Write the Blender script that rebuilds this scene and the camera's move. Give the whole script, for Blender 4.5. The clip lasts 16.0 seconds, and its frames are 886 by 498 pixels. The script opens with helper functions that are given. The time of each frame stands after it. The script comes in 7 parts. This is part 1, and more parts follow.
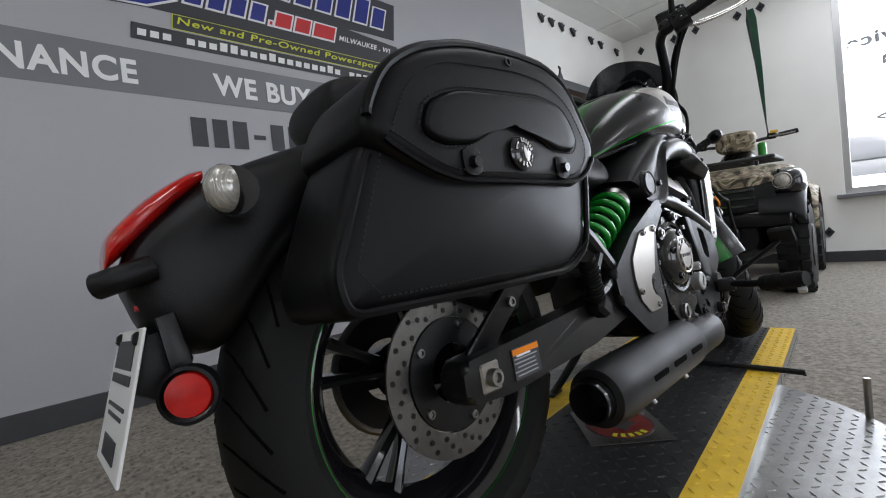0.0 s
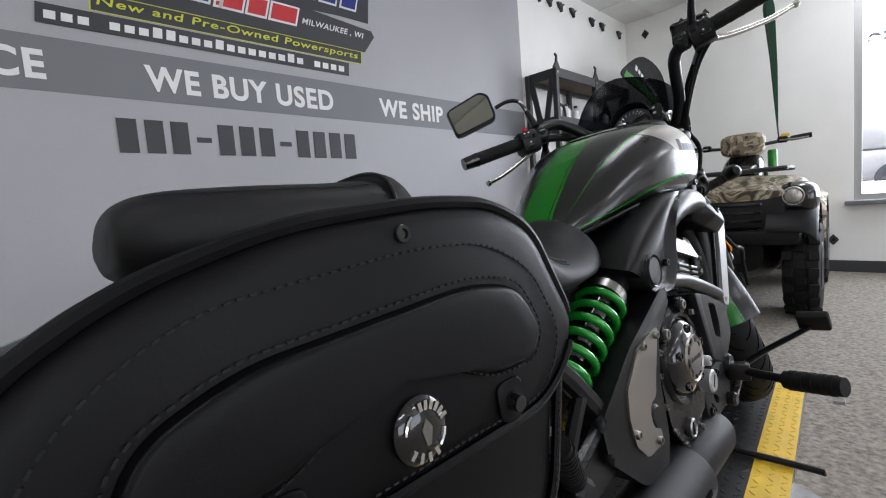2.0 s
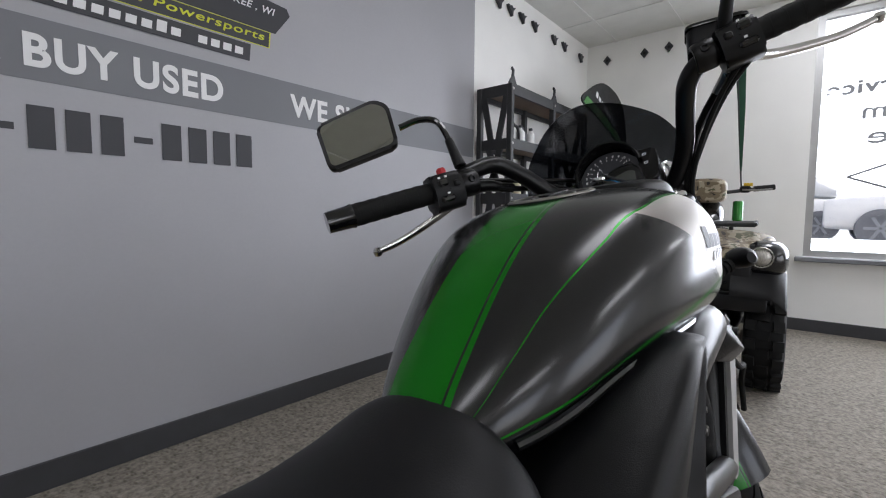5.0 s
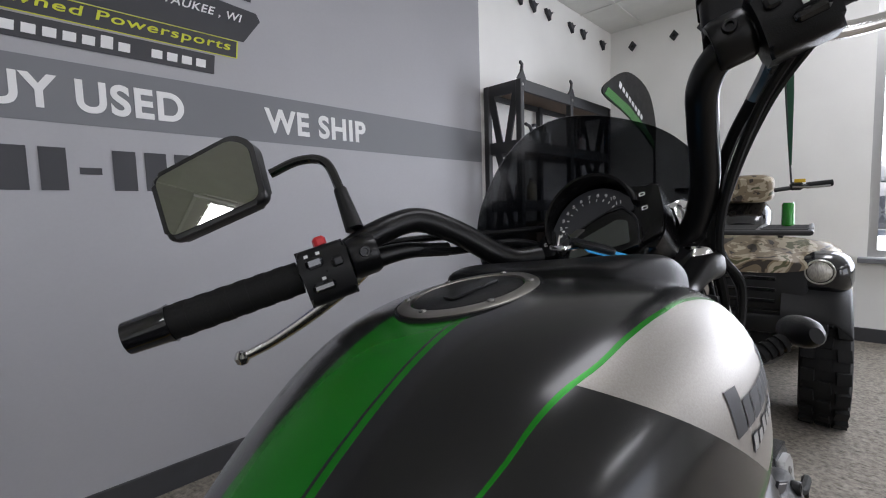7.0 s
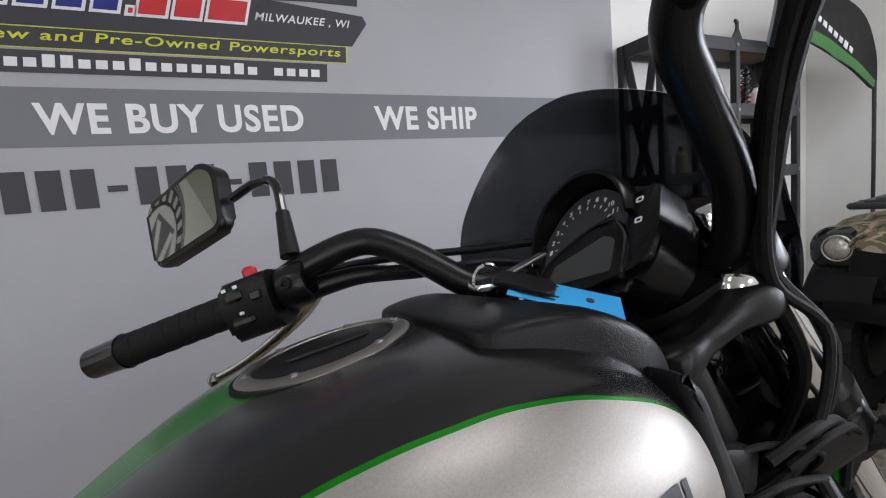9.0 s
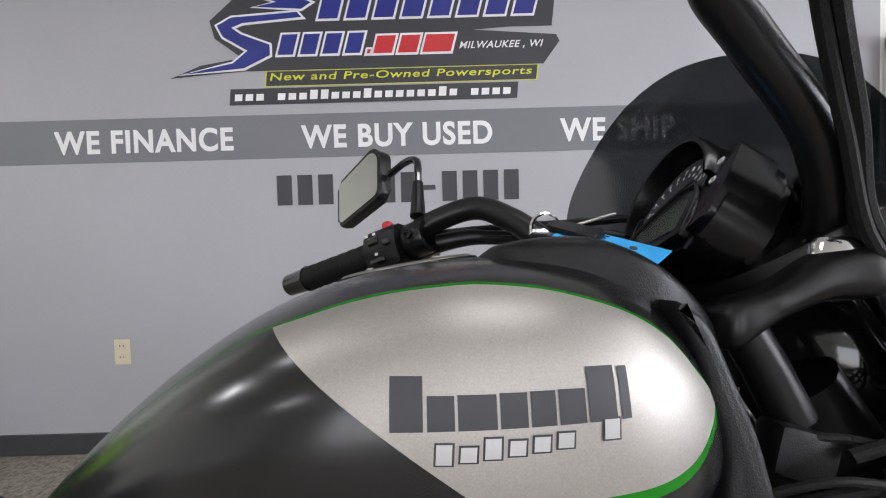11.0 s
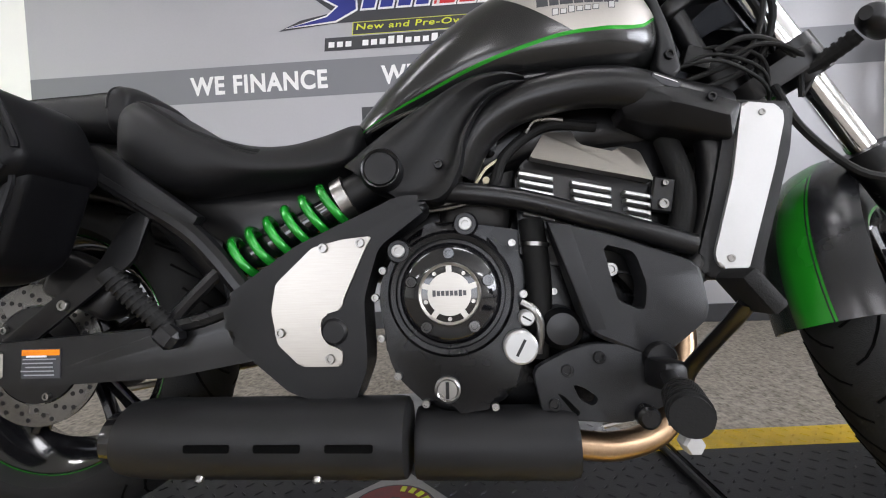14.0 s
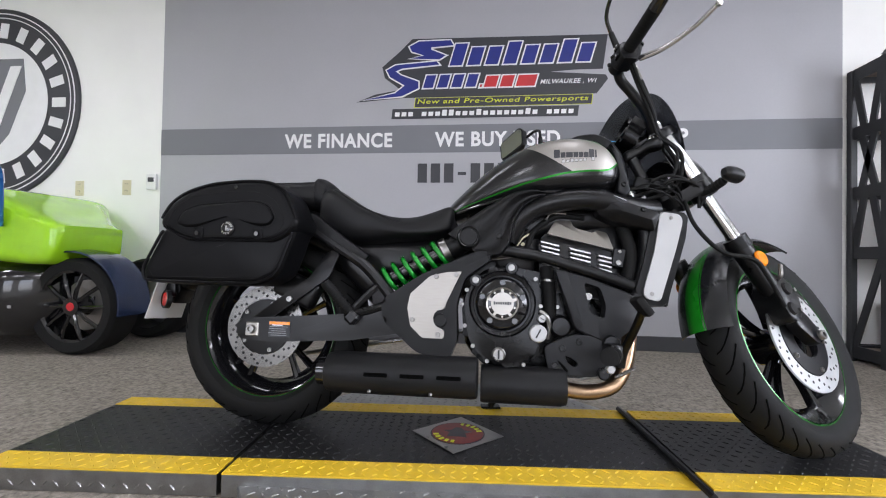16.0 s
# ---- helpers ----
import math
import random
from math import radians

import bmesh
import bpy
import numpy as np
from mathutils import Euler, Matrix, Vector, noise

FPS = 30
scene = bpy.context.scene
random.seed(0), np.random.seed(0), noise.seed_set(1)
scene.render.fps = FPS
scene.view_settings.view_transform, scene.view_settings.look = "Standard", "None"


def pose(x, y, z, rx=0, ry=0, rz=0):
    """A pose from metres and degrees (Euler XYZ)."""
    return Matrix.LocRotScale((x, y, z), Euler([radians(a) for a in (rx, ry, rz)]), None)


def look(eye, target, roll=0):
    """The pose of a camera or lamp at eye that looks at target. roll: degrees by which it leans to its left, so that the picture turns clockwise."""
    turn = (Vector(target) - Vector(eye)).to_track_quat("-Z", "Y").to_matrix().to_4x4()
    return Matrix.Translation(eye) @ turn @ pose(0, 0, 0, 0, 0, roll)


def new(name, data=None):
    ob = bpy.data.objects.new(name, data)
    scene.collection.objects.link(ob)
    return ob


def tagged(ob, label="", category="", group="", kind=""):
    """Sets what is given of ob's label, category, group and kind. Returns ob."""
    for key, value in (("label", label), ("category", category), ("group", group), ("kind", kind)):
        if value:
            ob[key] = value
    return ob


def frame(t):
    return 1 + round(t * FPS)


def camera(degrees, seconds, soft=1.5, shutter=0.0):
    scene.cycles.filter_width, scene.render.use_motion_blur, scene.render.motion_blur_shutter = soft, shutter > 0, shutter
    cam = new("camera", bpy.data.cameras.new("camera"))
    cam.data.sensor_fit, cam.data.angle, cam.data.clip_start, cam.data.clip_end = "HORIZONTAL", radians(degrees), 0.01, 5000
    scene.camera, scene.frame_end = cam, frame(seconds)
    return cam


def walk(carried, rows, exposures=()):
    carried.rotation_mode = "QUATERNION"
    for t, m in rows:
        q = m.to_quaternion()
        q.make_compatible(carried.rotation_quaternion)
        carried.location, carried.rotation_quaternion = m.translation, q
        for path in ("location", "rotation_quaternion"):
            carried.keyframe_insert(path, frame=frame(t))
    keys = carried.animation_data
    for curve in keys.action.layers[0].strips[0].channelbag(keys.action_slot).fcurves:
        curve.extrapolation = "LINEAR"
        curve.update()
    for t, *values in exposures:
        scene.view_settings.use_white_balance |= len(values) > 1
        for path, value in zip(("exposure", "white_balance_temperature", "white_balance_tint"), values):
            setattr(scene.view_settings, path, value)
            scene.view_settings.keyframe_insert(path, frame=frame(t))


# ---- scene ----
cam = camera(90.0, 16.0, 1.1)
PATH = [
    (0, (-0.460, -0.552, 0.529), (0.903, 0.910, 0.481), -5.8),
    (0.5, (-0.377, -0.527, 0.577), (0.984, 0.937, 0.519), -6.0),
    (1, (-0.309, -0.507, 0.627), (1.037, 0.970, 0.551), -6.3),
    (1.5, (-0.249, -0.478, 0.684), (1.076, 1.016, 0.578), -7.2),
    (2, (-0.180, -0.434, 0.750), (1.192, 1.011, 0.576), -4.5),
    (2.5, (-0.114, -0.366, 0.812), (1.320, 1.011, 0.594), -2.7),
    (3, (-0.047, -0.302, 0.836), (1.450, 0.994, 0.556), -1.3),
    (3.5, (0.021, -0.272, 0.837), (1.553, 0.986, 0.571), -0.5),
    (4, (0.114, -0.243, 0.840), (1.647, 1.018, 0.596), -0.0),
    (4.5, (0.185, -0.227, 0.850), (1.733, 1.021, 0.636), -0.3),
    (5, (0.288, -0.184, 0.877), (1.817, 1.096, 0.725), 0.4),
    (5.2, (0.318, -0.182, 0.902), (1.845, 1.102, 0.761), 0.3),
    (7.3, (0.635, -0.137, 0.991), (2.005, 1.309, 0.812), -2.9),
    (7.5, (0.661, -0.145, 1.003), (1.971, 1.356, 0.824), -3.5),
    (8, (0.731, -0.168, 1.007), (1.895, 1.448, 0.821), -4.6),
    (8.2, (0.756, -0.179, 1.006), (1.865, 1.473, 0.802), -5.0),
    (10.3, (0.891, -0.247, 0.984), (1.158, 1.731, 0.862), -2.9),
    (10.5, (0.898, -0.261, 0.976), (1.070, 1.729, 0.879), -2.7),
    (11, (0.910, -0.301, 0.937), (0.915, 1.698, 0.863), -1.6),
    (11.5, (0.902, -0.335, 0.874), (0.861, 1.663, 0.799), -1.2),
    (12, (0.878, -0.401, 0.779), (0.798, 1.596, 0.713), -2.6),
    (12.5, (0.849, -0.469, 0.697), (0.759, 1.528, 0.635), -1.3),
    (13, (0.827, -0.556, 0.628), (0.707, 1.438, 0.550), -2.1),
    (13.5, (0.805, -0.655, 0.568), (0.682, 1.339, 0.485), -1.5),
    (14, (0.780, -0.774, 0.521), (0.631, 1.218, 0.421), -2.2),
    (14.5, (0.763, -0.919, 0.500), (0.608, 1.071, 0.378), -1.3),
    (15, (0.749, -1.082, 0.507), (0.592, 0.909, 0.408), -0.6),
    (15.5, (0.733, -1.231, 0.523), (0.525, 0.758, 0.483), 0.1),
    (16, (0.717, -1.384, 0.552), (0.485, 0.602, 0.587), 1.0),
]
EXPOSURE = [(0, -0.47, 6250, 13), (1.5, -0.16, 6250, 14), (3, -0.27, 6250, 15), (5, -0.43, 6300, 15), (8, -0.38, 6300, 16), (10.5, 0.17, 6450, 16), (12.5, 0.11, 6450, 17), (14.5, 0.52, 6450, 15), (16, 0.15, 6220, 17)]
walk(cam, [(t, look(eye, target, roll)) for t, eye, target, roll in PATH], EXPOSURE)

# ---- light ----
world = bpy.data.worlds.new("sky")
scene.world = world
world.use_nodes = True
wn = world.node_tree
sky = wn.nodes.new("ShaderNodeTexSky")
sky.sky_type, sky.sun_disc = "NISHITA", False
sky.sun_elevation, sky.sun_rotation = radians(56), radians(215)
wn.links.new(sky.outputs[0], wn.nodes["Background"].inputs[0])
wn.nodes["Background"].inputs[1].default_value = 0.12

FLOOR, WALL, CEIL = -0.06, 1.766, 2.66
EAST, WEST, SOUTH = 5.0, -6.6, -6.0


def lamp(name, m, sx, sy, watts, colour=(1, 1, 1)):
    data = bpy.data.lights.new(name, "AREA")
    data.shape, data.size, data.size_y, data.energy, data.color = "RECTANGLE", sx, sy, watts, colour
    ob = new(name, data)
    ob.matrix_world = m
    return ob


sun = bpy.data.lights.new("sun", "SUN")
sun.energy, sun.angle, sun.color = 4.0, radians(0.6), (1.0, 0.95, 0.88)
new("sun", sun).matrix_world = look((6.0, -5.4, 8), (9, -1.0, 0))
# daylight in the openings
lamp("window_daylight", look((EAST + 0.02, -1.65, 1.35), (0, -1.65, 1.1)), 3.0, 1.9, 120, (0.88, 0.94, 1.0))
lamp("front_daylight_a", look((-2.2, SOUTH + 0.0, 1.35), (-2.2, 0, 1.1)), 2.6, 1.9, 50, (0.93, 0.96, 1.0))
lamp("front_daylight_b", look((1.6, SOUTH + 0.0, 1.35), (1.6, 0, 1.1)), 2.6, 1.9, 50, (0.93, 0.96, 1.0))
# ceiling troffers
TROFFERS = [(-3.6, -0.2), (-1.1, -0.2), (1.4, -0.2), (3.9, -0.2), (-3.6, -3.2), (-1.1, -3.2), (1.4, -3.2), (3.9, -3.2)]
for i, (lx, ly) in enumerate(TROFFERS):
    lamp("troffer_light", pose(lx, ly, CEIL - 0.03), 1.1, 0.3, (33, 9, 10, 15)[i] if i < 4 else 19, (0.97, 0.985, 1.0))

# ---- materials ----
def pbr(name, col, rough=0.5, metal=0.0, var=0.12, scale=14.0, bump=0.0, bscale=250.0, coat=0.0, rvar=0.08, emit=0.0, trans=0.0, stretch=None, spec=0.5):
    """A surface with colour variation at two scales, uneven gloss and fine relief."""
    m = bpy.data.materials.new(name)
    m.use_nodes = True
    nt = m.node_tree
    p = nt.nodes["Principled BSDF"]
    tc = nt.nodes.new("ShaderNodeTexCoord")
    src = tc.outputs["Object"]
    if stretch:
        mp = nt.nodes.new("ShaderNodeMapping")
        mp.inputs["Scale"].default_value = stretch
        nt.links.new(src, mp.inputs[0])
        src = mp.outputs[0]
    n1, n2 = nt.nodes.new("ShaderNodeTexNoise"), nt.nodes.new("ShaderNodeTexNoise")
    n1.inputs["Scale"].default_value, n2.inputs["Scale"].default_value = scale, bscale
    n1.inputs["Detail"].default_value, n2.inputs["Detail"].default_value = 3, 2
    nt.links.new(src, n1.inputs["Vector"])
    nt.links.new(src, n2.inputs["Vector"])
    mix = nt.nodes.new("ShaderNodeMath")
    mix.operation = "MULTIPLY_ADD"
    mix.inputs[1].default_value = 0.35
    nt.links.new(n2.outputs[0], mix.inputs[0])
    nt.links.new(n1.outputs[0], mix.inputs[2])
    ramp = nt.nodes.new("ShaderNodeValToRGB")
    ramp.color_ramp.elements[0].position, ramp.color_ramp.elements[1].position = 0.4, 0.95
    ramp.color_ramp.elements[0].color = (*[c * (1 - var) for c in col], 1)
    ramp.color_ramp.elements[1].color = (*[min(1, c * (1 + var)) for c in col], 1)
    nt.links.new(mix.outputs[0], ramp.inputs[0])
    nt.links.new(ramp.outputs[0], p.inputs["Base Color"])
    rr = nt.nodes.new("ShaderNodeMapRange")
    rr.inputs[3].default_value, rr.inputs[4].default_value = max(0.02, rough - rvar), min(1, rough + rvar)
    nt.links.new(n1.outputs[0], rr.inputs[0])
    nt.links.new(rr.outputs[0], p.inputs["Roughness"])
    p.inputs["Metallic"].default_value = metal
    if spec != 0.5:
        p.inputs["Specular IOR Level"].default_value = spec
    if coat:
        p.inputs["Coat Weight"].default_value, p.inputs["Coat Roughness"].default_value = coat, 0.06
    if trans:
        p.inputs["Transmission Weight"].default_value = trans
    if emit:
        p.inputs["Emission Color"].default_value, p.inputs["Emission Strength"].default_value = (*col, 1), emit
    if bump:
        b = nt.nodes.new("ShaderNodeBump")
        b.inputs["Strength"].default_value, b.inputs["Distance"].default_value = bump, 0.002
        nt.links.new(n2.outputs[0], b.inputs["Height"])
        nt.links.new(b.outputs[0], p.inputs["Normal"])
    return m


M = {}
M["wall_white"] = pbr("white_wall_paint", (0.90, 0.895, 0.865), 0.7, var=0.03, scale=3, bump=0.15, bscale=120)
M["wall_grey"] = pbr("light_grey_wall_vinyl", (0.385, 0.385, 0.405), 0.5, var=0.04, scale=2, bump=0.05, bscale=90)
M["band"] = pbr("dark_grey_band", (0.17, 0.175, 0.19), 0.5, var=0.04, scale=3)
M["white_ink"] = pbr("white_lettering", (0.80, 0.80, 0.80), 0.5, var=0.03)
M["black_ink"] = pbr("charcoal_lettering", (0.035, 0.036, 0.042), 0.5, var=0.05)
M["blue_ink"] = pbr("royal_blue_ink", (0.012, 0.022, 0.21), 0.45, var=0.15, scale=9)
M["red_ink"] = pbr("red_ink", (0.55, 0.02, 0.025), 0.45, var=0.1)
M["emblem_red"] = pbr("dark_red_emblem", (0.17, 0.014, 0.012), 0.4, var=0.35, scale=30)
M["yellow_ink"] = pbr("yellow_green_ink", (0.62, 0.66, 0.03), 0.45, var=0.06)
M["ceiling"] = pbr("ceiling_tile", (0.76, 0.76, 0.73), 0.9, var=0.05, scale=6, bump=0.5, bscale=160)
M["base"] = pbr("vinyl_baseboard", (0.045, 0.046, 0.05), 0.5, var=0.12)
M["black_steel"] = pbr("black_powder_coated_steel", (0.025, 0.026, 0.028), 0.5, var=0.2, bump=0.15, bscale=600)
M["wood"] = pbr("dark_shelf_wood", (0.16, 0.11, 0.075), 0.6, var=0.35, scale=7, stretch=(1, 14, 8))
M["tread"] = pbr("black_deck_coating", (0.013, 0.013, 0.0135), 0.46, var=0.4, scale=9, bump=0.3, bscale=300, spec=0.4)
M["yellow"] = pbr("yellow_safety_paint", (0.72, 0.47, 0.02), 0.45, var=0.14, scale=18, bump=0.15)
M["alu"] = pbr("aluminium_tread_plate", (0.31, 0.31, 0.305), 0.36, 1.0, var=0.2, scale=25, rvar=0.14)
M["rubber"] = pbr("tyre_rubber", (0.007, 0.007, 0.0068), 0.7, var=0.25, bump=0.3, bscale=500, spec=0.25)
M["satin_black"] = pbr("satin_black_metal", (0.0048, 0.0048, 0.0053), 0.31, var=0.2, bump=0.05, bscale=800, spec=0.36)
M["gloss_black"] = pbr("gloss_black_paint", (0.006, 0.006, 0.007), 0.12, var=0.1, coat=0.6)
M["plastic"] = pbr("black_moulded_plastic", (0.0045, 0.0046, 0.0051), 0.37, var=0.14, bump=0.2, bscale=900, spec=0.27)
M["plastic_grey"] = pbr("charcoal_moulded_plastic", (0.015, 0.0154, 0.0168), 0.42, var=0.12, bump=0.2, bscale=900, spec=0.28)
M["leather"] = pbr("black_leather", (0.0032, 0.0032, 0.0038), 0.40, var=0.25, scale=7, bump=0.05, bscale=420, spec=0.15, rvar=0.12)
M["vinyl"] = pbr("black_seat_vinyl", (0.0062, 0.0062, 0.0070), 0.50, var=0.16, bump=0.12, bscale=700, spec=0.30, rvar=0.1)
M["engine_black"] = pbr("engine_case_paint", (0.0045, 0.0045, 0.005), 0.26, var=0.2, bump=0.10, bscale=700, spec=0.34, rvar=0.1)
# near-black that paints the shade inside grooves, slots and seams
M["recess_shade"] = pbr("recess_shade_black", (0.002, 0.002, 0.002), 0.95, var=0.1, spec=0.05)
M["thread"] = pbr("black_stitching", (0.006, 0.006, 0.006), 0.8)
M["chrome"] = pbr("chrome", (0.78, 0.78, 0.79), 0.08, 1.0, var=0.04, rvar=0.04)
M["steel"] = pbr("bare_steel", (0.30, 0.293, 0.28), 0.3, 1.0, var=0.15)
# one disc steel in two tones: shaded for the rear, daylit for the front
M["disc_steel"] = pbr("shaded_disc_steel", (0.19, 0.186, 0.18), 0.27, 1.0, var=0.2)
M["disc_lit"] = pbr("lit_disc_steel", (0.62, 0.62, 0.61), 0.34, 1.0, var=0.08)
M["brushed"] = pbr("brushed_aluminium", (0.38, 0.36, 0.33), 0.34, 1.0, var=0.06, scale=30, stretch=(1, 1, 30))
M["silver_paint"] = pbr("silver_cover_paint", (0.46, 0.46, 0.455), 0.42, 0.6, var=0.04)
M["green"] = pbr("metallic_green_paint", (0.006, 0.20, 0.008), 0.24, 0.35, var=0.1, coat=0.6)
M["spring"] = pbr("green_spring_paint", (0.006, 0.25, 0.02), 0.25, 0.3, var=0.1, coat=0.5)
M["orange_lens"] = pbr("amber_reflector", (0.85, 0.25, 0.01), 0.15, var=0.15, scale=60)
M["red_lens"] = pbr("red_lens", (0.50, 0.008, 0.006), 0.12, var=0.2, scale=50, coat=0.5)
M["clear_lens"] = pbr("clear_ribbed_lens", (0.46, 0.44, 0.40), 0.14, 0.4, var=0.4, scale=70, coat=0.5, bump=0.6, bscale=60, stretch=(1, 6, 1))
M["copper"] = pbr("heat_tinted_exhaust", (0.48, 0.33, 0.21), 0.3, 1.0, var=0.2, scale=8)
M["muffler"] = pbr("matt_black_muffler", (0.010, 0.010, 0.0105), 0.46, var=0.18, bump=0.12, bscale=900, spec=0.24)
M["paper"] = pbr("white_printed_plastic", (0.78, 0.78, 0.77), 0.4, var=0.04)
M["tag_blue"] = pbr("blue_card", (0.045, 0.42, 0.85), 0.4, var=0.06)
M["ivory"] = pbr("ivory_plastic", (0.66, 0.60, 0.42), 0.4, var=0.04)
M["lime"] = pbr("lime_body_paint", (0.36, 0.72, 0.01), 0.2, var=0.06, coat=0.6)
M["blue_paint"] = pbr("blue_metal_paint", (0.01, 0.13, 0.42), 0.25, 0.4, var=0.1, coat=0.4)
M["mirror"] = pbr("mirror_glass", (0.40, 0.405, 0.38), 0.02, 1.0, var=0.0, rvar=0.0)
M["pale_ink"] = pbr("frosted_window_lettering", (0.30, 0.31, 0.33), 0.6, var=0.03)
M["dark_green"] = pbr("dark_green_cloth", (0.012, 0.07, 0.035), 0.7, var=0.2)
M["fin_edge"] = pbr("machined_fin", (0.55, 0.55, 0.54), 0.32, 0.9, var=0.2, scale=60)
M["tread_worn"] = pbr("worn_black_tread", (0.022, 0.022, 0.023), 0.42, 0.1, var=0.5, scale=40, spec=0.32)
M["pod"] = pbr("black_pod_plastic", (0.0028, 0.0028, 0.003), 0.24, var=0.15, spec=0.26)
M["polished"] = pbr("polished_lever_alloy", (0.72, 0.71, 0.69), 0.2, 1.0, var=0.06)
M["lcd"] = pbr("liquid_crystal_display", (0.05, 0.055, 0.05), 0.15, var=0.1)
M["camo"] = pbr("camouflage_plastic", (0.20, 0.16, 0.10), 0.45, var=0.7, scale=7)
# emissive white that stands in for the overexposed outdoors
M["daylight"] = pbr("glowing_white_backdrop", (0.95, 0.97, 1.0), 0.9, var=0.02, emit=3.0)
M["skyline"] = pbr("pale_facade", (0.85, 0.84, 0.82), 0.8)


def carpet():
    m = pbr("speckled_carpet", (0.25, 0.222, 0.185), 0.95, var=0.5, scale=60, bump=1.0, bscale=210)
    nt = m.node_tree
    p = nt.nodes["Principled BSDF"]
    tc = nt.nodes.new("ShaderNodeTexCoord")
    mp = nt.nodes.new("ShaderNodeMapping")
    mp.inputs["Scale"].default_value = (1, 0.45, 1)
    v = nt.nodes.new("ShaderNodeTexVoronoi")
    v.inputs["Scale"].default_value = 55
    ramp = nt.nodes.new("ShaderNodeValToRGB")
    ramp.color_ramp.elements[0].position, ramp.color_ramp.elements[1].position = 0.12, 0.34
    ramp.color_ramp.elements[0].color, ramp.color_ramp.elements[1].color = (0.42, 0.4, 0.36, 1), (1, 1, 1, 1)
    mul = nt.nodes.new("ShaderNodeMix")
    mul.data_type, mul.blend_type = "RGBA", "MULTIPLY"
    mul.inputs[0].default_value = 0.75
    nt.links.new(tc.outputs["Object"], mp.inputs[0])
    nt.links.new(mp.outputs[0], v.inputs["Vector"])
    nt.links.new(v.outputs["Distance"], ramp.inputs[0])
    old = p.inputs["Base Color"].links[0].from_socket
    nt.links.new(old, mul.inputs[6])
    nt.links.new(ramp.outputs[0], mul.inputs[7])
    nt.links.new(mul.outputs[2], p.inputs["Base Color"])
    return m


M["carpet"] = carpet()


def glass(name, col, rough=0.0):
    m = bpy.data.materials.new(name)
    m.use_nodes = True
    p = m.node_tree.nodes["Principled BSDF"]
    p.inputs["Base Color"].default_value = (*col, 1)
    p.inputs["Roughness"].default_value, p.inputs["Transmission Weight"].default_value = rough, 1.0
    p.inputs["IOR"].default_value = 1.1
    return m


def tinted(name, col, keep):
    """Thin dark sheet that lets part of the light through."""
    m = bpy.data.materials.new(name)
    m.use_nodes = True
    nt = m.node_tree
    p = nt.nodes["Principled BSDF"]
    p.inputs["Base Color"].default_value, p.inputs["Roughness"].default_value = (*col, 1), 0.1
    p.inputs["Specular IOR Level"].default_value = 0.2
    t = nt.nodes.new("ShaderNodeBsdfTransparent")
    t.inputs[0].default_value = (0.80, 0.82, 0.85, 1)
    x = nt.nodes.new("ShaderNodeMixShader")
    x.inputs[0].default_value = keep
    nt.links.new(t.outputs[0], x.inputs[1])
    nt.links.new(p.outputs[0], x.inputs[2])
    nt.links.new(x.outputs[0], nt.nodes["Material Output"].inputs[0])
    return m


M["glass"] = glass("window_glass", (0.97, 0.98, 0.98))
M["smoke"] = tinted("smoked_windscreen", (0.004, 0.0045, 0.006), 0.74)
M["navy"] = pbr("dark_blue_metallic_paint", (0.006, 0.018, 0.06), 0.2, 0.2, var=0.15, coat=0.5)


# ---- mesh helpers ----
def part(name, bm, material, parent=None, label="", smooth=35):
    me = bpy.data.meshes.new(name)
    bmesh.ops.recalc_face_normals(bm, faces=bm.faces)
    if smooth:
        for f in bm.faces:
            f.smooth = True
        lim = radians(smooth)
        for e in bm.edges:
            if len(e.link_faces) == 2 and e.calc_face_angle(0) > lim:
                e.smooth = False
    bm.to_mesh(me)
    bm.free()
    if material is not None:
        me.materials.append(M[material] if isinstance(material, str) else material)
    ob = new(name, me)
    if parent is not None:
        ob.parent = parent
    if label:
        ob["label"] = label
    return ob


def thing(name, m, label, category, group="", kind=""):
    ob = new(name)
    ob.empty_display_size = 0.1
    ob.matrix_world = m
    return tagged(ob, label, category, group, kind)


def add_box(bm, c, s, rot=None, bevel=0.0, seg=1):
    v = bmesh.ops.create_cube(bm, size=1)["verts"]
    bmesh.ops.scale(bm, vec=s, verts=v)
    if bevel:
        es = list({e for x in v for e in x.link_edges})
        r = bmesh.ops.bevel(bm, geom=es, offset=bevel, segments=seg, affect="EDGES", profile=0.5)
        v = list({x for f in r["faces"] for x in f.verts} | {x for x in v if x.is_valid})
    if rot is not None:
        bmesh.ops.rotate(bm, matrix=Euler([radians(a) for a in rot]).to_matrix(), verts=v)
    bmesh.ops.translate(bm, vec=c, verts=v)
    return v


def box(c, s, rot=None, bevel=0.0, seg=1):
    bm = bmesh.new()
    add_box(bm, c, s, rot, bevel, seg)
    return bm


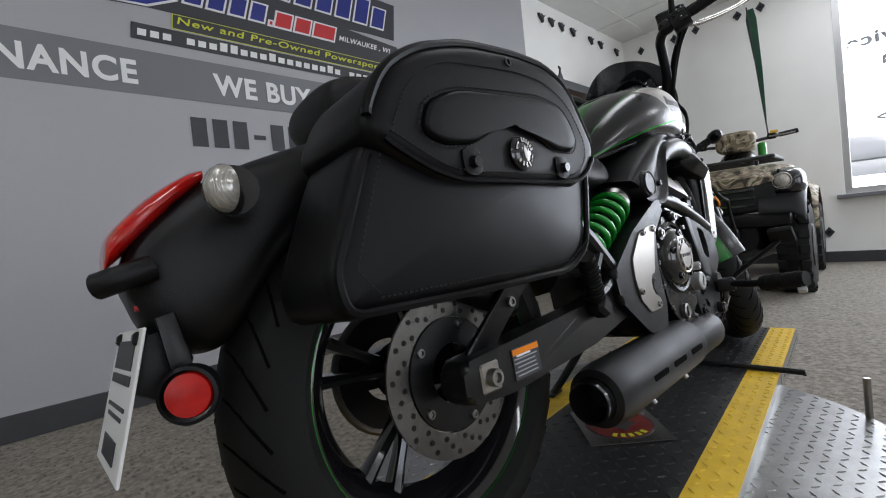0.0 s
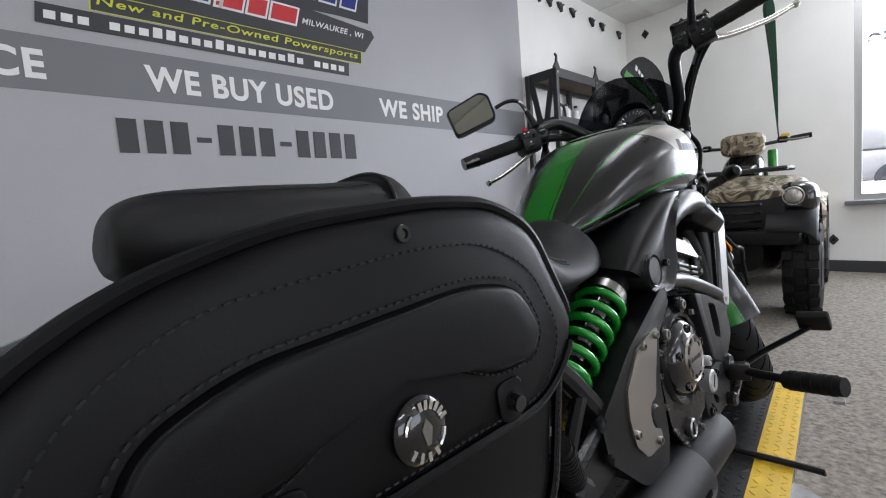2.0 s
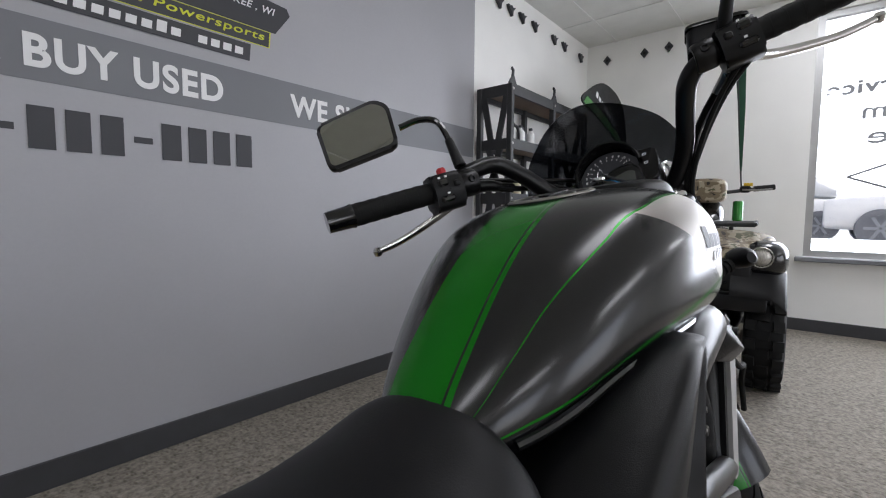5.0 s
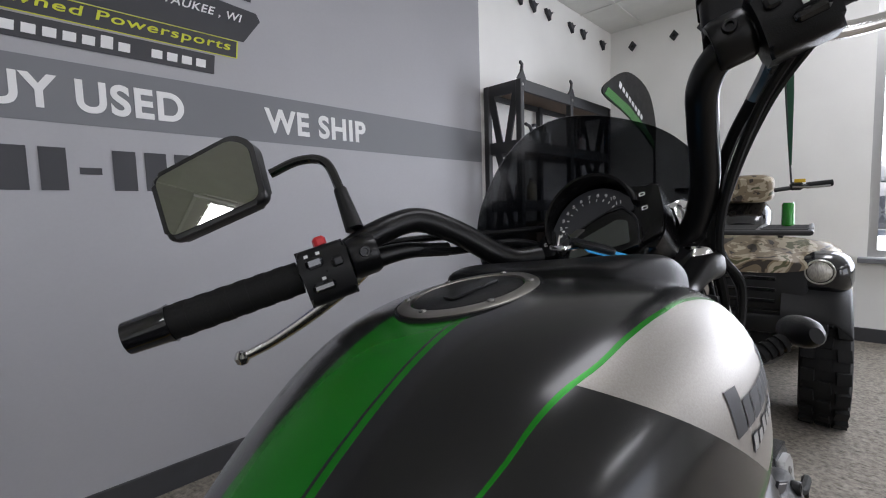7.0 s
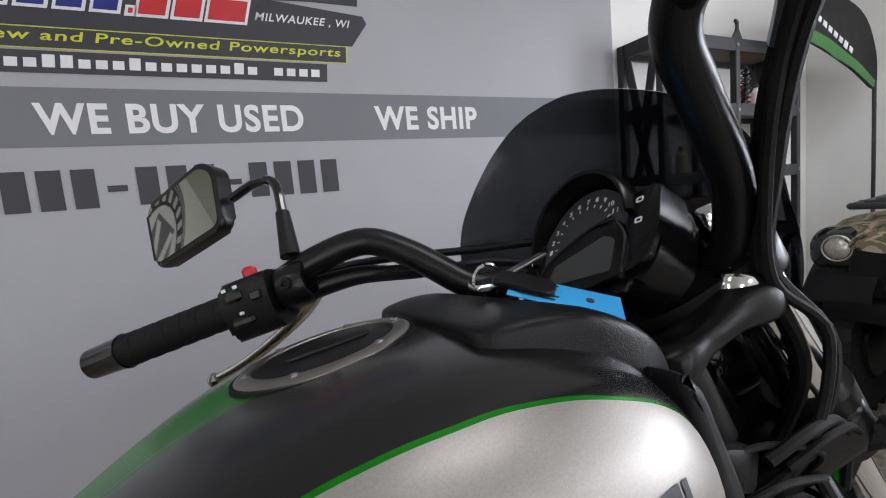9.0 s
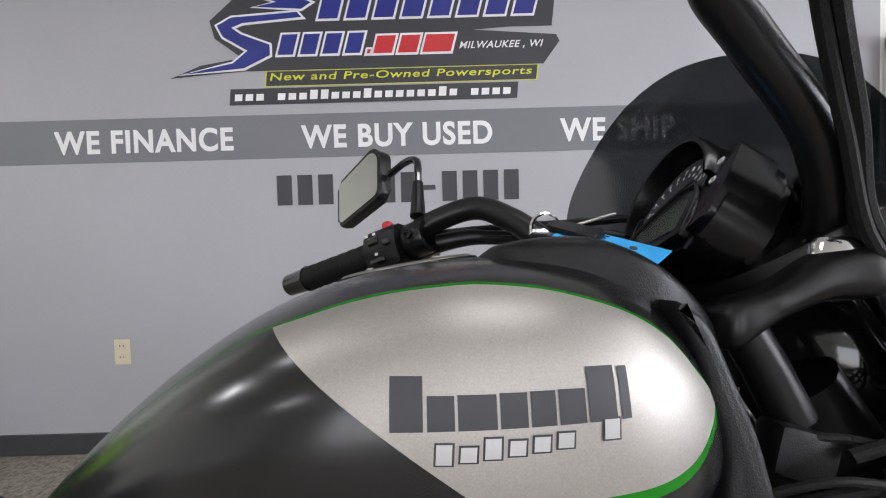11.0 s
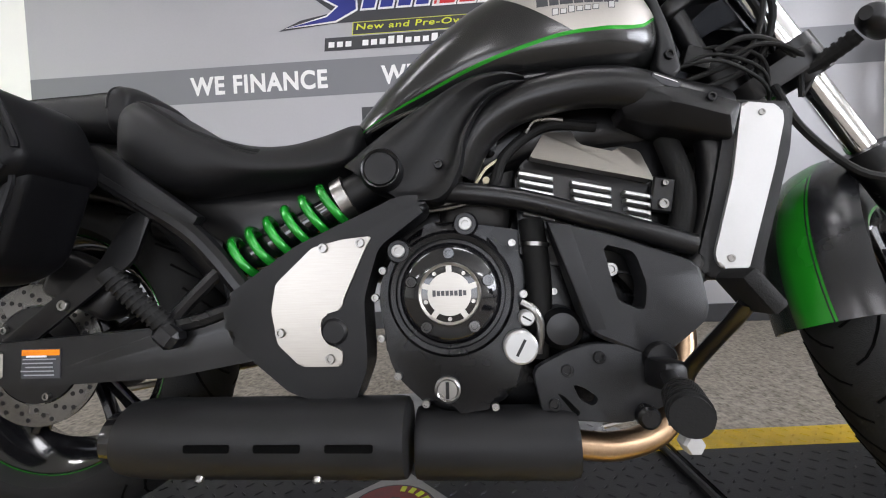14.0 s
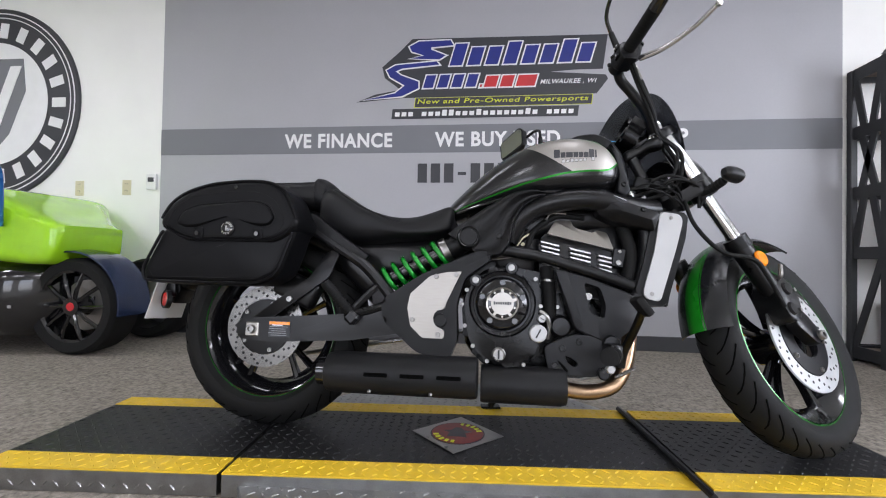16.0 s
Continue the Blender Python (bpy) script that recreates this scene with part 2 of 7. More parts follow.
def add_prism(bm, pts, lo, hi, axis="y", bevel=0.0, seg=2):
    """A flat outline drawn in x and z (axis y), x and y (axis z) or y and z (axis x), given depth from lo to hi."""
    def place(a, b, h):
        return {"y": (a, h, b), "z": (a, b, h), "x": (h, a, b)}[axis]
    v0 = [bm.verts.new(place(a, b, lo)) for a, b in pts]
    v1 = [bm.verts.new(place(a, b, hi)) for a, b in pts]
    n = len(pts)
    bm.faces.new(v0)
    bm.faces.new(v1[::-1])
    for i in range(n):
        bm.faces.new((v0[i], v0[(i + 1) % n], v1[(i + 1) % n], v1[i]))
    if bevel:
        es = [e for vs in (v0, v1) for i in range(n) for e in vs[i].link_edges if e.other_vert(vs[i]) is vs[(i + 1) % n]]
        bmesh.ops.bevel(bm, geom=es, offset=bevel, segments=seg, affect="EDGES", profile=0.5, clamp_overlap=True)
    return v0 + v1


def prism(pts, lo, hi, axis="y", bevel=0.0, seg=2):
    bm = bmesh.new()
    add_prism(bm, pts, lo, hi, axis, bevel, seg)
    return bm


def smooth_path(pts, n=8):
    """A Catmull-Rom curve through the points."""
    p = [Vector(q) for q in pts]
    p = [2 * p[0] - p[1]] + p + [2 * p[-1] - p[-2]]
    out = []
    for i in range(1, len(p) - 2):
        for k in range(n):
            t = k / n
            a, b, c, d = p[i - 1], p[i], p[i + 1], p[i + 2]
            out.append(0.5 * (2 * b + (c - a) * t + (2 * a - 5 * b + 4 * c - d) * t * t + (3 * b - a - 3 * c + d) * t ** 3))
    out.append(p[-2])
    return out


def add_tube(bm, pts, r, seg=10, smooth=6, cap=True, flat=1.0):
    path = smooth_path(pts, smooth) if smooth and len(pts) > 2 else [Vector(q) for q in pts]
    rs = r if callable(r) else (lambda t: r)
    rings, up = [], None
    for i, p in enumerate(path):
        d = (path[min(i + 1, len(path) - 1)] - path[max(i - 1, 0)]).normalized()
        if up is None:
            up = d.orthogonal().normalized() if flat == 1.0 else (Vector((0, 1, 0)) - d * d.y).normalized()
        up = (up - d * up.dot(d)).normalized()
        side = d.cross(up)
        rad = rs(i / max(1, len(path) - 1))
        rings.append([bm.verts.new(p + rad * (math.cos(a) * up * flat + math.sin(a) * side)) for a in [2 * math.pi * k / seg for k in range(seg)]])
    skin(bm, rings, cap)
    return rings


def skin(bm, rings, cap=True, closed=False):
    n = len(rings[0])
    m = len(rings)
    for i in range(m if closed else m - 1):
        a, b = rings[i], rings[(i + 1) % m]
        for k in range(n):
            bm.faces.new((a[k], a[(k + 1) % n], b[(k + 1) % n], b[k]))
    if cap and not closed:
        bm.faces.new(rings[0][::-1])
        bm.faces.new(rings[-1])


def tube(pts, r, seg=10, smooth=6, cap=True, flat=1.0):
    bm = bmesh.new()
    add_tube(bm, pts, r, seg, smooth, cap, flat)
    return bm


def add_lathe(bm, prof, c, axis="y", seg=40, closed=False):
    """Turns (radius, height) pairs round an axis through c."""
    rings = []
    for r, h in prof:
        ring = []
        for k in range(seg):
            a = 2 * math.pi * k / seg
            u, w = r * math.cos(a), r * math.sin(a)
            q = {"y": (u, h, w), "z": (u, w, h), "x": (h, u, w)}[axis]
            ring.append(bm.verts.new(Vector(c) + Vector(q)))
        rings.append(ring)
    skin(bm, rings, not closed, closed)
    return [v for ring in rings for v in ring]


def lathe(prof, c, axis="y", seg=40, closed=False):
    bm = bmesh.new()
    add_lathe(bm, prof, c, axis, seg, closed)
    return bm


def add_cyl(bm, a, b, r, seg=16, r2=None):
    r2 = r if r2 is None else r2
    return add_tube(bm, [a, b], lambda t: r + (r2 - r) * t, seg, 0)


def cyl(a, b, r, seg=16, r2=None):
    bm = bmesh.new()
    add_cyl(bm, a, b, r, seg, r2)
    return bm


def loft(secs, n=28, cap=True, steps=4):
    """Rings of (x, y centre, half width, z low, z high, squareness, fullness) along x, smoothed between."""
    keys = [Vector((*s[:3], )) for s in secs]
    lanes = [smooth_path([(s[0], s[k], 0) for s in secs], steps) for k in range(1, len(secs[0]))]
    rings = []
    bm = bmesh.new()
    for i in range(len(lanes[0])):
        x = lanes[0][i].x
        yc, w, lo, hi, e = [lane[i].y for lane in lanes[:5]]
        full = lanes[5][i].y if len(lanes) > 5 else 0.5
        ring = []
        zc = lo + (hi - lo) * full
        for k in range(n):
            a = 2 * math.pi * (k + 0.5) / n
            c, s = math.cos(a), math.sin(a)
            y = math.copysign(abs(c) ** (2 / e), c) * w
            h = (hi - zc) if s > 0 else (zc - lo)
            ring.append(bm.verts.new((x, yc + y, zc + math.copysign(abs(s) ** (2 / e), s) * h)))
        rings.append(ring)
    skin(bm, rings, cap)
    return bm


def smooth_outline(pts, n=5):
    """A closed rounded outline through 2D points."""
    p = [Vector((a, b, 0)) for a, b in pts]
    out = []
    m = len(p)
    for i in range(m):
        a, b, c, d = p[i - 1], p[i], p[(i + 1) % m], p[(i + 2) % m]
        for k in range(n):
            t = k / n
            q = 0.5 * (2 * b + (c - a) * t + (2 * a - 5 * b + 4 * c - d) * t * t + (3 * b - a - 3 * c + d) * t ** 3)
            out.append((q.x, q.y))
    return out


def rounded(pts, r, n=4):
    """An outline whose corners are rounded by r."""
    out, m = [], len(pts)
    for i in range(m):
        a, b, c = Vector(pts[i - 1]), Vector(pts[i]), Vector(pts[(i + 1) % m])
        u, w = (a - b), (c - b)
        k = min(r, u.length * 0.45, w.length * 0.45)
        p, q = b + u.normalized() * k, b + w.normalized() * k
        for j in range(n + 1):
            t = j / n
            z = p * (1 - t) ** 2 + b * 2 * t * (1 - t) + q * t * t
            out.append((z.x, z.y))
    return out


def writing(name, words, material, parent, m, width, height, depth=0.0015, bold=0.0, shear=0.0, mirrored=False):
    """Words in the built-in font, fitted to a width and a capital's height; drawn in the pose's x and y, from its lower left."""
    cu = bpy.data.curves.new(name, "FONT")
    cu.body, cu.size, cu.extrude, cu.offset, cu.shear = words, 1.0, 0.002, bold, shear
    cu.space_character = 1.1
    tmp = bpy.data.objects.new(name, cu)
    scene.collection.objects.link(tmp)
    bpy.context.view_layer.update()
    me = bpy.data.meshes.new_from_object(tmp.evaluated_get(bpy.context.evaluated_depsgraph_get()))
    bpy.data.objects.remove(tmp)
    bpy.data.curves.remove(cu)
    co = np.empty(len(me.vertices) * 3)
    me.vertices.foreach_get("co", co)
    co = co.reshape(-1, 3)
    lo, hi = co.min(0), co.max(0)
    co[:, 0] = (co[:, 0] - lo[0]) * width / (hi[0] - lo[0])
    if mirrored:
        co[:, 0] = width - co[:, 0]
    co[:, 1] = (co[:, 1] - lo[1]) * height / (hi[1] - lo[1])
    co[:, 2] = np.where(co[:, 2] > 0, depth, 0)
    me.vertices.foreach_set("co", co.ravel())
    me.materials.clear()
    me.materials.append(M[material])
    ob = new(name, me)
    ob.parent = parent
    ob.matrix_local = m
    return ob


def pillow(outline, y0, y1, r, seg=5, bulge=0.0):
    """An outline in x and z given depth, with soft round edges."""
    m = len(outline)
    p = [Vector(q) for q in outline]
    area = sum(p[i - 1].x * p[i].y - p[i].x * p[i - 1].y for i in range(m))
    nrm = []
    for i in range(m):
        t = (p[(i + 1) % m] - p[i - 1]).normalized()
        nrm.append(Vector((t.y, -t.x)) * (1 if area > 0 else -1))
    d = 1 if y1 > y0 else -1
    lanes = [(r * (1 - math.sin(math.pi / 2 * k / seg)), y0 + d * r * (1 - math.cos(math.pi / 2 * k / seg))) for k in range(seg + 1)]
    lanes += [(r * (1 - math.cos(math.pi / 2 * k / seg)), y1 - d * r * (1 - math.sin(math.pi / 2 * k / seg))) for k in range(seg + 1)]
    bm = bmesh.new()
    rings = [[bm.verts.new((q.x - n.x * ins, y, q.y - n.y * ins)) for q, n in zip(p, nrm)] for ins, y in lanes]
    if bulge:
        c = sum(p, Vector((0, 0))) / m
        edge = [Vector((v.co.x, v.co.z)) for v in rings[-1]]
        for k in range(1, 8):
            f = 1 - k / 8
            rings.append([bm.verts.new((c.x + (q.x - c.x) * f, y1 + d * bulge * (1 - f * f), c.y + (q.y - c.y) * f)) for q in edge])
    skin(bm, rings)
    return bm

# ---- the room ----
def structure(name, bm, material, label, parent=None, smooth=0):
    ob = part(name, bm, material, parent, "", smooth)
    return tagged(ob, label, name.split("_")[0], kind="structure")


T = 0.15
structure("floor", box(((EAST + WEST) / 2, (WALL + SOUTH) / 2, FLOOR - 0.1), (EAST - WEST + 0.6, WALL - SOUTH + 0.6, 0.2)), "carpet", "brown and grey speckled loop carpet floor")
structure("ceiling", box(((EAST + WEST) / 2, (WALL + SOUTH) / 2, CEIL + 0.06), (EAST - WEST + 0.6, WALL - SOUTH + 0.6, 0.12)), "ceiling", "white acoustic tile ceiling")
bm = bmesh.new()
nx = int((EAST - WEST) / 1.22)
for i in range(nx + 2):
    add_box(bm, (WEST + i * 1.22, (WALL + SOUTH) / 2, CEIL - 0.003), (0.024, WALL - SOUTH, 0.008))
for i in range(13):
    add_box(bm, ((EAST + WEST) / 2, WALL - 0.3 - i * 0.61, CEIL - 0.004), (EAST - WEST, 0.024, 0.008))
structure("trim_ceiling_grid", bm, "ceiling", "white ceiling grid bars")
structure("wall_north", box(((EAST + WEST) / 2, WALL + T / 2, (CEIL + FLOOR) / 2), (EAST - WEST, T, CEIL - FLOOR)), "wall_white", "off-white painted wall behind the motorcycle")

GL, GR, BL, BH = -1.865, 2.95, 1.30, 1.50
mural = part("mural", box(((GL + GR) / 2, WALL - 0.002, (CEIL + 0.04) / 2), (GR - GL, 0.004, CEIL - 0.04)), "wall_grey", None, smooth=0)
tagged(mural, "light grey wall graphic with dark band and dealer lettering", "wall graphic", kind="structure")
part("band", box(((GL + GR) / 2, WALL - 0.005, (BL + BH) / 2), (GR - GL, 0.002, BH - BL)), "band", mural, "dark grey stripe", smooth=0)


def on_wall(x, z, lift=0.0065):
    return Matrix.Translation((x, WALL - lift, z)) @ pose(0, 0, 0, 90)


writing("lettering", "WE FINANCE", "white_ink", mural, on_wall(-0.858, 1.341), 0.822, 0.108, bold=0.03)
writing("lettering", "WE BUY USED", "white_ink", mural, on_wall(0.277, 1.341), 0.88, 0.108, bold=0.03)
writing("lettering", "WE SHIP", "white_ink", mural, on_wall(1.470, 1.341), 0.53, 0.108, bold=0.03)
# digits of a number, as plain bars
xs = [0.148 + i * 0.0955 for i in range(12)]
for i, x in enumerate(xs):
    if i in (3, 7):
        part("bar", box((x + 0.042, WALL - 0.0065, 1.148), (0.06, 0.003, 0.022)), "black_ink", mural, smooth=0)
    else:
        part("bar", box((x + 0.042, WALL - 0.0065, 1.152), (0.068, 0.003, 0.138), None), "black_ink", mural, smooth=0)


def slab(name, pts, material, lift, parent=None, label=""):
    return part(name, prism(pts, WALL - lift - 0.0012, WALL - lift), material, parent or mural, label, smooth=0)


def slant(x, z, w, h, s=0.28):
    return [(x, z), (x + w, z), (x + w + s * h, z + h), (x + s * h, z + h)]


# the dealer mark: plain slanted blocks on a black and white outline
slab("backing", [(-0.31, 1.675), (0.02, 1.70), (1.40, 1.70), (1.475, 1.80), (1.46, 1.83), (1.08, 1.86), (1.25, 1.87), (1.44, 1.87), (1.47, 2.11), (0.10, 2.13), (0.02, 2.05), (-0.12, 1.93), (-0.1, 1.85), (0.02, 1.76), (-0.17, 1.73)], "black_ink", 0.0065)
def grown(pts, d):
    """An outline pushed out by d."""
    p = [Vector(q) for q in pts]
    n = len(p)
    sign = 1 if sum(p[k - 1].x * p[k].y - p[k].x * p[k - 1].y for k in range(n)) > 0 else -1
    out = []
    for k in range(n):
        e0, e1 = (p[k] - p[k - 1]).normalized(), (p[(k + 1) % n] - p[k]).normalized()
        n0, n1 = Vector((e0.y, -e0.x)) * sign, Vector((e1.y, -e1.x)) * sign
        b = (n0 + n1).normalized()
        out.append(tuple(p[k] + b * min(d / max(0.35, b.dot(n0)), 2.2 * d)))
    return out


def block(pts, material):
    slab("outline", grown(pts, 0.010), "white_ink", 0.009)
    slab("stroke", pts, material, 0.0115)


block([(-0.25, 1.690), (0.03, 1.712), (0.15, 1.768), (0.15, 1.815), (0.02, 1.865), (-0.02, 1.895), (0.03, 1.915), (0.30, 1.935), (0.28, 1.958), (-0.02, 1.940), (-0.085, 1.905), (-0.06, 1.855), (0.05, 1.790), (-0.02, 1.735)], "blue_ink")
block([(0.09, 1.985), (0.30, 1.972), (0.345, 2.0), (0.24, 2.045), (0.24, 2.062), (0.40, 2.072), (0.38, 2.108), (0.15, 2.108), (0.08, 2.072), (0.10, 2.035), (0.19, 2.005)], "blue_ink")
for i in range(8):
    block(slant(0.375 + i * 0.127, 1.925, 0.088, 0.125 + (0.0 if i % 3 else 0.03)), "blue_ink")
for i in range(4):
    block(slant(0.185 + i * 0.102, 1.768, 0.070, 0.090), "blue_ink")
for i, w in enumerate((0.085, 0.085, 0.13)):
    block(slant(0.622 + i * 0.112, 1.764, w, 0.078), "red_ink")
block(slant(0.592, 1.764, 0.014, 0.018), "red_ink")
writing("lettering", "MILWAUKEE , WI", "white_ink", mural, on_wall(1.015, 1.771, 0.009), 0.385, 0.036, bold=0.012, shear=0.3)
slab("backing", slant(0.125, 1.63, 1.24, 0.065, 0.1), "black_ink", 0.0068)
slab("outline", slant(0.12, 1.627, 1.25, 0.071, 0.1), "yellow_ink", 0.0066)
writing("lettering", "New and Pre-Owned Powersports", "yellow_ink", mural, on_wall(0.145, 1.643, 0.009), 1.2, 0.044, bold=0.01, shear=0.15)
slab("backing", slant(-0.045, 1.547, 1.32, 0.073, 0.1), "black_ink", 0.0068)
for k in range(26):
    if k not in (3, 21):
        slab("bar", slant(-0.02 + k * 0.0492, 1.565, 0.034, 0.03 + (0.012 if k in (7, 8, 12, 19) else 0), 0.1), "white_ink", 0.009)

# baseboards
structure("baseboard_north", box(((EAST + WEST) / 2, WALL - 0.006, FLOOR + 0.05), (EAST - WEST, 0.012, 0.1), None, 0.003), "base", "dark grey vinyl baseboard")

# east wall with the shop window
WY0, WY1, WZ0, WZ1 = -3.3, -0.12, 0.56, 2.50
bm = bmesh.new()
for y0, y1, z0, z1 in ((WY1, WALL, FLOOR, CEIL), (SOUTH, WY0, FLOOR, CEIL), (WY0, WY1, FLOOR, WZ0), (WY0, WY1, WZ1, CEIL)):
    add_box(bm, (EAST + T / 2, (y0 + y1) / 2, (z0 + z1) / 2), (T, y1 - y0, z1 - z0))
structure("wall_east", bm, "wall_white", "off-white wall with a large shop window")
structure("baseboard_east", box((EAST - 0.006, (SOUTH + WALL) / 2, FLOOR + 0.05), (0.012, WALL - SOUTH - 0.03, 0.1), None, 0.003), "base", "dark grey vinyl baseboard")
win = tagged(new("window_1"), "large shop window with white lettering", "window", kind="structure")
bm = bmesh.new()
for y in (WY0 + 0.025, -1.75, WY1 - 0.025):
    add_box(bm, (EAST + 0.05, y, (WZ0 + WZ1) / 2), (0.06, 0.05, WZ1 - WZ0))
for z in (WZ0 + 0.025, WZ1 - 0.025):
    add_box(bm, (EAST + 0.05, (WY0 + WY1) / 2, z), (0.058, WY1 - WY0 - 0.1, 0.05))
part("window_frame", bm, "silver_paint", win, "aluminium frame", smooth=0)
part("window_sill", box((EAST - 0.03, (WY0 + WY1) / 2, WZ0 - 0.02), (0.14, WY1 - WY0 + 0.1, 0.035), None, 0.004), "band", win, "grey sill", smooth=0)
for y0, y1 in ((WY0 + 0.05, -1.775), (-1.725, WY1 - 0.05)):
    pn = part("pane", box((EAST + 0.055, (y0 + y1) / 2, (WZ0 + WZ1) / 2), (0.006, y1 - y0, WZ1 - WZ0 - 0.1)), "glass", win, smooth=0)
    pn.visible_shadow = False


def closing(name, x0, x1, y, holes):
    bm = bmesh.new()
    cur = x0
    for a, b, z0, z1 in holes:
        add_box(bm, ((cur + a) / 2, y, (CEIL + FLOOR) / 2), (a - cur, T, CEIL - FLOOR))
        add_box(bm, ((a + b) / 2, y, (FLOOR + z0) / 2), (b - a, T, z0 - FLOOR))
        add_box(bm, ((a + b) / 2, y, (CEIL + z1) / 2), (b - a, T, CEIL - z1))
        cur = b
    add_box(bm, ((cur + x1) / 2, y, (CEIL + FLOOR) / 2), (x1 - cur, T, CEIL - FLOOR))
    structure(name, bm, "wall_white", "plain off-white wall")


closing("wall_south", WEST, EAST, SOUTH - T / 2, [(-3.5, -0.9, 0.4, 2.3), (0.3, 2.9, 0.4, 2.3)])
structure("wall_west", box((WEST - T / 2, (WALL + SOUTH) / 2, (CEIL + FLOOR) / 2), (T, WALL - SOUTH, CEIL - FLOOR)), "wall_white", "plain off-white wall")
for lx, ly in TROFFERS:
    tr = thing("ceiling_light", pose(lx, ly, CEIL), "flush white ceiling light panel", "ceiling light", "ceiling lights")
    bm = bmesh.new()
    for dx, dy, sx, sy in ((0, 0.29, 1.22, 0.03), (0, -0.29, 1.22, 0.03), (0.595, 0, 0.03, 0.55), (-0.595, 0, 0.03, 0.55)):
        add_box(bm, (dx, dy, -0.012), (sx, sy, 0.02))
    part("frame", bm, "wall_white", tr, smooth=0)
# the street outside
OUT = 0.36
structure("ground", box((60, 0, OUT - 0.1), (109, 160, 0.2)), "skyline", "pale sunlit concrete lot outside")
# added self-glowing sheet that whitens the view through the window
structure("backdrop", box((30, -6, 6), (0.2, 60, 20)), "daylight", "glowing white sheet added beyond the window")
# words on the window, seen from inside
def on_glass(y, z):
    return Matrix.Translation((EAST + 0.046, y, z)) @ facing_in


facing_in = Matrix(((0, 0, -1), (-1, 0, 0), (0, 1, 0))).to_4x4()
writing("lettering", "Service", "pale_ink", win, on_glass(-0.20, 1.84), 0.56, 0.11, 0.002, 0.03, 0, True)
writing("lettering", "oom", "pale_ink", win, on_glass(-0.42, 1.64), 0.38, 0.085, 0.002, 0.01, 0, True)
writing("lettering", "ce", "pale_ink", win, on_glass(-0.46, 1.45), 0.26, 0.085, 0.002, 0.01, 0, True)
bm = bmesh.new()
tip = [(-0.36, 1.20), (-0.66, 1.32), (-0.66, 1.25), (-1.3, 1.25), (-1.3, 1.15), (-0.66, 1.15), (-0.66, 1.08), (-0.36, 1.20)]
for a, b in zip(tip, tip[1:]):
    add_tube(bm, [(EAST + 0.046, *a), (EAST + 0.046, *b)], 0.008, 6, 0)
part("arrow", bm, "pale_ink", win, "outlined arrow")

# ---- the display platform ----
PR = radians(4.9)
DK = Matrix.Translation((0.62, -0.01, 0)) @ Matrix.Rotation(PR, 4, "Z")
HALF = 0.275


def tread_marks(bm, x0, x1, y0, y1, z, step=0.035, keep=lambda x, y: True, size=0.011):
    """Raised lozenges in alternating directions, standing on a plate."""
    i, n = 0, 0
    x = x0 + step / 2
    while x < x1 - step / 3:
        y, j = y0 + step / 2, 0
        while y < y1 - step / 3:
            if keep(x, y):
                a = radians(45 if (i + j) % 2 else -45)
                u, w = Vector((math.cos(a), math.sin(a), 0)) * size, Vector((-math.sin(a), math.cos(a), 0)) * size * 0.3
                c = Vector((x, y, z))
                t = Vector((0, 0, 0.0022))
                q = [bm.verts.new(c + d) for d in (u, w, -u, -w)]
                a0, a1 = bm.verts.new(c + u * 0.55 + t), bm.verts.new(c - u * 0.55 + t)
                for f in ((q[0], q[1], a0), (q[1], a1, a0), (q[1], q[2], a1), (q[2], q[3], a1), (q[3], a0, a1), (q[3], q[0], a0)):
                    bm.faces.new(f)
            y += step
            j += 1
        x += step
        i += 1


def deck_section(x0, x1, taper0, taper1, label):
    d = thing("display_platform", DK, label, "platform", "platform sections")
    strip = 0.085
    prof = [(x0, FLOOR + 0.002), (x1, FLOOR + 0.002)]
    prof += [(x1 + 0.0, FLOOR + 0.012), (x1 - taper1, -0.004)] if taper1 else [(x1, -0.004)]
    prof += [(x0 + taper0, -0.004), (x0, FLOOR + 0.012)] if taper0 else [(x0, -0.004)]
    bm = prism(prof, -HALF, HALF)
    part("body", bm, "alu", d, "silver tread plate side", smooth=0)
    a, b = x0 + taper0, x1 - taper1
    part("deck", box(((a + b) / 2, 0, -0.002), (b - a, 2 * HALF - 2 * strip, 0.004)), "tread", d, "black coated tread plate", smooth=0)
    bm = bmesh.new()
    tread_marks(bm, a, b, -HALF + strip, HALF - strip, 0.0, 0.03, size=0.0105)
    tagged(part("tread", bm, "tread_worn", d, smooth=0), kind="stuff")
    for s in (-1, 1):
        st = part("edge_strip", box(((a + b) / 2, s * (HALF - strip / 2), -0.0015), (b - a, strip, 0.005)), "yellow", d, "yellow painted edge", smooth=0)
        bm = bmesh.new()
        tread_marks(bm, a, b, s * (HALF - strip / 2) - strip / 2, s * (HALF - strip / 2) + strip / 2, 0.001, 0.0283, size=0.0105)
        tagged(part("tread", bm, "yellow", st, smooth=0), kind="stuff")
    # raised marks on the sides
    bm = bmesh.new()
    tread_marks(bm, x0 + 0.06, x1 - 0.06, FLOOR + 0.006, -0.008, 0.0, 0.03, size=0.0105)
    for v in bm.verts:
        v.co = Vector((v.co.x, -HALF - v.co.z, v.co.y))
    tagged(part("tread", bm, "alu", d, smooth=0), kind="stuff")
    return d


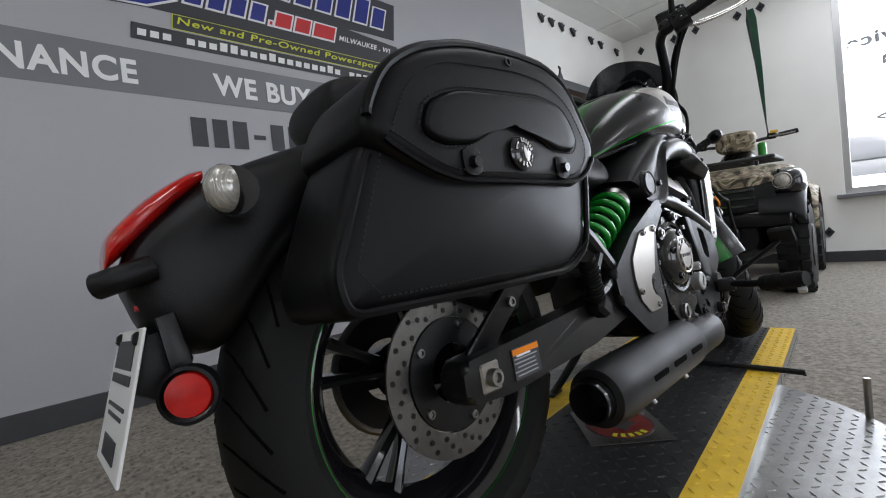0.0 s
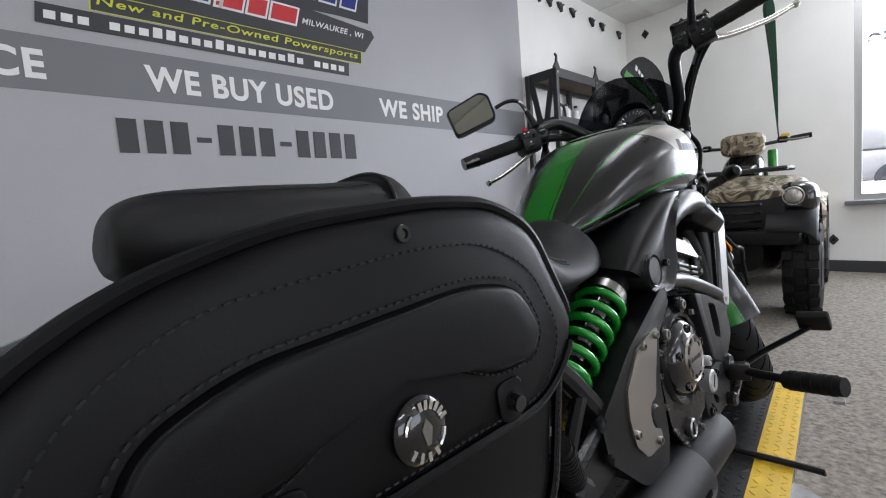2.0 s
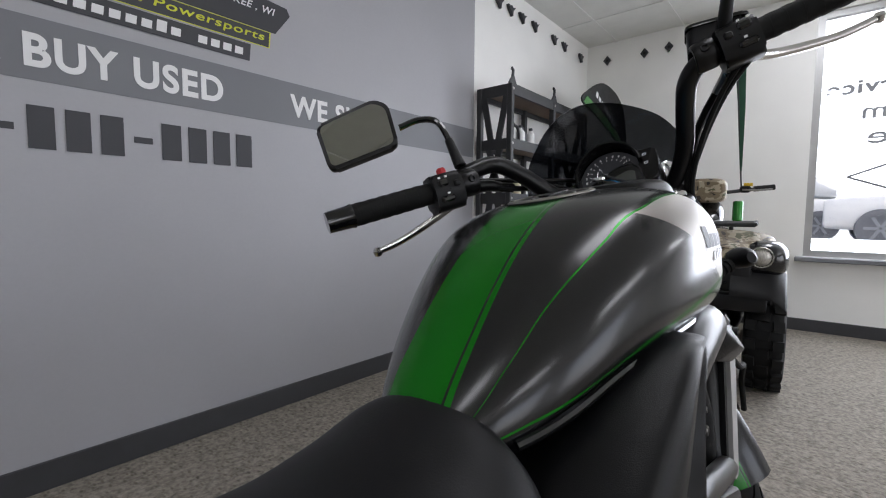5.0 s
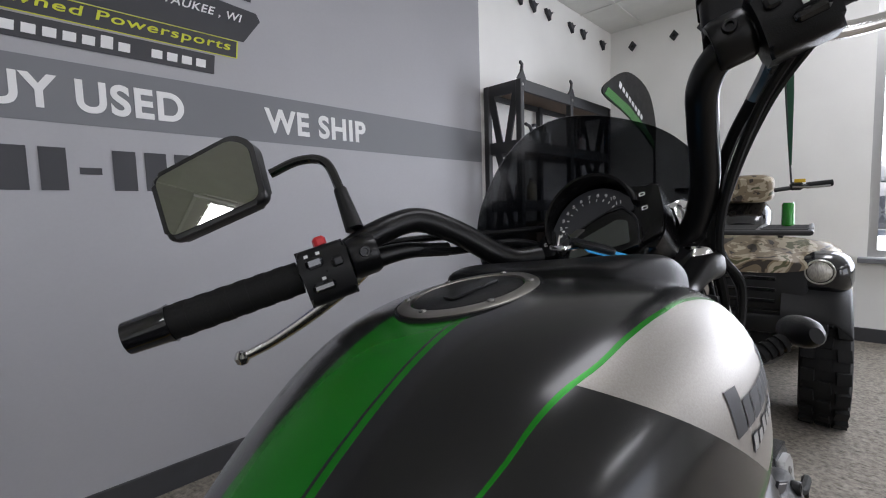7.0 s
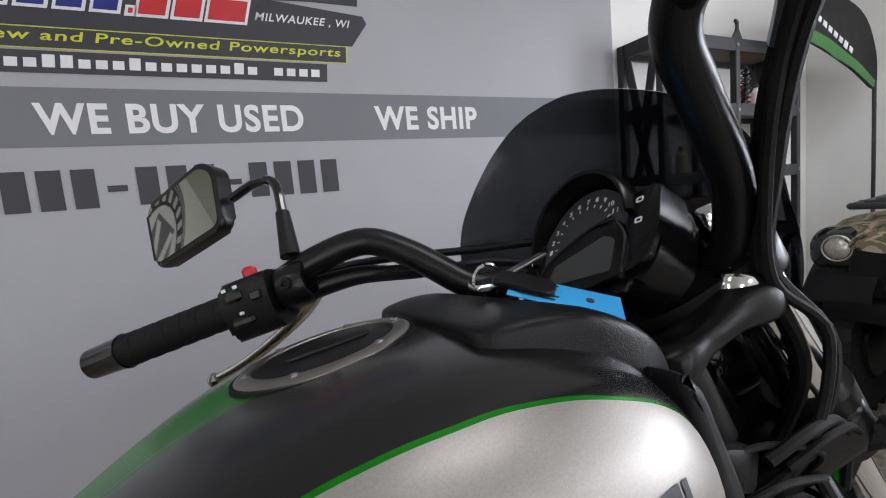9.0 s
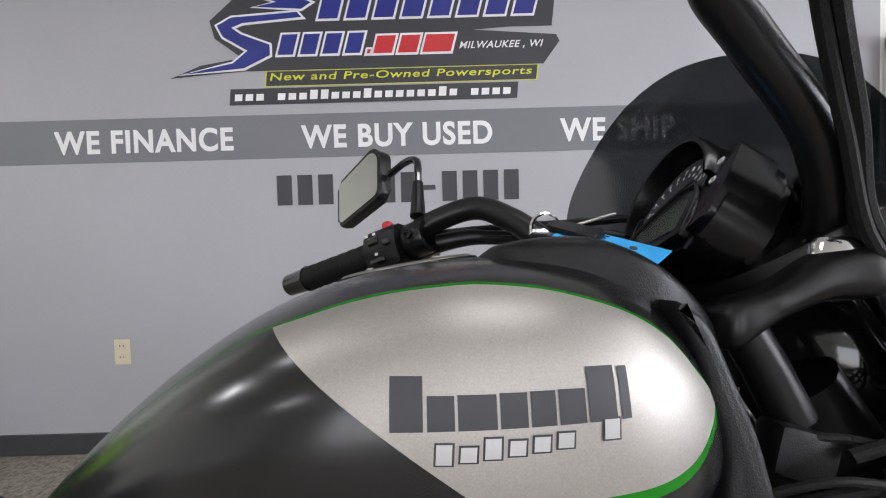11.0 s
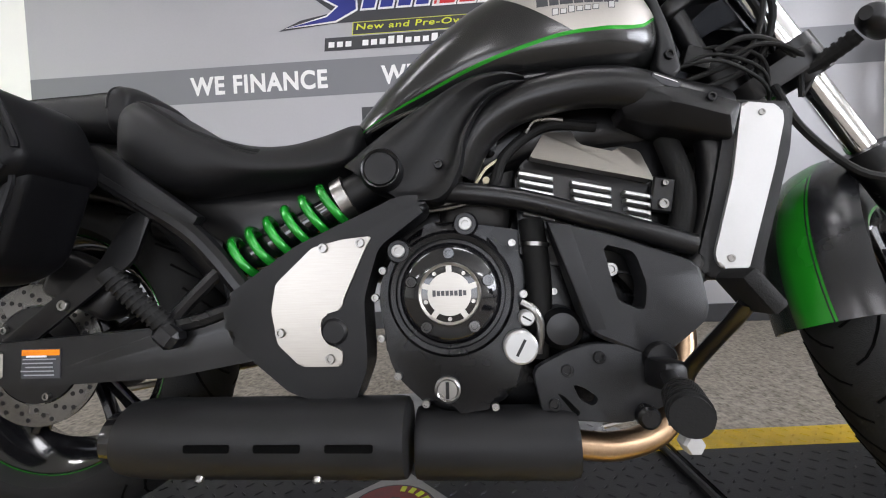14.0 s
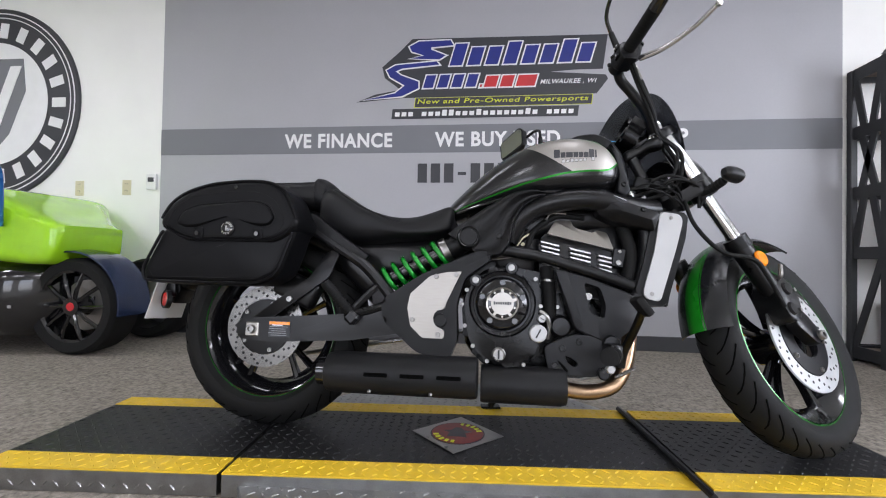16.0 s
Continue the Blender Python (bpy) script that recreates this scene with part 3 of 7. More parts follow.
deck_section(-1.34, -0.612, 0.10, 0, "black tread plate platform end with yellow edges")
deck_section(-0.6, 0.6, 0, 0, "black tread plate platform middle with yellow edges")
deck_section(0.612, 1.32, 0, 0.10, "black tread plate platform end with yellow edges")
disc = thing("turntable", Matrix.Translation((0.62, 0.03, FLOOR)), "round silver tread plate turntable under the platform", "turntable")
R = 0.645
part("plate", lathe([(0.01, 0.0), (R - 0.004, 0.0), (R, 0.004), (R, 0.026), (R - 0.004, 0.03), (0.01, 0.03)], (0, 0, 0), "z", 72), "alu", disc, "silver tread plate disc", smooth=30)
bm = bmesh.new()
tread_marks(bm, -R, R, -R, R, 0.03, 0.03, lambda x, y: math.hypot(x, y) < R - 0.02 and abs(y - 0.08 * x + 0.04) > HALF, 0.0105)
tagged(part("tread", bm, "alu", disc, smooth=0), kind="stuff")
bm = bmesh.new()
add_cyl(bm, (0.43, -0.475, 0.03), (0.43, -0.475, 0.13), 0.008, 12)
part("pin", bm, "steel", disc, "steel locking pin")

# the round emblem sheet stuck to the deck
emb = thing("emblem_plate", Matrix.Translation((0.611, 0.0, 0.0035)), "diamond-shaped clear plate with a red and yellow round emblem", "emblem")
e0 = 0.142
part("plate", prism([(-e0, 0), (0, -e0), (e0, 0), (0, e0)], -0.001, 0.001, "z"), "steel", emb, "silver diamond plate", smooth=0)
part("disc", lathe([(0.001, 0.001), (0.084, 0.001), (0.084, 0.0022), (0.001, 0.0022)], (0, 0, 0), "z", 40), "black_ink", emb, "dark rim")
part("field", lathe([(0.001, 0.002), (0.080, 0.002), (0.080, 0.003), (0.001, 0.003)], (0, 0, 0), "z", 40), "emblem_red", emb, "red disc")
part("figure", prism([(-0.03, -0.035), (-0.012, -0.03), (0.012, -0.03), (0.03, -0.035), (0.024, 0.0), (0.045, 0.012), (0.02, 0.018), (0.008, 0.04), (-0.008, 0.04), (-0.02, 0.018), (-0.045, 0.012), (-0.024, 0.0)], 0.003, 0.0038, "z"), "black_ink", emb, "dark figure", 0)
for k in range(10):
    a = k * 0.28 + (0.3 if k < 5 else 2.05)
    part("bar", box((0.068 * math.cos(a), 0.068 * math.sin(a), 0.0038), (0.016, 0.010, 0.0012), (0, 0, math.degrees(a))), "yellow_ink", emb, smooth=0)

# raised black strip drawn for the dark gap between two platform sections
cable = part("joint_strip", tube([(1.225, -0.29, 0.008), (1.222, -0.27, 0.012), (1.2, 0.0, 0.011), (1.172, 0.30, 0.011)], 0.009, 8), "plastic")
tagged(cable, "raised black strip standing in for the platform joint's dark gap", "cable")

# ---- the motorcycle ----
bike = thing("motorcycle", pose(0, 0, 0.002, -6.5), "black and green cruiser motorcycle with leather saddlebag on its side stand", "motorcycle")
AX = Vector((1.155, 0, 0.90))
AXDIR = Vector((-0.515, 0, 0.857))
STEER = Matrix.Translation(AX) @ Matrix.Rotation(radians(37), 4, AXDIR) @ Matrix.Translation(-AX)


def bp(name, bm, material, parent=None, label="", smooth=35, steer=False):
    ob = part(name, bm, material, parent or bike, label, smooth)
    if steer:
        ob.matrix_local = STEER
    return ob


def bolt(parent, c, r=0.008, axis=(0, -1, 0), material="steel", h=0.006, name="bolt"):
    """A socket-head bolt that points along axis."""
    bm = bmesh.new()
    a = Vector(c)
    d = Vector(axis).normalized()
    path = [(r * 0.5, h * 0.45), (r * 0.55, h), (r * 0.9, h), (r, h * 0.8), (r, -0.002)]
    up = d.orthogonal().normalized()
    side = d.cross(up)
    rings = []
    for rad, z in path:
        rings.append([bm.verts.new(a + d * z + rad * (math.cos(t) * up + math.sin(t) * side)) for t in [2 * math.pi * k / 12 for k in range(12)]])
    skin(bm, rings)
    return bp(name, bm, material, parent)


# -- wheels --
def wheel(name, c, r, w, rim_r, spokes, steer, groove):
    hub = bp(name, lathe([(0.03, -0.06), (0.05, -0.055), (0.055, 0), (0.05, 0.055), (0.03, 0.06), (0.012, 0.06), (0.012, -0.06)], c, "y", 28, True), "gloss_black", None, "black cast wheel", steer=steer)
    h = w / 2
    prof = []
    for k in range(21):
        a = -1.75 + 3.5 * k / 20
        prof.append((r - h * 0.82 + h * 0.82 * math.cos(a), h * math.sin(a) * 1.0))
    prof += [(rim_r - 0.002, h * 0.72), (rim_r - 0.002, -h * 0.72)]
    bm = lathe(prof, c, "y", 72, True)
    bp("tyre", bm, "rubber", hub, "black road tyre with angled grooves")
    bm = bmesh.new()
    n = 72
    for k in range(n):
        a0 = 2 * math.pi * k / n
        s = 1 if k % 2 else -1
        pts = []
        for j in range(5):
            f = 0.12 + 0.2 * j
            ph = f * 1.15
            rad = r - h * 0.82 + h * 0.82 * math.cos(ph) - 0.0016
            a = a0 + groove * 0.28 * f * f
            pts.append(Vector(c) + Vector((rad * math.cos(a), s * h * math.sin(ph), rad * math.sin(a))))
        add_tube(bm, pts, 0.0028, 5, 0)
    bp("groove", bm, "recess_shade", hub, "tread grooves")
    prof = [(rim_r + 0.008, -h * 0.74), (rim_r + 0.012, -h * 0.66), (rim_r - 0.006, -h * 0.58), (rim_r - 0.03, -h * 0.3), (rim_r - 0.034, 0), (rim_r - 0.03, h * 0.3), (rim_r - 0.006, h * 0.58), (rim_r + 0.012, h * 0.66), (rim_r + 0.008, h * 0.74), (rim_r - 0.002, h * 0.76), (rim_r - 0.022, h * 0.55), (rim_r - 0.045, 0), (rim_r - 0.022, -h * 0.55), (rim_r - 0.002, -h * 0.76)]
    bp("rim", lathe(prof, c, "y", 72, True), "gloss_black", hub, "gloss black rim")
    for s in (-1, 1):
        bp("pinstripe", lathe([(rim_r + 0.0005, s * h * 0.772), (rim_r + 0.0065, s * h * 0.755), (rim_r + 0.0065, s * h * 0.765), (rim_r + 0.001, s * h * 0.785)], c, "y", 72, True), "green", hub, "green rim stripe")
    for k in range(spokes):
        a = 2 * math.pi * k / spokes + 0.3
        bm = bmesh.new()
        for sg in (-1, 1):
            da = 0.16 * sg
            p0 = Vector(c) + Vector((0.045 * math.cos(a), 0, 0.045 * math.sin(a)))
            p1 = Vector(c) + Vector(((rim_r - 0.03) * math.cos(a + da), 0, (rim_r - 0.03) * math.sin(a + da)))
            add_tube(bm, [p0, p0.lerp(p1, 0.5), p1], lambda t: 0.0135 - 0.004 * math.sin(3.14 * t), 8, 3, True, 1.5)
        bp("spoke", bm, "gloss_black", hub)
    return hub


def brake_disc(parent, c, y, r, name="brake_disc", steel="disc_steel"):
    bm = lathe([(r * 0.70, y - 0.0025), (r, y - 0.0025), (r, y + 0.0025), (r * 0.70, y + 0.0025)], c, "y", 64, True)
    d = bp(name, bm, steel, parent, "drilled steel brake disc")
    bm = bmesh.new()
    for k in range(48):
        a = 2 * math.pi * k / 48
        rr = r * (0.77 + 0.075 * (k % 3))
        add_lathe(bm, [(0.0003, y - 0.0031), (0.0042, y - 0.0031), (0.0042, y - 0.002)], Vector(c) + Vector((rr * math.cos(a), 0, rr * math.sin(a))), "y", 8)
    bp("hole", bm, "satin_black", parent, "drilled holes")
    bm = lathe([(r * 0.36, y - 0.006), (r * 0.68, y - 0.004), (r * 0.69, y + 0.003), (r * 0.36, y + 0.003)], c, "y", 40, True)
    bp("disc_carrier", bm, "satin_black", parent, "black disc carrier")
    for k in range(5):
        a = 2 * math.pi * k / 5
        bolt(parent, Vector(c) + Vector((r * 0.6 * math.cos(a), y - 0.004, r * 0.6 * math.sin(a))), 0.007)


RW = wheel("rear_wheel", (0, 0, 0.312), 0.312, 0.16, 0.218, 5, False, 1)
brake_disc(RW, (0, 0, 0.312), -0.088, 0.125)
bp("sprocket", lathe([(0.055, 0.084), (0.105, 0.084), (0.105, 0.091), (0.055, 0.091)], (0, 0, 0.312), "y", 44, True), "satin_black", RW, "dark rear sprocket")
bp("chain", tube([(0.108 * math.cos(a), 0.0875, 0.312 + 0.108 * math.sin(a)) for a in [math.pi / 2 + math.pi * k / 16 for k in range(17)]] + [(0.66, 0.0875, 0.32)], 0.007, 6, 0), "steel", RW, "drive chain")
FW = wheel("front_wheel", (1.575, 0, 0.312), 0.312, 0.12, 0.228, 5, True, -1)
# front disc colour is lightened for the window daylight it faces
brake_disc(FW, (1.575, 0, 0.312), -0.075, 0.15, steel="disc_lit")

# -- tank --
TANK = [(0.556, 0, 0.03, 0.675, 0.700, 2.0, 0.3), (0.575, 0, 0.06, 0.662, 0.724, 2.1, 0.3), (0.61, 0, 0.088, 0.665, 0.758, 2.2, 0.3), (0.66, 0, 0.117, 0.678, 0.804, 2.2, 0.32), (0.72, 0, 0.142, 0.695, 0.849, 2.45, 0.34),
        (0.79, 0, 0.166, 0.710, 0.887, 2.8, 0.36), (0.86, 0, 0.181, 0.718, 0.907, 3.1, 0.38), (0.93, 0, 0.187, 0.722, 0.915, 3.2, 0.38), (1.00, 0, 0.180, 0.728, 0.911, 3.1, 0.38), (1.045, 0, 0.162, 0.735, 0.894, 2.8, 0.38), (1.075, 0, 0.132, 0.745, 0.868, 2.2, 0.4), (1.09, 0, 0.08, 0.765, 0.83, 2.0, 0.4)]


def livery():
    """Satin black paint, a silver side panel edged with a green line and an offset green stripe along the top."""
    m = bpy.data.materials.new("tank_livery")
    m.use_nodes = True
    nt = m.node_tree
    p = nt.nodes["Principled BSDF"]
    tc = nt.nodes.new("ShaderNodeTexCoord")
    sep = nt.nodes.new("ShaderNodeSeparateXYZ")
    nt.links.new(tc.outputs["Object"], sep.inputs[0])
    X, Y, Z = sep.outputs

    def math_node(op, a, b=None, c=None):
        n = nt.nodes.new("ShaderNodeMath")
        n.operation = op
        for i, v in enumerate((a, b, c)):
            if v is None:
                continue
            if isinstance(v, (int, float)):
                n.inputs[i].default_value = v
            else:
                nt.links.new(v, n.inputs[i])
        return n.outputs[0]

    def curve(x0, x1, pts, lo, hi):
        """A height read off along x."""
        u = math_node("DIVIDE", math_node("SUBTRACT", X, x0), x1 - x0)
        n = nt.nodes.new("ShaderNodeFloatCurve")
        c = n.mapping.curves[0]
        pp = [((a - x0) / (x1 - x0), (b - lo) / (hi - lo)) for a, b in pts]
        c.points[0].location, c.points[1].location = pp[0], pp[-1]
        for q in pp[1:-1]:
            c.points.new(*q)
        n.mapping.update()
        nt.links.new(u, n.inputs["Value"])
        return math_node("MULTIPLY_ADD", n.outputs[0], hi - lo, lo)

    low = curve(0.55, 1.1, [(0.55, 0.672), (0.60, 0.692), (0.643, 0.706), (0.698, 0.724), (0.792, 0.754), (0.86, 0.770), (0.92, 0.782), (0.974, 0.788), (1.035, 0.796), (1.058, 0.812), (1.1, 0.86)], 0.6, 0.95)
    up = curve(0.55, 1.1, [(0.55, 0.675), (0.583, 0.710), (0.619, 0.745), (0.679, 0.796), (0.752, 0.844), (0.79, 0.865), (0.825, 0.8765), (0.86, 0.886), (0.90, 0.892), (0.94, 0.893), (0.99, 0.884), (1.03, 0.866), (1.058, 0.836), (1.1, 0.79)], 0.6, 0.95)
    da, db = math_node("SUBTRACT", Z, low), math_node("SUBTRACT", up, Z)
    inside = math_node("MINIMUM", da, db)
    panel = math_node("GREATER_THAN", inside, 0.0)
    wide = math_node("MULTIPLY_ADD", math_node("LESS_THAN", da, db), 0.0040, 0.0016)
    wide = math_node("MULTIPLY", wide, math_node("MINIMUM", math_node("MULTIPLY_ADD", math_node("SUBTRACT", X, 0.56), 3.2, 0.25), 1.0))
    edge = math_node("MULTIPLY", math_node("GREATER_THAN", math_node("ADD", inside, wide), 0.0), math_node("LESS_THAN", inside, 0.0))
    # slanted end of the silver field
    div = math_node("GREATER_THAN", math_node("MULTIPLY_ADD", Z, 1.47, X), 2.084)
    silver = math_node("MULTIPLY", panel, div)
    y0 = math_node("GREATER_THAN", Y, -0.036)
    y1 = math_node("LESS_THAN", Y, 0.045)
    top = math_node("MULTIPLY", math_node("GREATER_THAN", Z, math_node("SUBTRACT", up, -0.002)), math_node("LESS_THAN", X, 0.93))
    back = math_node("GREATER_THAN", X, 0.566)
    stripe = math_node("MULTIPLY", math_node("MULTIPLY", math_node("MULTIPLY", y0, y1), top), back)
    ya = math_node("MULTIPLY", math_node("GREATER_THAN", Y, -0.030), math_node("LESS_THAN", Y, -0.0275))
    stripe = math_node("SUBTRACT", stripe, math_node("MULTIPLY", stripe, ya))
    green = math_node("MAXIMUM", edge, stripe)

    def mixc(f, a, b):
        n = nt.nodes.new("ShaderNodeMix")
        n.data_type = "RGBA"
        nt.links.new(f, n.inputs[0])
        for i, v in ((6, a), (7, b)):
            if isinstance(v, tuple):
                n.inputs[i].default_value = v
            else:
                nt.links.new(v, n.inputs[i])
        return n.outputs[2]

    ns = nt.nodes.new("ShaderNodeTexNoise")
    ns.inputs["Scale"].default_value = 900
    nt.links.new(tc.outputs["Object"], ns.inputs["Vector"])
    flake = nt.nodes.new("ShaderNodeMix")
    flake.data_type = "RGBA"
    flake.inputs[6].default_value, flake.inputs[7].default_value = (0.31, 0.292, 0.268, 1), (0.44, 0.417, 0.385, 1)
    nt.links.new(ns.outputs[0], flake.inputs[0])
    dark = nt.nodes.new("ShaderNodeMix")
    dark.data_type = "RGBA"
    dark.inputs[6].default_value, dark.inputs[7].default_value = (0.009, 0.0092, 0.0095, 1), (0.016, 0.016, 0.0165, 1)
    nt.links.new(ns.outputs[0], dark.inputs[0])
    col = mixc(silver, dark.outputs[2], flake.outputs[2])
    col = mixc(green, col, (0.006, 0.20, 0.008, 1))
    p.inputs["Specular IOR Level"].default_value = 0.36
    nt.links.new(col, p.inputs["Base Color"])
    nt.links.new(math_node("MULTIPLY_ADD", silver, 0.35, 0.35), p.inputs["Metallic"])
    nt.links.new(math_node("MULTIPLY_ADD", silver, 0.19, 0.25), p.inputs["Roughness"])
    nt.links.new(math_node("MULTIPLY_ADD", math_node("MAXIMUM", silver, green), -0.58, 0.58), p.inputs["Coat Weight"])
    p.inputs["Coat Roughness"].default_value = 0.16
    return m


tank = bp("fuel_tank", loft(TANK, 64, True, 8), livery(), None, "satin black tank with silver panel and green lines", 60)
# filler cap
cap_m = Matrix.Translation((0.878, 0.006, 0.9085)) @ pose(0, 0, 0, 0, -9, 0)
cap = bp("filler_cap", lathe([(0.050, 0.0015), (0.0505, 0.003), (0.059, 0.003), (0.062, 0.001), (0.062, -0.010), (0.050, -0.010)], (0, 0, 0), "z", 56, True), "brushed", tank, "brushed filler ring")
cap.matrix_local = cap_m
bp("gasket", lathe([(0.0615, -0.001), (0.0645, 0.0005), (0.066, -0.004), (0.0615, -0.008)], (0, 0, 0), "z", 56, True), "rubber", cap, "black rubber ring")
bp("cap_flap", lathe([(0.001, 0.0028), (0.046, 0.0028), (0.0485, 0.0015), (0.0485, -0.006), (0.001, -0.006)], (0, 0, 0), "z", 48), "plastic", cap, "flat black cap")
bp("cap_flap", prism(rounded([(-0.028, -0.009), (0.030, -0.014), (0.034, 0.004), (-0.022, 0.010)], 0.005), 0.0028, 0.0052, "z", 0.001, 1), "satin_black", cap, "key cover")
for k in range(6):
    a = k * 1.047
    o = bolt(cap, (0.0545 * math.cos(a), 0.0545 * math.sin(a), 0.003), 0.003, (0, 0, 1), h=0.0015)
# black ignition cover on top front
bp("tank_cover", loft([(0.945, 0, 0.080, 0.876, 0.916, 6), (0.950, 0, 0.098, 0.874, 0.922, 8), (0.985, 0, 0.112, 0.870, 0.926, 9), (1.02, 0, 0.120, 0.860, 0.922, 9), (1.06, 0, 0.116, 0.842, 0.902, 8), (1.10, 0, 0.092, 0.807, 0.870, 5), (1.12, 0, 0.06, 0.787, 0.840, 3)], 56, True, 6), "plastic", None, "black ignition cover")
fm = bp("tank_front_cover", pillow(rounded([(1.045, 0.885), (1.068, 0.868), (1.092, 0.80), (1.105, 0.735), (1.09, 0.722), (1.066, 0.735), (1.073, 0.79), (1.062, 0.84)], 0.012), -0.105, -0.142, 0.006, 3), "plastic_grey", None, "grey side trim")
bolt(fm, (1.085, -0.142, 0.758), 0.008, material="satin_black")
# maker's mark on the tank side, as plain blocks laid on the curved panel
from mathutils.bvhtree import BVHTree

tank_bvh = BVHTree.FromPolygons([v.co for v in tank.data.vertices], [q.vertices for q in tank.data.polygons])


def on_tank(x, z, lift):
    hit = tank_bvh.ray_cast(Vector((x, -0.6, z)), Vector((0, 1, 0)))
    return hit[0] + hit[1] * lift if hit[0] is not None else Vector((x, -0.19, z))


seam = []
for k in range(25):
    x = 0.60 + 0.475 * k / 24
    z = 0.668 + 0.058 * math.sin(math.pi / 2 * min(1, (x - 0.58) / 0.32)) + 0.014 * max(0, (x - 0.9) / 0.18) ** 2
    q = on_tank(x, z + 0.012, 0.0)
    seam.append((x, q.y - 0.001, z + 0.006))
for s in (1, -1):
    bp("tank_seam", tube([(x, y * s, z) for x, y, z in seam], 0.0048, 8), "gloss_black", tank, "rolled lower seam")


def decal(name, pts, material, lift=0.0006, label=""):
    bm = bmesh.new()
    n = 4
    a, b, c, d = [Vector((x, z, 0)) for x, z in pts]
    grid = []
    for i in range(n + 1):
        row = []
        for k in range(n + 1):
            q = a.lerp(b, k / n).lerp(d.lerp(c, k / n), i / n)
            row.append(bm.verts.new(on_tank(q.x, q.y, lift)))
        grid.append(row)
    for i in range(n):
        for k in range(n):
            bm.faces.new((grid[i][k], grid[i][k + 1], grid[i + 1][k + 1], grid[i + 1][k]))
    return bp(name, bm, material, tank, label)


for k, (wd, hh) in enumerate([(0.0165, 0.026), (0.0135, 0.0165), (0.019, 0.0165), (0.0135, 0.0165), (0.0125, 0.0165), (0.0135, 0.0165), (0.0145, 0.026), (0.005, 0.025)]):
    x = [0.882, 0.9005, 0.9155, 0.936, 0.951, 0.965, 0.980, 0.997][k]
    z = 0.823 + 0.020 * (x - 0.882)
    decal("mark", [(x, z), (x + wd, z + 0.0003), (x + wd, z + hh), (x, z + hh)], "black_ink", label="black maker's mark block")
for k in range(8):
    x = 0.903 + k * 0.0118
    if k == 6:
        continue
    hh, z = (0.011 if k in (0, 2, 7) else 0.0085), 0.8075 + 0.0012 * k
    decal("mark", [(x, z), (x + 0.0098, z), (x + 0.0106, z + hh), (x + 0.0008, z + hh)], "black_ink", 0.0006, "outlined model mark block")
    decal("mark", [(x + 0.0011, z + 0.0009), (x + 0.0088, z + 0.0009), (x + 0.0095, z + hh - 0.0009), (x + 0.0018, z + hh - 0.0009)], "silver_paint", 0.001, "outlined model mark block")

# -- seats --
seat = bp("rider_seat", loft([(0.155, 0, 0.085, 0.60, 0.735, 2.6, 0.55), (0.172, 0, 0.125, 0.59, 0.760, 2.8, 0.6), (0.205, 0, 0.145, 0.580, 0.762, 3.0, 0.62), (0.25, 0, 0.156, 0.575, 0.735, 3.2, 0.64), (0.30, 0, 0.160, 0.572, 0.703, 3.2, 0.62), (0.35, 0, 0.158, 0.576, 0.681, 3.2, 0.6),
                         (0.40, 0, 0.158, 0.580, 0.674, 2.3, 0.4), (0.46, 0, 0.152, 0.585, 0.678, 2.0, 0.28), (0.52, 0, 0.142, 0.592, 0.699, 1.85, 0.2), (0.56, 0, 0.130, 0.600, 0.715, 1.9, 0.2), (0.580, 0, 0.118, 0.612, 0.716, 1.9, 0.2), (0.590, 0, 0.095, 0.630, 0.706, 1.9, 0.25)], 44, True, 6), "vinyl", None, "black padded rider seat", 60)
def seam_on(ob, pts, lift=0.0, r=0.0016, side=0.0):
    """A seam laid on a part from above."""
    tree = BVHTree.FromPolygons([v.co for v in ob.data.vertices], [q.vertices for q in ob.data.polygons])
    out = []
    for q in smooth_path([(x, y, 0) for x, y in pts], 5):
        hit = tree.ray_cast(Vector((q[0], q[1] + side, 1.2)), Vector((0, 0, -1)))
        if hit[0] is not None:
            out.append(hit[0] + hit[1] * lift)
    return tube(out, r, 6, 0)


for s in (-1, 1):
    for d in (-0.006, 0.0, 0.006):
        bp("seam", seam_on(seat, [(0.190, s * 0.105), (0.25, s * 0.124), (0.32, s * 0.134), (0.38, s * 0.138), (0.43, s * 0.140)], 0.0004, 0.0022 if d == 0 else 0.0011, d), "vinyl" if d == 0 else "thread", seat, "double-stitched seam")
pill = bp("passenger_seat", loft([(-0.128, 0, 0.05, 0.728, 0.755, 2.4, 0.5), (-0.120, 0, 0.078, 0.712, 0.775, 2.6, 0.5), (-0.09, 0, 0.095, 0.700, 0.786, 2.8, 0.5), (-0.02, 0, 0.102, 0.695, 0.790, 2.9, 0.5), (0.08, 0, 0.106, 0.69, 0.791, 3, 0.5), (0.12, 0, 0.108, 0.685, 0.793, 3, 0.5), (0.150, 0, 0.107, 0.68, 0.790, 3, 0.55), (0.168, 0, 0.100, 0.675, 0.775, 2.8, 0.6), (0.178, 0, 0.085, 0.67, 0.745, 2.5, 0.6)], 40, True, 6), "vinyl", None, "black padded passenger seat", 60)
bp("seat_band", loft([(0.139, 0, 0.1075, 0.69, 0.7925, 3), (0.1405, 0, 0.1115, 0.685, 0.8015, 3), (0.155, 0, 0.1115, 0.68, 0.8005, 3), (0.170, 0, 0.1085, 0.675, 0.790, 2.9), (0.174, 0, 0.104, 0.67, 0.780, 2.8)], 40), "vinyl", pill, "stitched band over the seat front", 40)
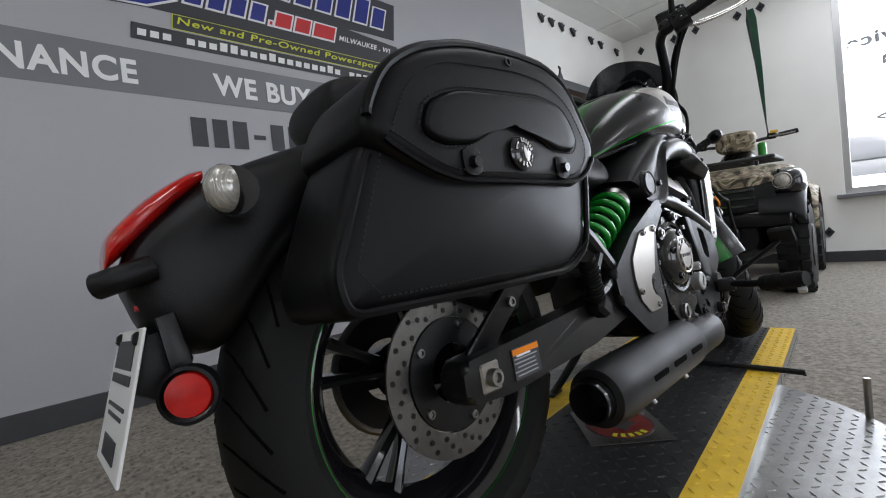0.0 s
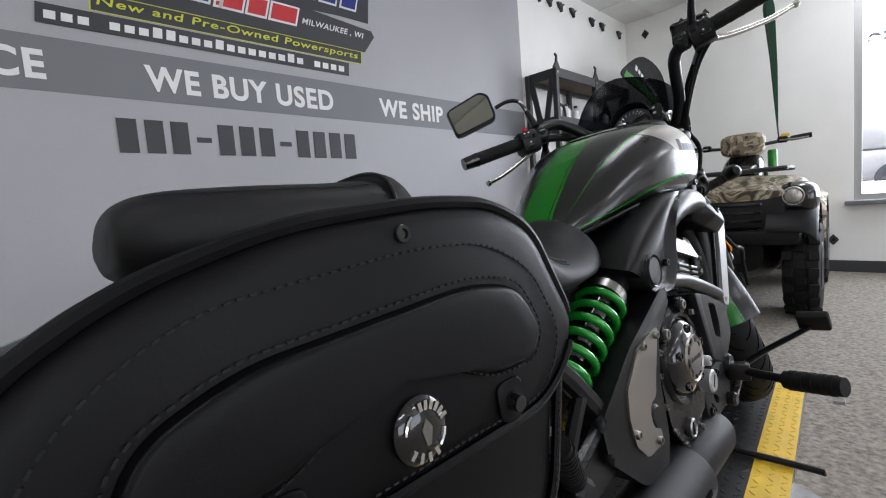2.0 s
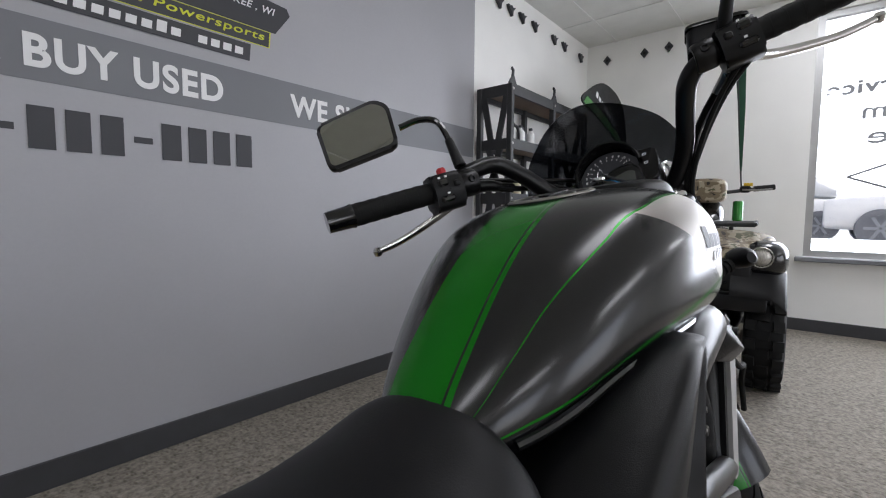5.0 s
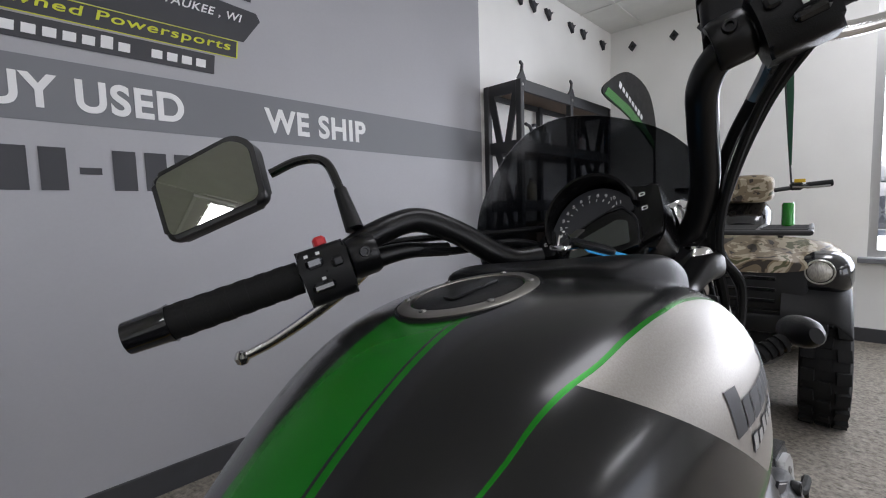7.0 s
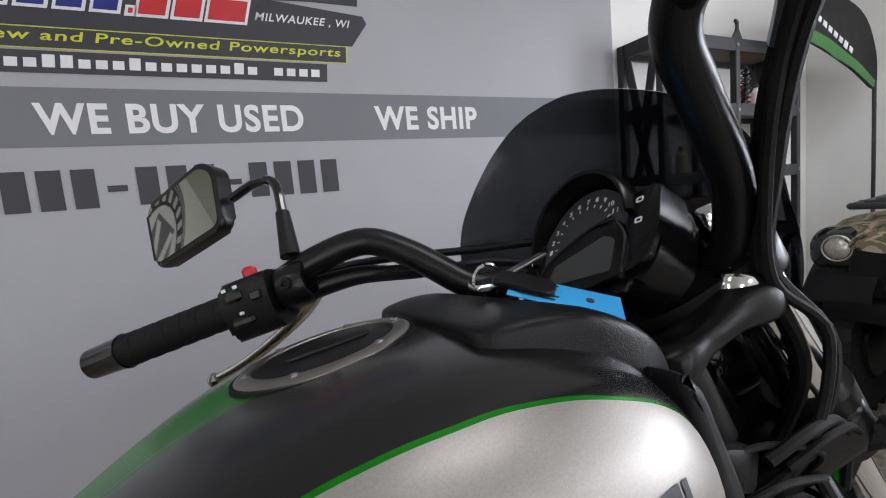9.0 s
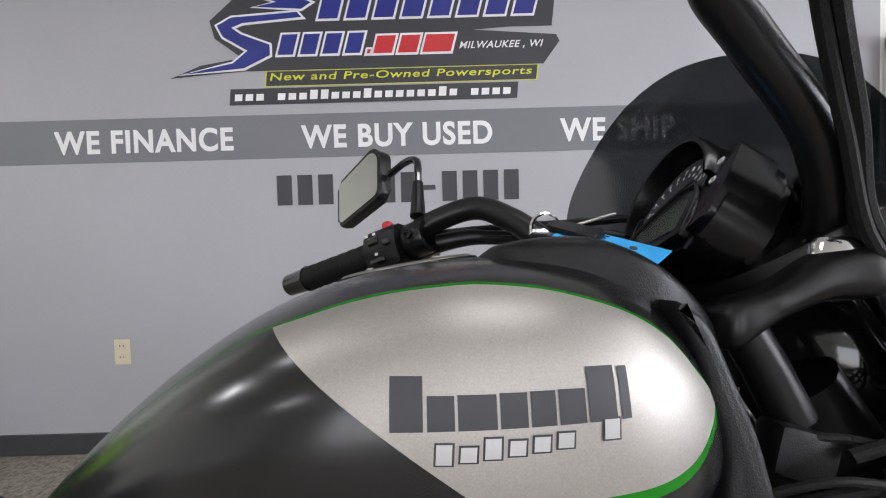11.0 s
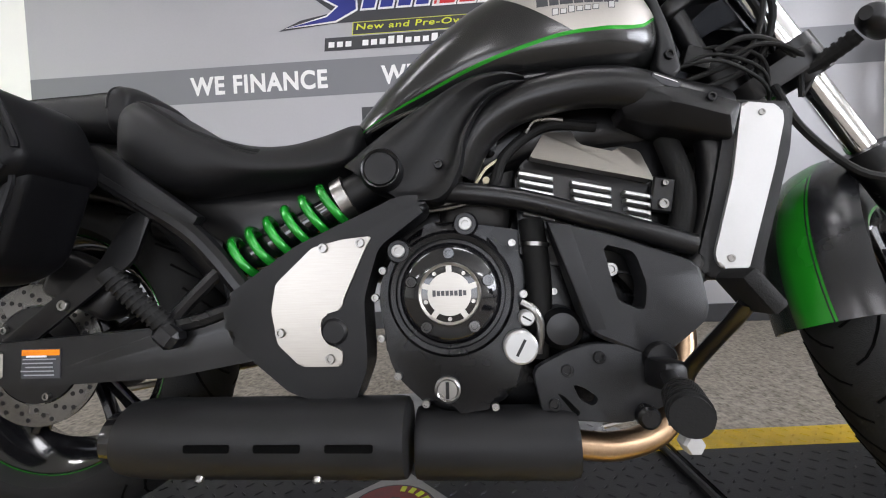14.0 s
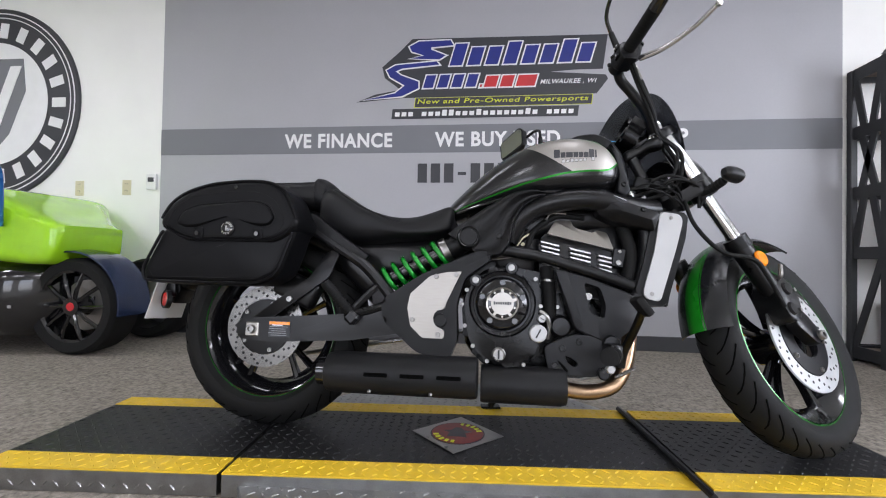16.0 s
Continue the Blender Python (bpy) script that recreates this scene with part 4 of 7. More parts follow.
bp("band_edge", tube([(0.140, 0.1115 * math.copysign(abs(math.cos(a)) ** 0.667, math.cos(a)), 0.7435 + 0.058 * abs(math.sin(a)) ** 0.667) for a in [math.pi * k / 24 for k in range(25)]], 0.0024, 6, 0), "vinyl", pill, "piped band edge")
for s in (-1, 1):
    bp("seam", seam_on(pill, [(-0.10, s * 0.07), (-0.05, s * 0.084), (0.03, s * 0.088), (0.12, s * 0.090)], 0.0003, 0.0013), "thread", pill, "stitched seam")

# -- rear fender, tail --
fend = bp("rear_fender", loft([(-0.388, 0, 0.03, 0.50, 0.535, 2.6), (-0.372, 0, 0.048, 0.455, 0.568, 2.8), (-0.34, 0, 0.06, 0.425, 0.598, 2.8), (-0.29, 0, 0.07, 0.43, 0.632, 2.8), (-0.22, 0, 0.085, 0.52, 0.662, 2.8), (-0.12, 0, 0.095, 0.60, 0.692, 2.8), (0.0, 0, 0.10, 0.61, 0.705, 2.8), (0.1, 0, 0.10, 0.62, 0.70, 2.8), (0.25, 0, 0.10, 0.58, 0.66, 2.8)], 30), "plastic", None, "black rear fender", 50)
bp("tail_light", loft([(-0.402, 0, 0.022, 0.528, 0.548, 2.4), (-0.395, 0, 0.040, 0.536, 0.570, 2.4), (-0.36, 0, 0.047, 0.568, 0.606, 2.4), (-0.32, 0, 0.042, 0.606, 0.634, 2.4), (-0.295, 0, 0.03, 0.628, 0.645, 2.4)], 24), "red_lens", fend, "red tail lamp lens")
bp("stripe", prism([(-0.24, 0.657), (-0.19, 0.6725), (-0.14, 0.6875), (-0.14, 0.684), (-0.19, 0.668), (-0.24, 0.652)], 0.0, 0.035), "green", fend, "green stripe")
bp("lamp_rail", tube([(-0.412, -0.045, 0.512), (-0.395, -0.058, 0.516), (-0.365, -0.055, 0.524)], 0.014, 14), "plastic", fend, "rubber lamp bumper")
bp("plate_lamp", box((-0.368, -0.015, 0.492), (0.024, 0.045, 0.032), (0, 20, 0), 0.008, 2), "red_lens", fend, "small red lamp")
bp("plate_arm", prism([(-0.345, 0.46), (-0.385, 0.455), (-0.40, 0.40), (-0.36, 0.375), (-0.335, 0.42)], -0.045, 0.045, "y", 0.006), "plastic", fend, "plate bracket")
bp("reflector_arm", prism([(-0.37, 0.47), (-0.352, 0.475), (-0.338, 0.40), (-0.36, 0.395)], -0.062, -0.055, "y", 0.002), "satin_black", fend, "flat bracket")
for s in (-1, 1):
    sg = bp("turn_signal", tube([(-0.27, s * 0.06, 0.585), (-0.285, s * 0.10, 0.585), (-0.30, s * 0.135, 0.588)], lambda t: 0.014 + 0.014 * t, 16, 3), "gloss_black", None, "rear turn signal")
    ln = bp("lens", lathe([(0.001, 0.024), (0.010, 0.022), (0.021, 0.013), (0.027, 0.0), (0.0275, -0.008), (0.001, -0.008)], (0, 0, 0), "z", 28), "clear_lens", sg, "clear ribbed lens")
    ln.matrix_local = Matrix.Translation((-0.312, s * 0.143, 0.588)) @ pose(0, 0, 0, 0, -90, -24 * s) @ Matrix.Diagonal((0.92, 0.70, 0.7, 1))
lp = bp("plate", box((0, 0, 0), (0.003, 0.175, 0.145), None, 0.001), "paper", None, "white dealer plate with black printed bars", 0)
lp.matrix_local = Matrix.Translation((-0.402, 0.0, 0.393)) @ pose(0, 0, 0, 0, 15, 0)
for z, h, w in ((0.045, 0.03, 0.12), (0.02, 0.010, 0.13), (-0.008, 0.004, 0.12), (-0.018, 0.004, 0.1), (-0.05, 0.022, 0.09)):
    bp("bar", box((-0.0022, 0, z), (0.001, w, h)), "black_ink", lp, smooth=0)
for y in (-0.06, 0.06):
    bp("clip", box((0.0, y, 0.062), (0.012, 0.016, 0.014), None, 0.003), "plastic", lp, "black clip")
rr = bp("reflector", lathe([(0.001, 0.009), (0.026, 0.0075), (0.0275, 0.005), (0.0275, -0.004), (0.001, -0.006)], (0, 0, 0), "z", 32), "red_lens", None, "round red reflector")
rr.matrix_local = Matrix.Translation((-0.352, -0.082, 0.388)) @ pose(0, 0, 0, 90, 0, -33) @ Matrix.Diagonal((0.84, 0.84, 1, 1))
bp("reflector_rim", lathe([(0.0305, 0.009), (0.035, 0.008), (0.036, -0.006), (0.0305, -0.006)], (0, 0, 0), "z", 32, True), "plastic", rr, "black rim")

# -- saddlebag --
def saddlebag(s):
    body = rounded([(-0.228, 0.60), (-0.284, 0.475), (-0.276, 0.436), (-0.12, 0.433), (0.07, 0.434), (0.128, 0.462), (0.15, 0.53), (0.172, 0.60), (0.15, 0.67), (0.0, 0.69), (-0.15, 0.67)], 0.03, 5)
    bag = bp("saddlebag", pillow(body, s * 0.155, s * 0.283, 0.022, 5, 0.008), "leather", None, "black leather saddlebag with a buckled lid", 50)
    lid = rounded([(-0.242, 0.598), (-0.205, 0.667), (-0.155, 0.699), (-0.083, 0.720), (0.018, 0.728), (0.086, 0.725), (0.136, 0.703), (0.186, 0.603), (0.12, 0.550), (-0.145, 0.550)], 0.03, 6)
    lidm = bp("lid", pillow(lid, s * 0.148, s * 0.2985, 0.020, 5, 0.0015), "leather", bag, "stitched leather lid", 50)
    edge = [(x, s * 0.291, z) for x, z in rounded([(-0.237, 0.604), (-0.202, 0.666), (-0.154, 0.697), (-0.083, 0.718), (0.018, 0.726), (0.085, 0.723), (0.134, 0.700), (0.180, 0.606)], 0.03, 6)][4:-4]
    bp("piping", tube(edge, 0.0052, 8, 0), "leather", lidm, "rolled leather piping")
    low = [(x, s * 0.297, z) for x, z in rounded([(-0.236, 0.602), (-0.145, 0.556), (0.12, 0.556), (0.178, 0.604)], 0.04, 6)[4:-4]]
    bp("piping", tube(low, 0.0032, 6, 0), "leather", lidm)
    brim = [(x, s * 0.283, z) for x, z in rounded([(-0.225, 0.595), (-0.279, 0.475), (-0.272, 0.441), (-0.12, 0.438), (0.07, 0.439), (0.123, 0.466), (0.145, 0.53), (0.166, 0.595)], 0.03, 6)][4:-4]
    bp("piping", tube(brim, 0.0042, 6, 0), "leather", bag, "rolled leather piping")
    inner = rounded([(-0.172, 0.602), (-0.158, 0.634), (-0.115, 0.652), (0.04, 0.664), (0.092, 0.655), (0.112, 0.618), (0.098, 0.599), (0.05, 0.599), (0.012, 0.616), (-0.022, 0.624), (-0.06, 0.617), (-0.098, 0.596), (-0.145, 0.592)], 0.022, 5)
    bp("panel", pillow(inner, s * 0.296, s * 0.3060, 0.004, 3, 0.001), "leather", lidm, "raised leather panel", 50)

    def stitches(outline, y, step=0.0062):
        bm = bmesh.new()
        pts = [Vector((x, y, z)) for x, z in outline]
        acc = 0.0
        for a, b in zip(pts, pts[1:]):
            L = (b - a).length
            d = (b - a).normalized()
            while acc < L:
                p = a + d * acc
                add_tube(bm, [p, p + d * 0.0036], 0.0009, 4, 0)
                acc += step
            acc -= L
        return bm

    rim_ = [(x, s * 0.3000, z) for x, z in inner + inner[:1]]
    bp("groove", tube(rim_, 0.0022, 6, 0), "recess_shade", lidm, "pressed line round the panel")
    cx, cz = sum(q[0] for q in inner) / len(inner), sum(q[1] for q in inner) / len(inner)
    inner = [(cx + (x - cx) * 1.05, cz + (z - cz) * 1.16) for x, z in inner]
    bp("stitching", stitches(inner + inner[:1], s * 0.3014), "thread", lidm, "black stitching")
    bp("stitching", stitches(rounded([(-0.210, 0.600), (-0.178, 0.655), (-0.13, 0.683), (0.0, 0.696), (0.065, 0.693), (0.115, 0.668), (0.147, 0.606), (0.11, 0.565), (-0.14, 0.565), (-0.210, 0.600)], 0.03, 5), s * 0.3002), "thread", lidm)
    bp("stitching", stitches([(0.148, 0.56), (0.118, 0.476), (0.068, 0.452), (-0.24, 0.452), (-0.262, 0.478), (-0.218, 0.58)], s * 0.2893), "thread", bag)
    for x in (-0.107, 0.068):
        b = bp("buckle", prism(rounded([(x - 0.014, 0.560), (x + 0.014, 0.560), (x + 0.015, 0.590), (x - 0.015, 0.590)], 0.009), s * 0.297, s * 0.3012, "y", 0.0015), "leather", lidm, "leather buckle patch")
        bp("clip", cyl((x, s * 0.300, 0.574), (x, s * 0.309, 0.573), 0.0075, 14, 0.0060), "gloss_black", b, "black clip")
    bd = bp("badge", lathe([(0.0005, 0.007), (0.006, 0.0075), (0.017, 0.005), (0.0205, 0.002), (0.0205, -0.003)], (0, 0, 0), "z", 28), "gloss_black", lidm, "round black and silver badge")
    bd.matrix_local = Matrix.Translation((-0.02, s * 0.301, 0.588)) @ pose(0, 0, 0, -90 * s)
    for k in range(10):
        a = radians(18 + 16 * k if k < 6 else 222 + 24 * (k - 6))
        bp("badge_bar", box((0.0152 * math.cos(a), 0.0152 * math.sin(a), 0.0062), (0.0056, 0.0026, 0.0016), (0, 0, math.degrees(a))), "chrome", bd, smooth=0)
    for a0 in (150, 330):
        bp("badge_arc", tube([(0.0150 * math.cos(radians(a0 + d)), 0.0150 * math.sin(radians(a0 + d)), 0.0062) for d in (-22, -8, 6, 20)], 0.0014, 6), "chrome", bd)
    bp("badge_centre", prism([(-0.0015, -0.008), (0.0015, -0.008), (0.004, 0.002), (0.0, 0.008), (-0.004, 0.002)], 0.0066, 0.0082, "z"), "steel", bd, smooth=0)
    bolt(lidm, (-0.008, s * 0.298, 0.706), 0.006, (0, s, 0), "gloss_black", 0.003, "rivet")
    snap = bp("snap", lathe([(0.0005, 0.004), (0.0065, 0.0034), (0.009, 0.0012), (0.010, -0.003)], (0, 0, 0), "z", 28), "brushed", lidm, "dull metal snap button")
    snap.matrix_local = Matrix.Translation((0.001, s * 0.222, 0.727)) @ pose(0, 0, 0, 0, -3, 0)
    return bag


saddlebag(-1)

# -- swingarm, bracket, shock --
sw = bp("swingarm", prism(rounded([(-0.05, 0.338), (0.05, 0.345), (0.30, 0.362), (0.50, 0.39), (0.50, 0.32), (0.30, 0.285), (0.05, 0.272), (-0.05, 0.280)], 0.015), -0.165, -0.115, "y", 0.014, 3), "satin_black", None, "black swingarm")
bp("swingarm_leg", prism(rounded([(-0.05, 0.338), (0.05, 0.345), (0.30, 0.362), (0.50, 0.39), (0.50, 0.32), (0.30, 0.285), (0.05, 0.272), (-0.05, 0.280)], 0.015), 0.115, 0.165, "y", 0.014, 3), "satin_black", sw)
ab = bp("axle_block", box((0.0, -0.166, 0.308), (0.040, 0.006, 0.042), None, 0.003), "brushed", sw, "steel adjuster block")
bolt(ab, (0, -0.169, 0.308), 0.013, h=0.012)
lb = bp("label_plate", box((0.086, -0.166, 0.310), (0.066, 0.002, 0.046), (0, 0, 0)), "black_ink", sw, "warning label", 0)
bp("label_head", box((0.086, -0.1675, 0.3275), (0.064, 0.001, 0.009)), "orange_lens", lb, "orange heading", 0)
for k in range(5):
    bp("bar", box((0.084 - 0.003 * (k % 2), -0.1675, 0.317 - 0.0062 * k), (0.056 - 0.005 * (k % 3), 0.001, 0.0018)), "pale_ink", lb, smooth=0)
bp("bar", box((0.079, -0.1676, 0.3215), (0.034, 0.001, 0.003)), "white_ink", lb, smooth=0)
caliper = bp("rear_caliper", box((0.105, -0.095, 0.432), (0.14, 0.055, 0.085), (0, 24, 0), 0.016, 3), "satin_black", None, "black rear brake caliper")
bp("caliper_arm", prism(rounded([(-0.02, 0.34), (0.03, 0.33), (0.22, 0.47), (0.25, 0.55), (0.21, 0.55), (0.16, 0.47)], 0.015), -0.142, -0.134, "y", 0.003), "satin_black", caliper, "flat steel arm")
bolt(caliper, (0.10, -0.143, 0.40), 0.009)
brk = bp("seat_bracket", tube([(0.12, -0.15, 0.64), (0.24, -0.15, 0.565), (0.34, -0.155, 0.50), (0.43, -0.16, 0.40), (0.44, -0.16, 0.385)], 0.017, 10), "satin_black", None, "tubular passenger bracket")
bp("strut", tube([(0.43, -0.16, 0.40), (0.36, -0.165, 0.375), (0.30, -0.17, 0.362)], 0.012, 8), "satin_black", brk)
bp("strut", tube([(0.385, -0.16, 0.455), (0.33, -0.165, 0.40), (0.30, -0.17, 0.365)], 0.011, 8), "satin_black", brk)
bp("bracket_cover", prism([(0.12, 0.66), (0.17, 0.66), (0.345, 0.535), (0.335, 0.52), (0.27, 0.53), (0.13, 0.62)], -0.165, -0.14, "y", 0.006), "plastic", brk)
pg = bp("passenger_peg", cyl((0.315, -0.175, 0.352), (0.235, -0.215, 0.45), 0.014, 14), "rubber", None, "folded ribbed rubber peg")
for k in range(12):
    t = 0.12 + 0.07 * k
    p = Vector((0.315, -0.175, 0.352)).lerp(Vector((0.235, -0.215, 0.45)), t)
    d = (Vector((0.235, -0.215, 0.45)) - Vector((0.315, -0.175, 0.352))).normalized()
    bp("rib", cyl(p, p + d * 0.004, 0.0168, 14), "rubber", pg)
bp("peg_knuckle", box((0.31, -0.18, 0.352), (0.04, 0.035, 0.035), (0, 40, 0), 0.008), "satin_black", pg)

S0, S1 = Vector((0.395, -0.118, 0.462)), Vector((0.645, -0.118, 0.598))
sh = bp("shock_absorber", cyl(S0.lerp(S1, -0.04), S0.lerp(S1, 0.75), 0.024, 20), "gloss_black", None, "shock absorber with green spring")
bm = bmesh.new()
d = (S1 - S0).normalized()
u = d.orthogonal().normalized()
w = d.cross(u)
N = 140
pts = [S0.lerp(S1, 0.0 + 0.66 * k / N) + 0.040 * (math.cos(2 * math.pi * 5.6 * k / N) * u + math.sin(2 * math.pi * 5.6 * k / N) * w) for k in range(N + 1)]
add_tube(bm, pts, 0.0075, 8, 0)
bp("coil_spring", bm, "spring", sh, "green coil spring", 60)
bp("preload_collar", cyl(S0.lerp(S1, 0.67), S0.lerp(S1, 0.74), 0.040, 20), "steel", sh, "steel preload collar")
bp("shock_top", cyl(S0.lerp(S1, 0.74), S1, 0.033, 18), "plastic", sh)

# -- frame and side covers --
fr = bp("frame", tube([(0.755, -0.130, 0.592), (0.785, -0.142, 0.647), (0.84, -0.150, 0.687), (0.93, -0.153, 0.708), (1.01, -0.148, 0.708), (1.09, -0.128, 0.694), (1.19, -0.07, 0.698)], 0.031, 18), "satin_black", None, "black perimeter frame tubes")
bp("frame_tube", tube([(0.70, 0.135, 0.575), (0.775, 0.135, 0.645), (0.84, 0.137, 0.697), (0.93, 0.138, 0.724), (1.01, 0.135, 0.722), (1.09, 0.12, 0.70), (1.19, 0.07, 0.70)], 0.030, 16), "satin_black", fr)
bp("frame_tube", tube([(0.718, -0.152, 0.560), (0.75, -0.160, 0.556), (0.85, -0.160, 0.540), (0.98, -0.157, 0.502), (1.10, -0.15, 0.464)], 0.0165, 14), "satin_black", fr)
bp("frame_tube", tube([(1.13, -0.11, 0.70), (1.15, -0.12, 0.60), (1.13, -0.125, 0.48), (1.09, -0.13, 0.40)], 0.022, 14), "satin_black", fr)
bp("frame_tube", tube([(1.13, 0.11, 0.70), (1.15, 0.12, 0.60), (1.13, 0.125, 0.48), (1.09, 0.13, 0.40)], 0.022, 14), "satin_black", fr)
bp("head_stock", cyl((1.215, 0, 0.80), (1.275, 0, 0.70), 0.04, 20), "satin_black", fr)
flab = bp("frame_label", box((1.066, -0.1705, 0.706), (0.043, 0.002, 0.011), (14, 24, 0)), "black_ink", fr, "small printed frame label", 0)
for k in range(3):
    bp("bar", box((1.066 + 0.0012 * k, -0.1719 + 0.0007 * k, 0.7095 - 0.003 * k), (0.036, 0.001, 0.0012), (14, 24, 0)), "white_ink", flab, smooth=0)
def side_cover():
    """A hollowed panel: a full rear band, a valley and a raised front lip."""
    rear = smooth_path([(0.576, 0.612, 0), (0.615, 0.644, 0), (0.658, 0.674, 0), (0.705, 0.703, 0), (0.765, 0.735, 0), (0.815, 0.744, 0), (0.856, 0.735, 0)], 5)
    front = smooth_path([(0.668, 0.553, 0), (0.728, 0.550, 0), (0.757, 0.588, 0), (0.769, 0.645, 0), (0.797, 0.693, 0), (0.835, 0.716, 0), (0.858, 0.725, 0)], 5)
    across = [(0.0, -0.135), (0.02, -0.152), (0.08, -0.162), (0.2, -0.170), (0.34, -0.171), (0.46, -0.164), (0.58, -0.156), (0.72, -0.155), (0.84, -0.159), (0.90, -0.168), (0.96, -0.170), (0.99, -0.164), (1.0, -0.150)]
    bm = bmesh.new()
    rings = []
    n = len(rear)
    for k, (a, b) in enumerate(zip(rear, front)):
        f = math.sin(math.pi * min(1, max(0, k / (n - 1)))) ** 0.6
        row = []
        for u, y in across:
            q = Vector(a).lerp(Vector(b), u)
            row.append((q.x + 0.004, -0.168 + (y + 0.150) * (0.35 + 0.65 * f), q.y - 0.009))
        row += [(Vector(b).x + 0.004, -0.12, Vector(b).y - 0.009), (Vector(a).x + 0.012, -0.055, Vector(a).y - 0.004), (Vector(a).x + 0.004, -0.100, Vector(a).y + 0.003)]
        rings.append([bm.verts.new(v) for v in row])
    skin(bm, rings)
    return bm


sc = bp("side_cover", side_cover(), "plastic", None, "charcoal side cover", 45)
bolt(sc, (0.728, -0.176, 0.596), 0.007, material="satin_black")
pv = bp("pivot_cap", lathe([(0.001, -0.188), (0.024, -0.188), (0.026, -0.184), (0.030, -0.184), (0.034, -0.178), (0.034, -0.12)], (0.642, 0, 0.592), "y", 32), "plastic", None, "round pivot cap")
bp("cap_rim", lathe([(0.0265, -0.1875), (0.029, -0.1895), (0.031, -0.186)], (0.642, 0, 0.592), "y", 32, True), "satin_black", pv)
pc = bp("pivot_cover", prism(rounded([(0.393, 0.405), (0.51, 0.482), (0.67, 0.552), (0.705, 0.55), (0.71, 0.53), (0.635, 0.475), (0.612, 0.40), (0.616, 0.30), (0.592, 0.238), (0.50, 0.262), (0.40, 0.345)], 0.014), -0.180, -0.115, "y", 0.014, 3), "plastic", None, "black swingarm pivot cover")
pl = bp("pivot_plate", prism(rounded([(0.472, 0.385), (0.479, 0.425), (0.535, 0.477), (0.58, 0.488), (0.626, 0.492), (0.618, 0.478), (0.582, 0.40), (0.580, 0.385), (0.552, 0.378), (0.545, 0.355), (0.556, 0.335), (0.58, 0.325), (0.579, 0.302), (0.517, 0.302), (0.482, 0.335)], 0.006), -0.184, -0.178, "y", 0.002), "brushed", pc, "brushed metal plate", 20)
for x, z in ((0.553, 0.476), (0.609, 0.482), (0.487, 0.352), (0.562, 0.313)):
    bolt(pl, (x, -0.184, z), 0.0072)
bp("cap_plug", lathe([(0.001, -0.186), (0.016, -0.186), (0.02, -0.182), (0.02, -0.17)], (0.567, 0, 0.352), "y", 24), "plastic", pc, "round rubber plug")

# -- engine --
eng = bp("engine", prism(rounded([(0.62, 0.42), (0.68, 0.50), (0.74, 0.52), (0.86, 0.50), (1.02, 0.42), (1.06, 0.32), (1.00, 0.20), (0.72, 0.20), (0.63, 0.28)], 0.03), -0.10, 0.14, "y", 0.02, 3), "engine_black", None, "black liquid-cooled twin engine")
bp("crankcase", prism(rounded([(0.63, 0.415), (0.675, 0.495), (0.745, 0.520), (0.81, 0.48), (0.838, 0.40), (0.845, 0.31), (0.82, 0.24), (0.72, 0.225), (0.65, 0.29)], 0.03), -0.172, -0.12, "y", 0.016, 3), "engine_black", eng, "clutch case")
cc = (0.740, 0, 0.404)
bp("case_rim", lathe([(0.079, -0.168), (0.081, -0.178), (0.088, -0.180), (0.093, -0.174), (0.095, -0.166)], cc, "y", 56, True), "engine_black", eng, "raised case rim")
cv = bp("clutch_cover", lathe([(0.001, -0.198), (0.040, -0.198), (0.046, -0.196), (0.064, -0.190), (0.073, -0.180), (0.076, -0.168)], cc, "y", 48), "gloss_black", eng, "gloss black round cover")
bp("cover_ring", lathe([(0.040, -0.1985), (0.0435, -0.2005), (0.045, -0.1965)], cc, "y", 48, True), "brushed", cv, "silver ring")
bp("cover_disc", lathe([(0.0005, -0.2005), (0.031, -0.2005), (0.031, -0.197)], cc, "y", 36), "brushed", cv, "brushed silver centre")
for k in range(5):
    a = k * 2 * math.pi / 5 + math.pi / 2
    bp("cover_tab", box((cc[0] + 0.0355 * math.cos(a), -0.1985, cc[2] + 0.0355 * math.sin(a)), (0.010, 0.004, 0.008), (0, -math.degrees(a), 0)), "brushed", cv)
    a += math.pi / 5
    bp("cover_dot", lathe([(0.0005, -0.2005), (0.003, -0.2005), (0.003, -0.196)], (cc[0] + 0.0355 * math.cos(a), 0, cc[2] + 0.0355 * math.sin(a)), "y", 10), "brushed", cv)
    a += math.pi / 5
    bolt(cv, (cc[0] + 0.058 * math.cos(a), -0.191, cc[2] + 0.058 * math.sin(a)), 0.0085, material="gloss_black")
for k in range(8):
    bp("mark", box((cc[0] - 0.0215 + 0.0062 * k, -0.2012, cc[2] + 0.001), (0.0045, 0.001, 0.007 if k not in (0, 6) else 0.009)), "black_ink", cv, "black maker's mark block", 0)
for x, z in ((0.765, 0.505), (0.665, 0.468)):
    bp("bolt_boss", lathe([(0.001, -0.180), (0.016, -0.180), (0.019, -0.172), (0.019, -0.15)], (x, 0, z), "y", 20), "engine_black", eng)
    bolt(eng, (x, -0.180, z), 0.010)
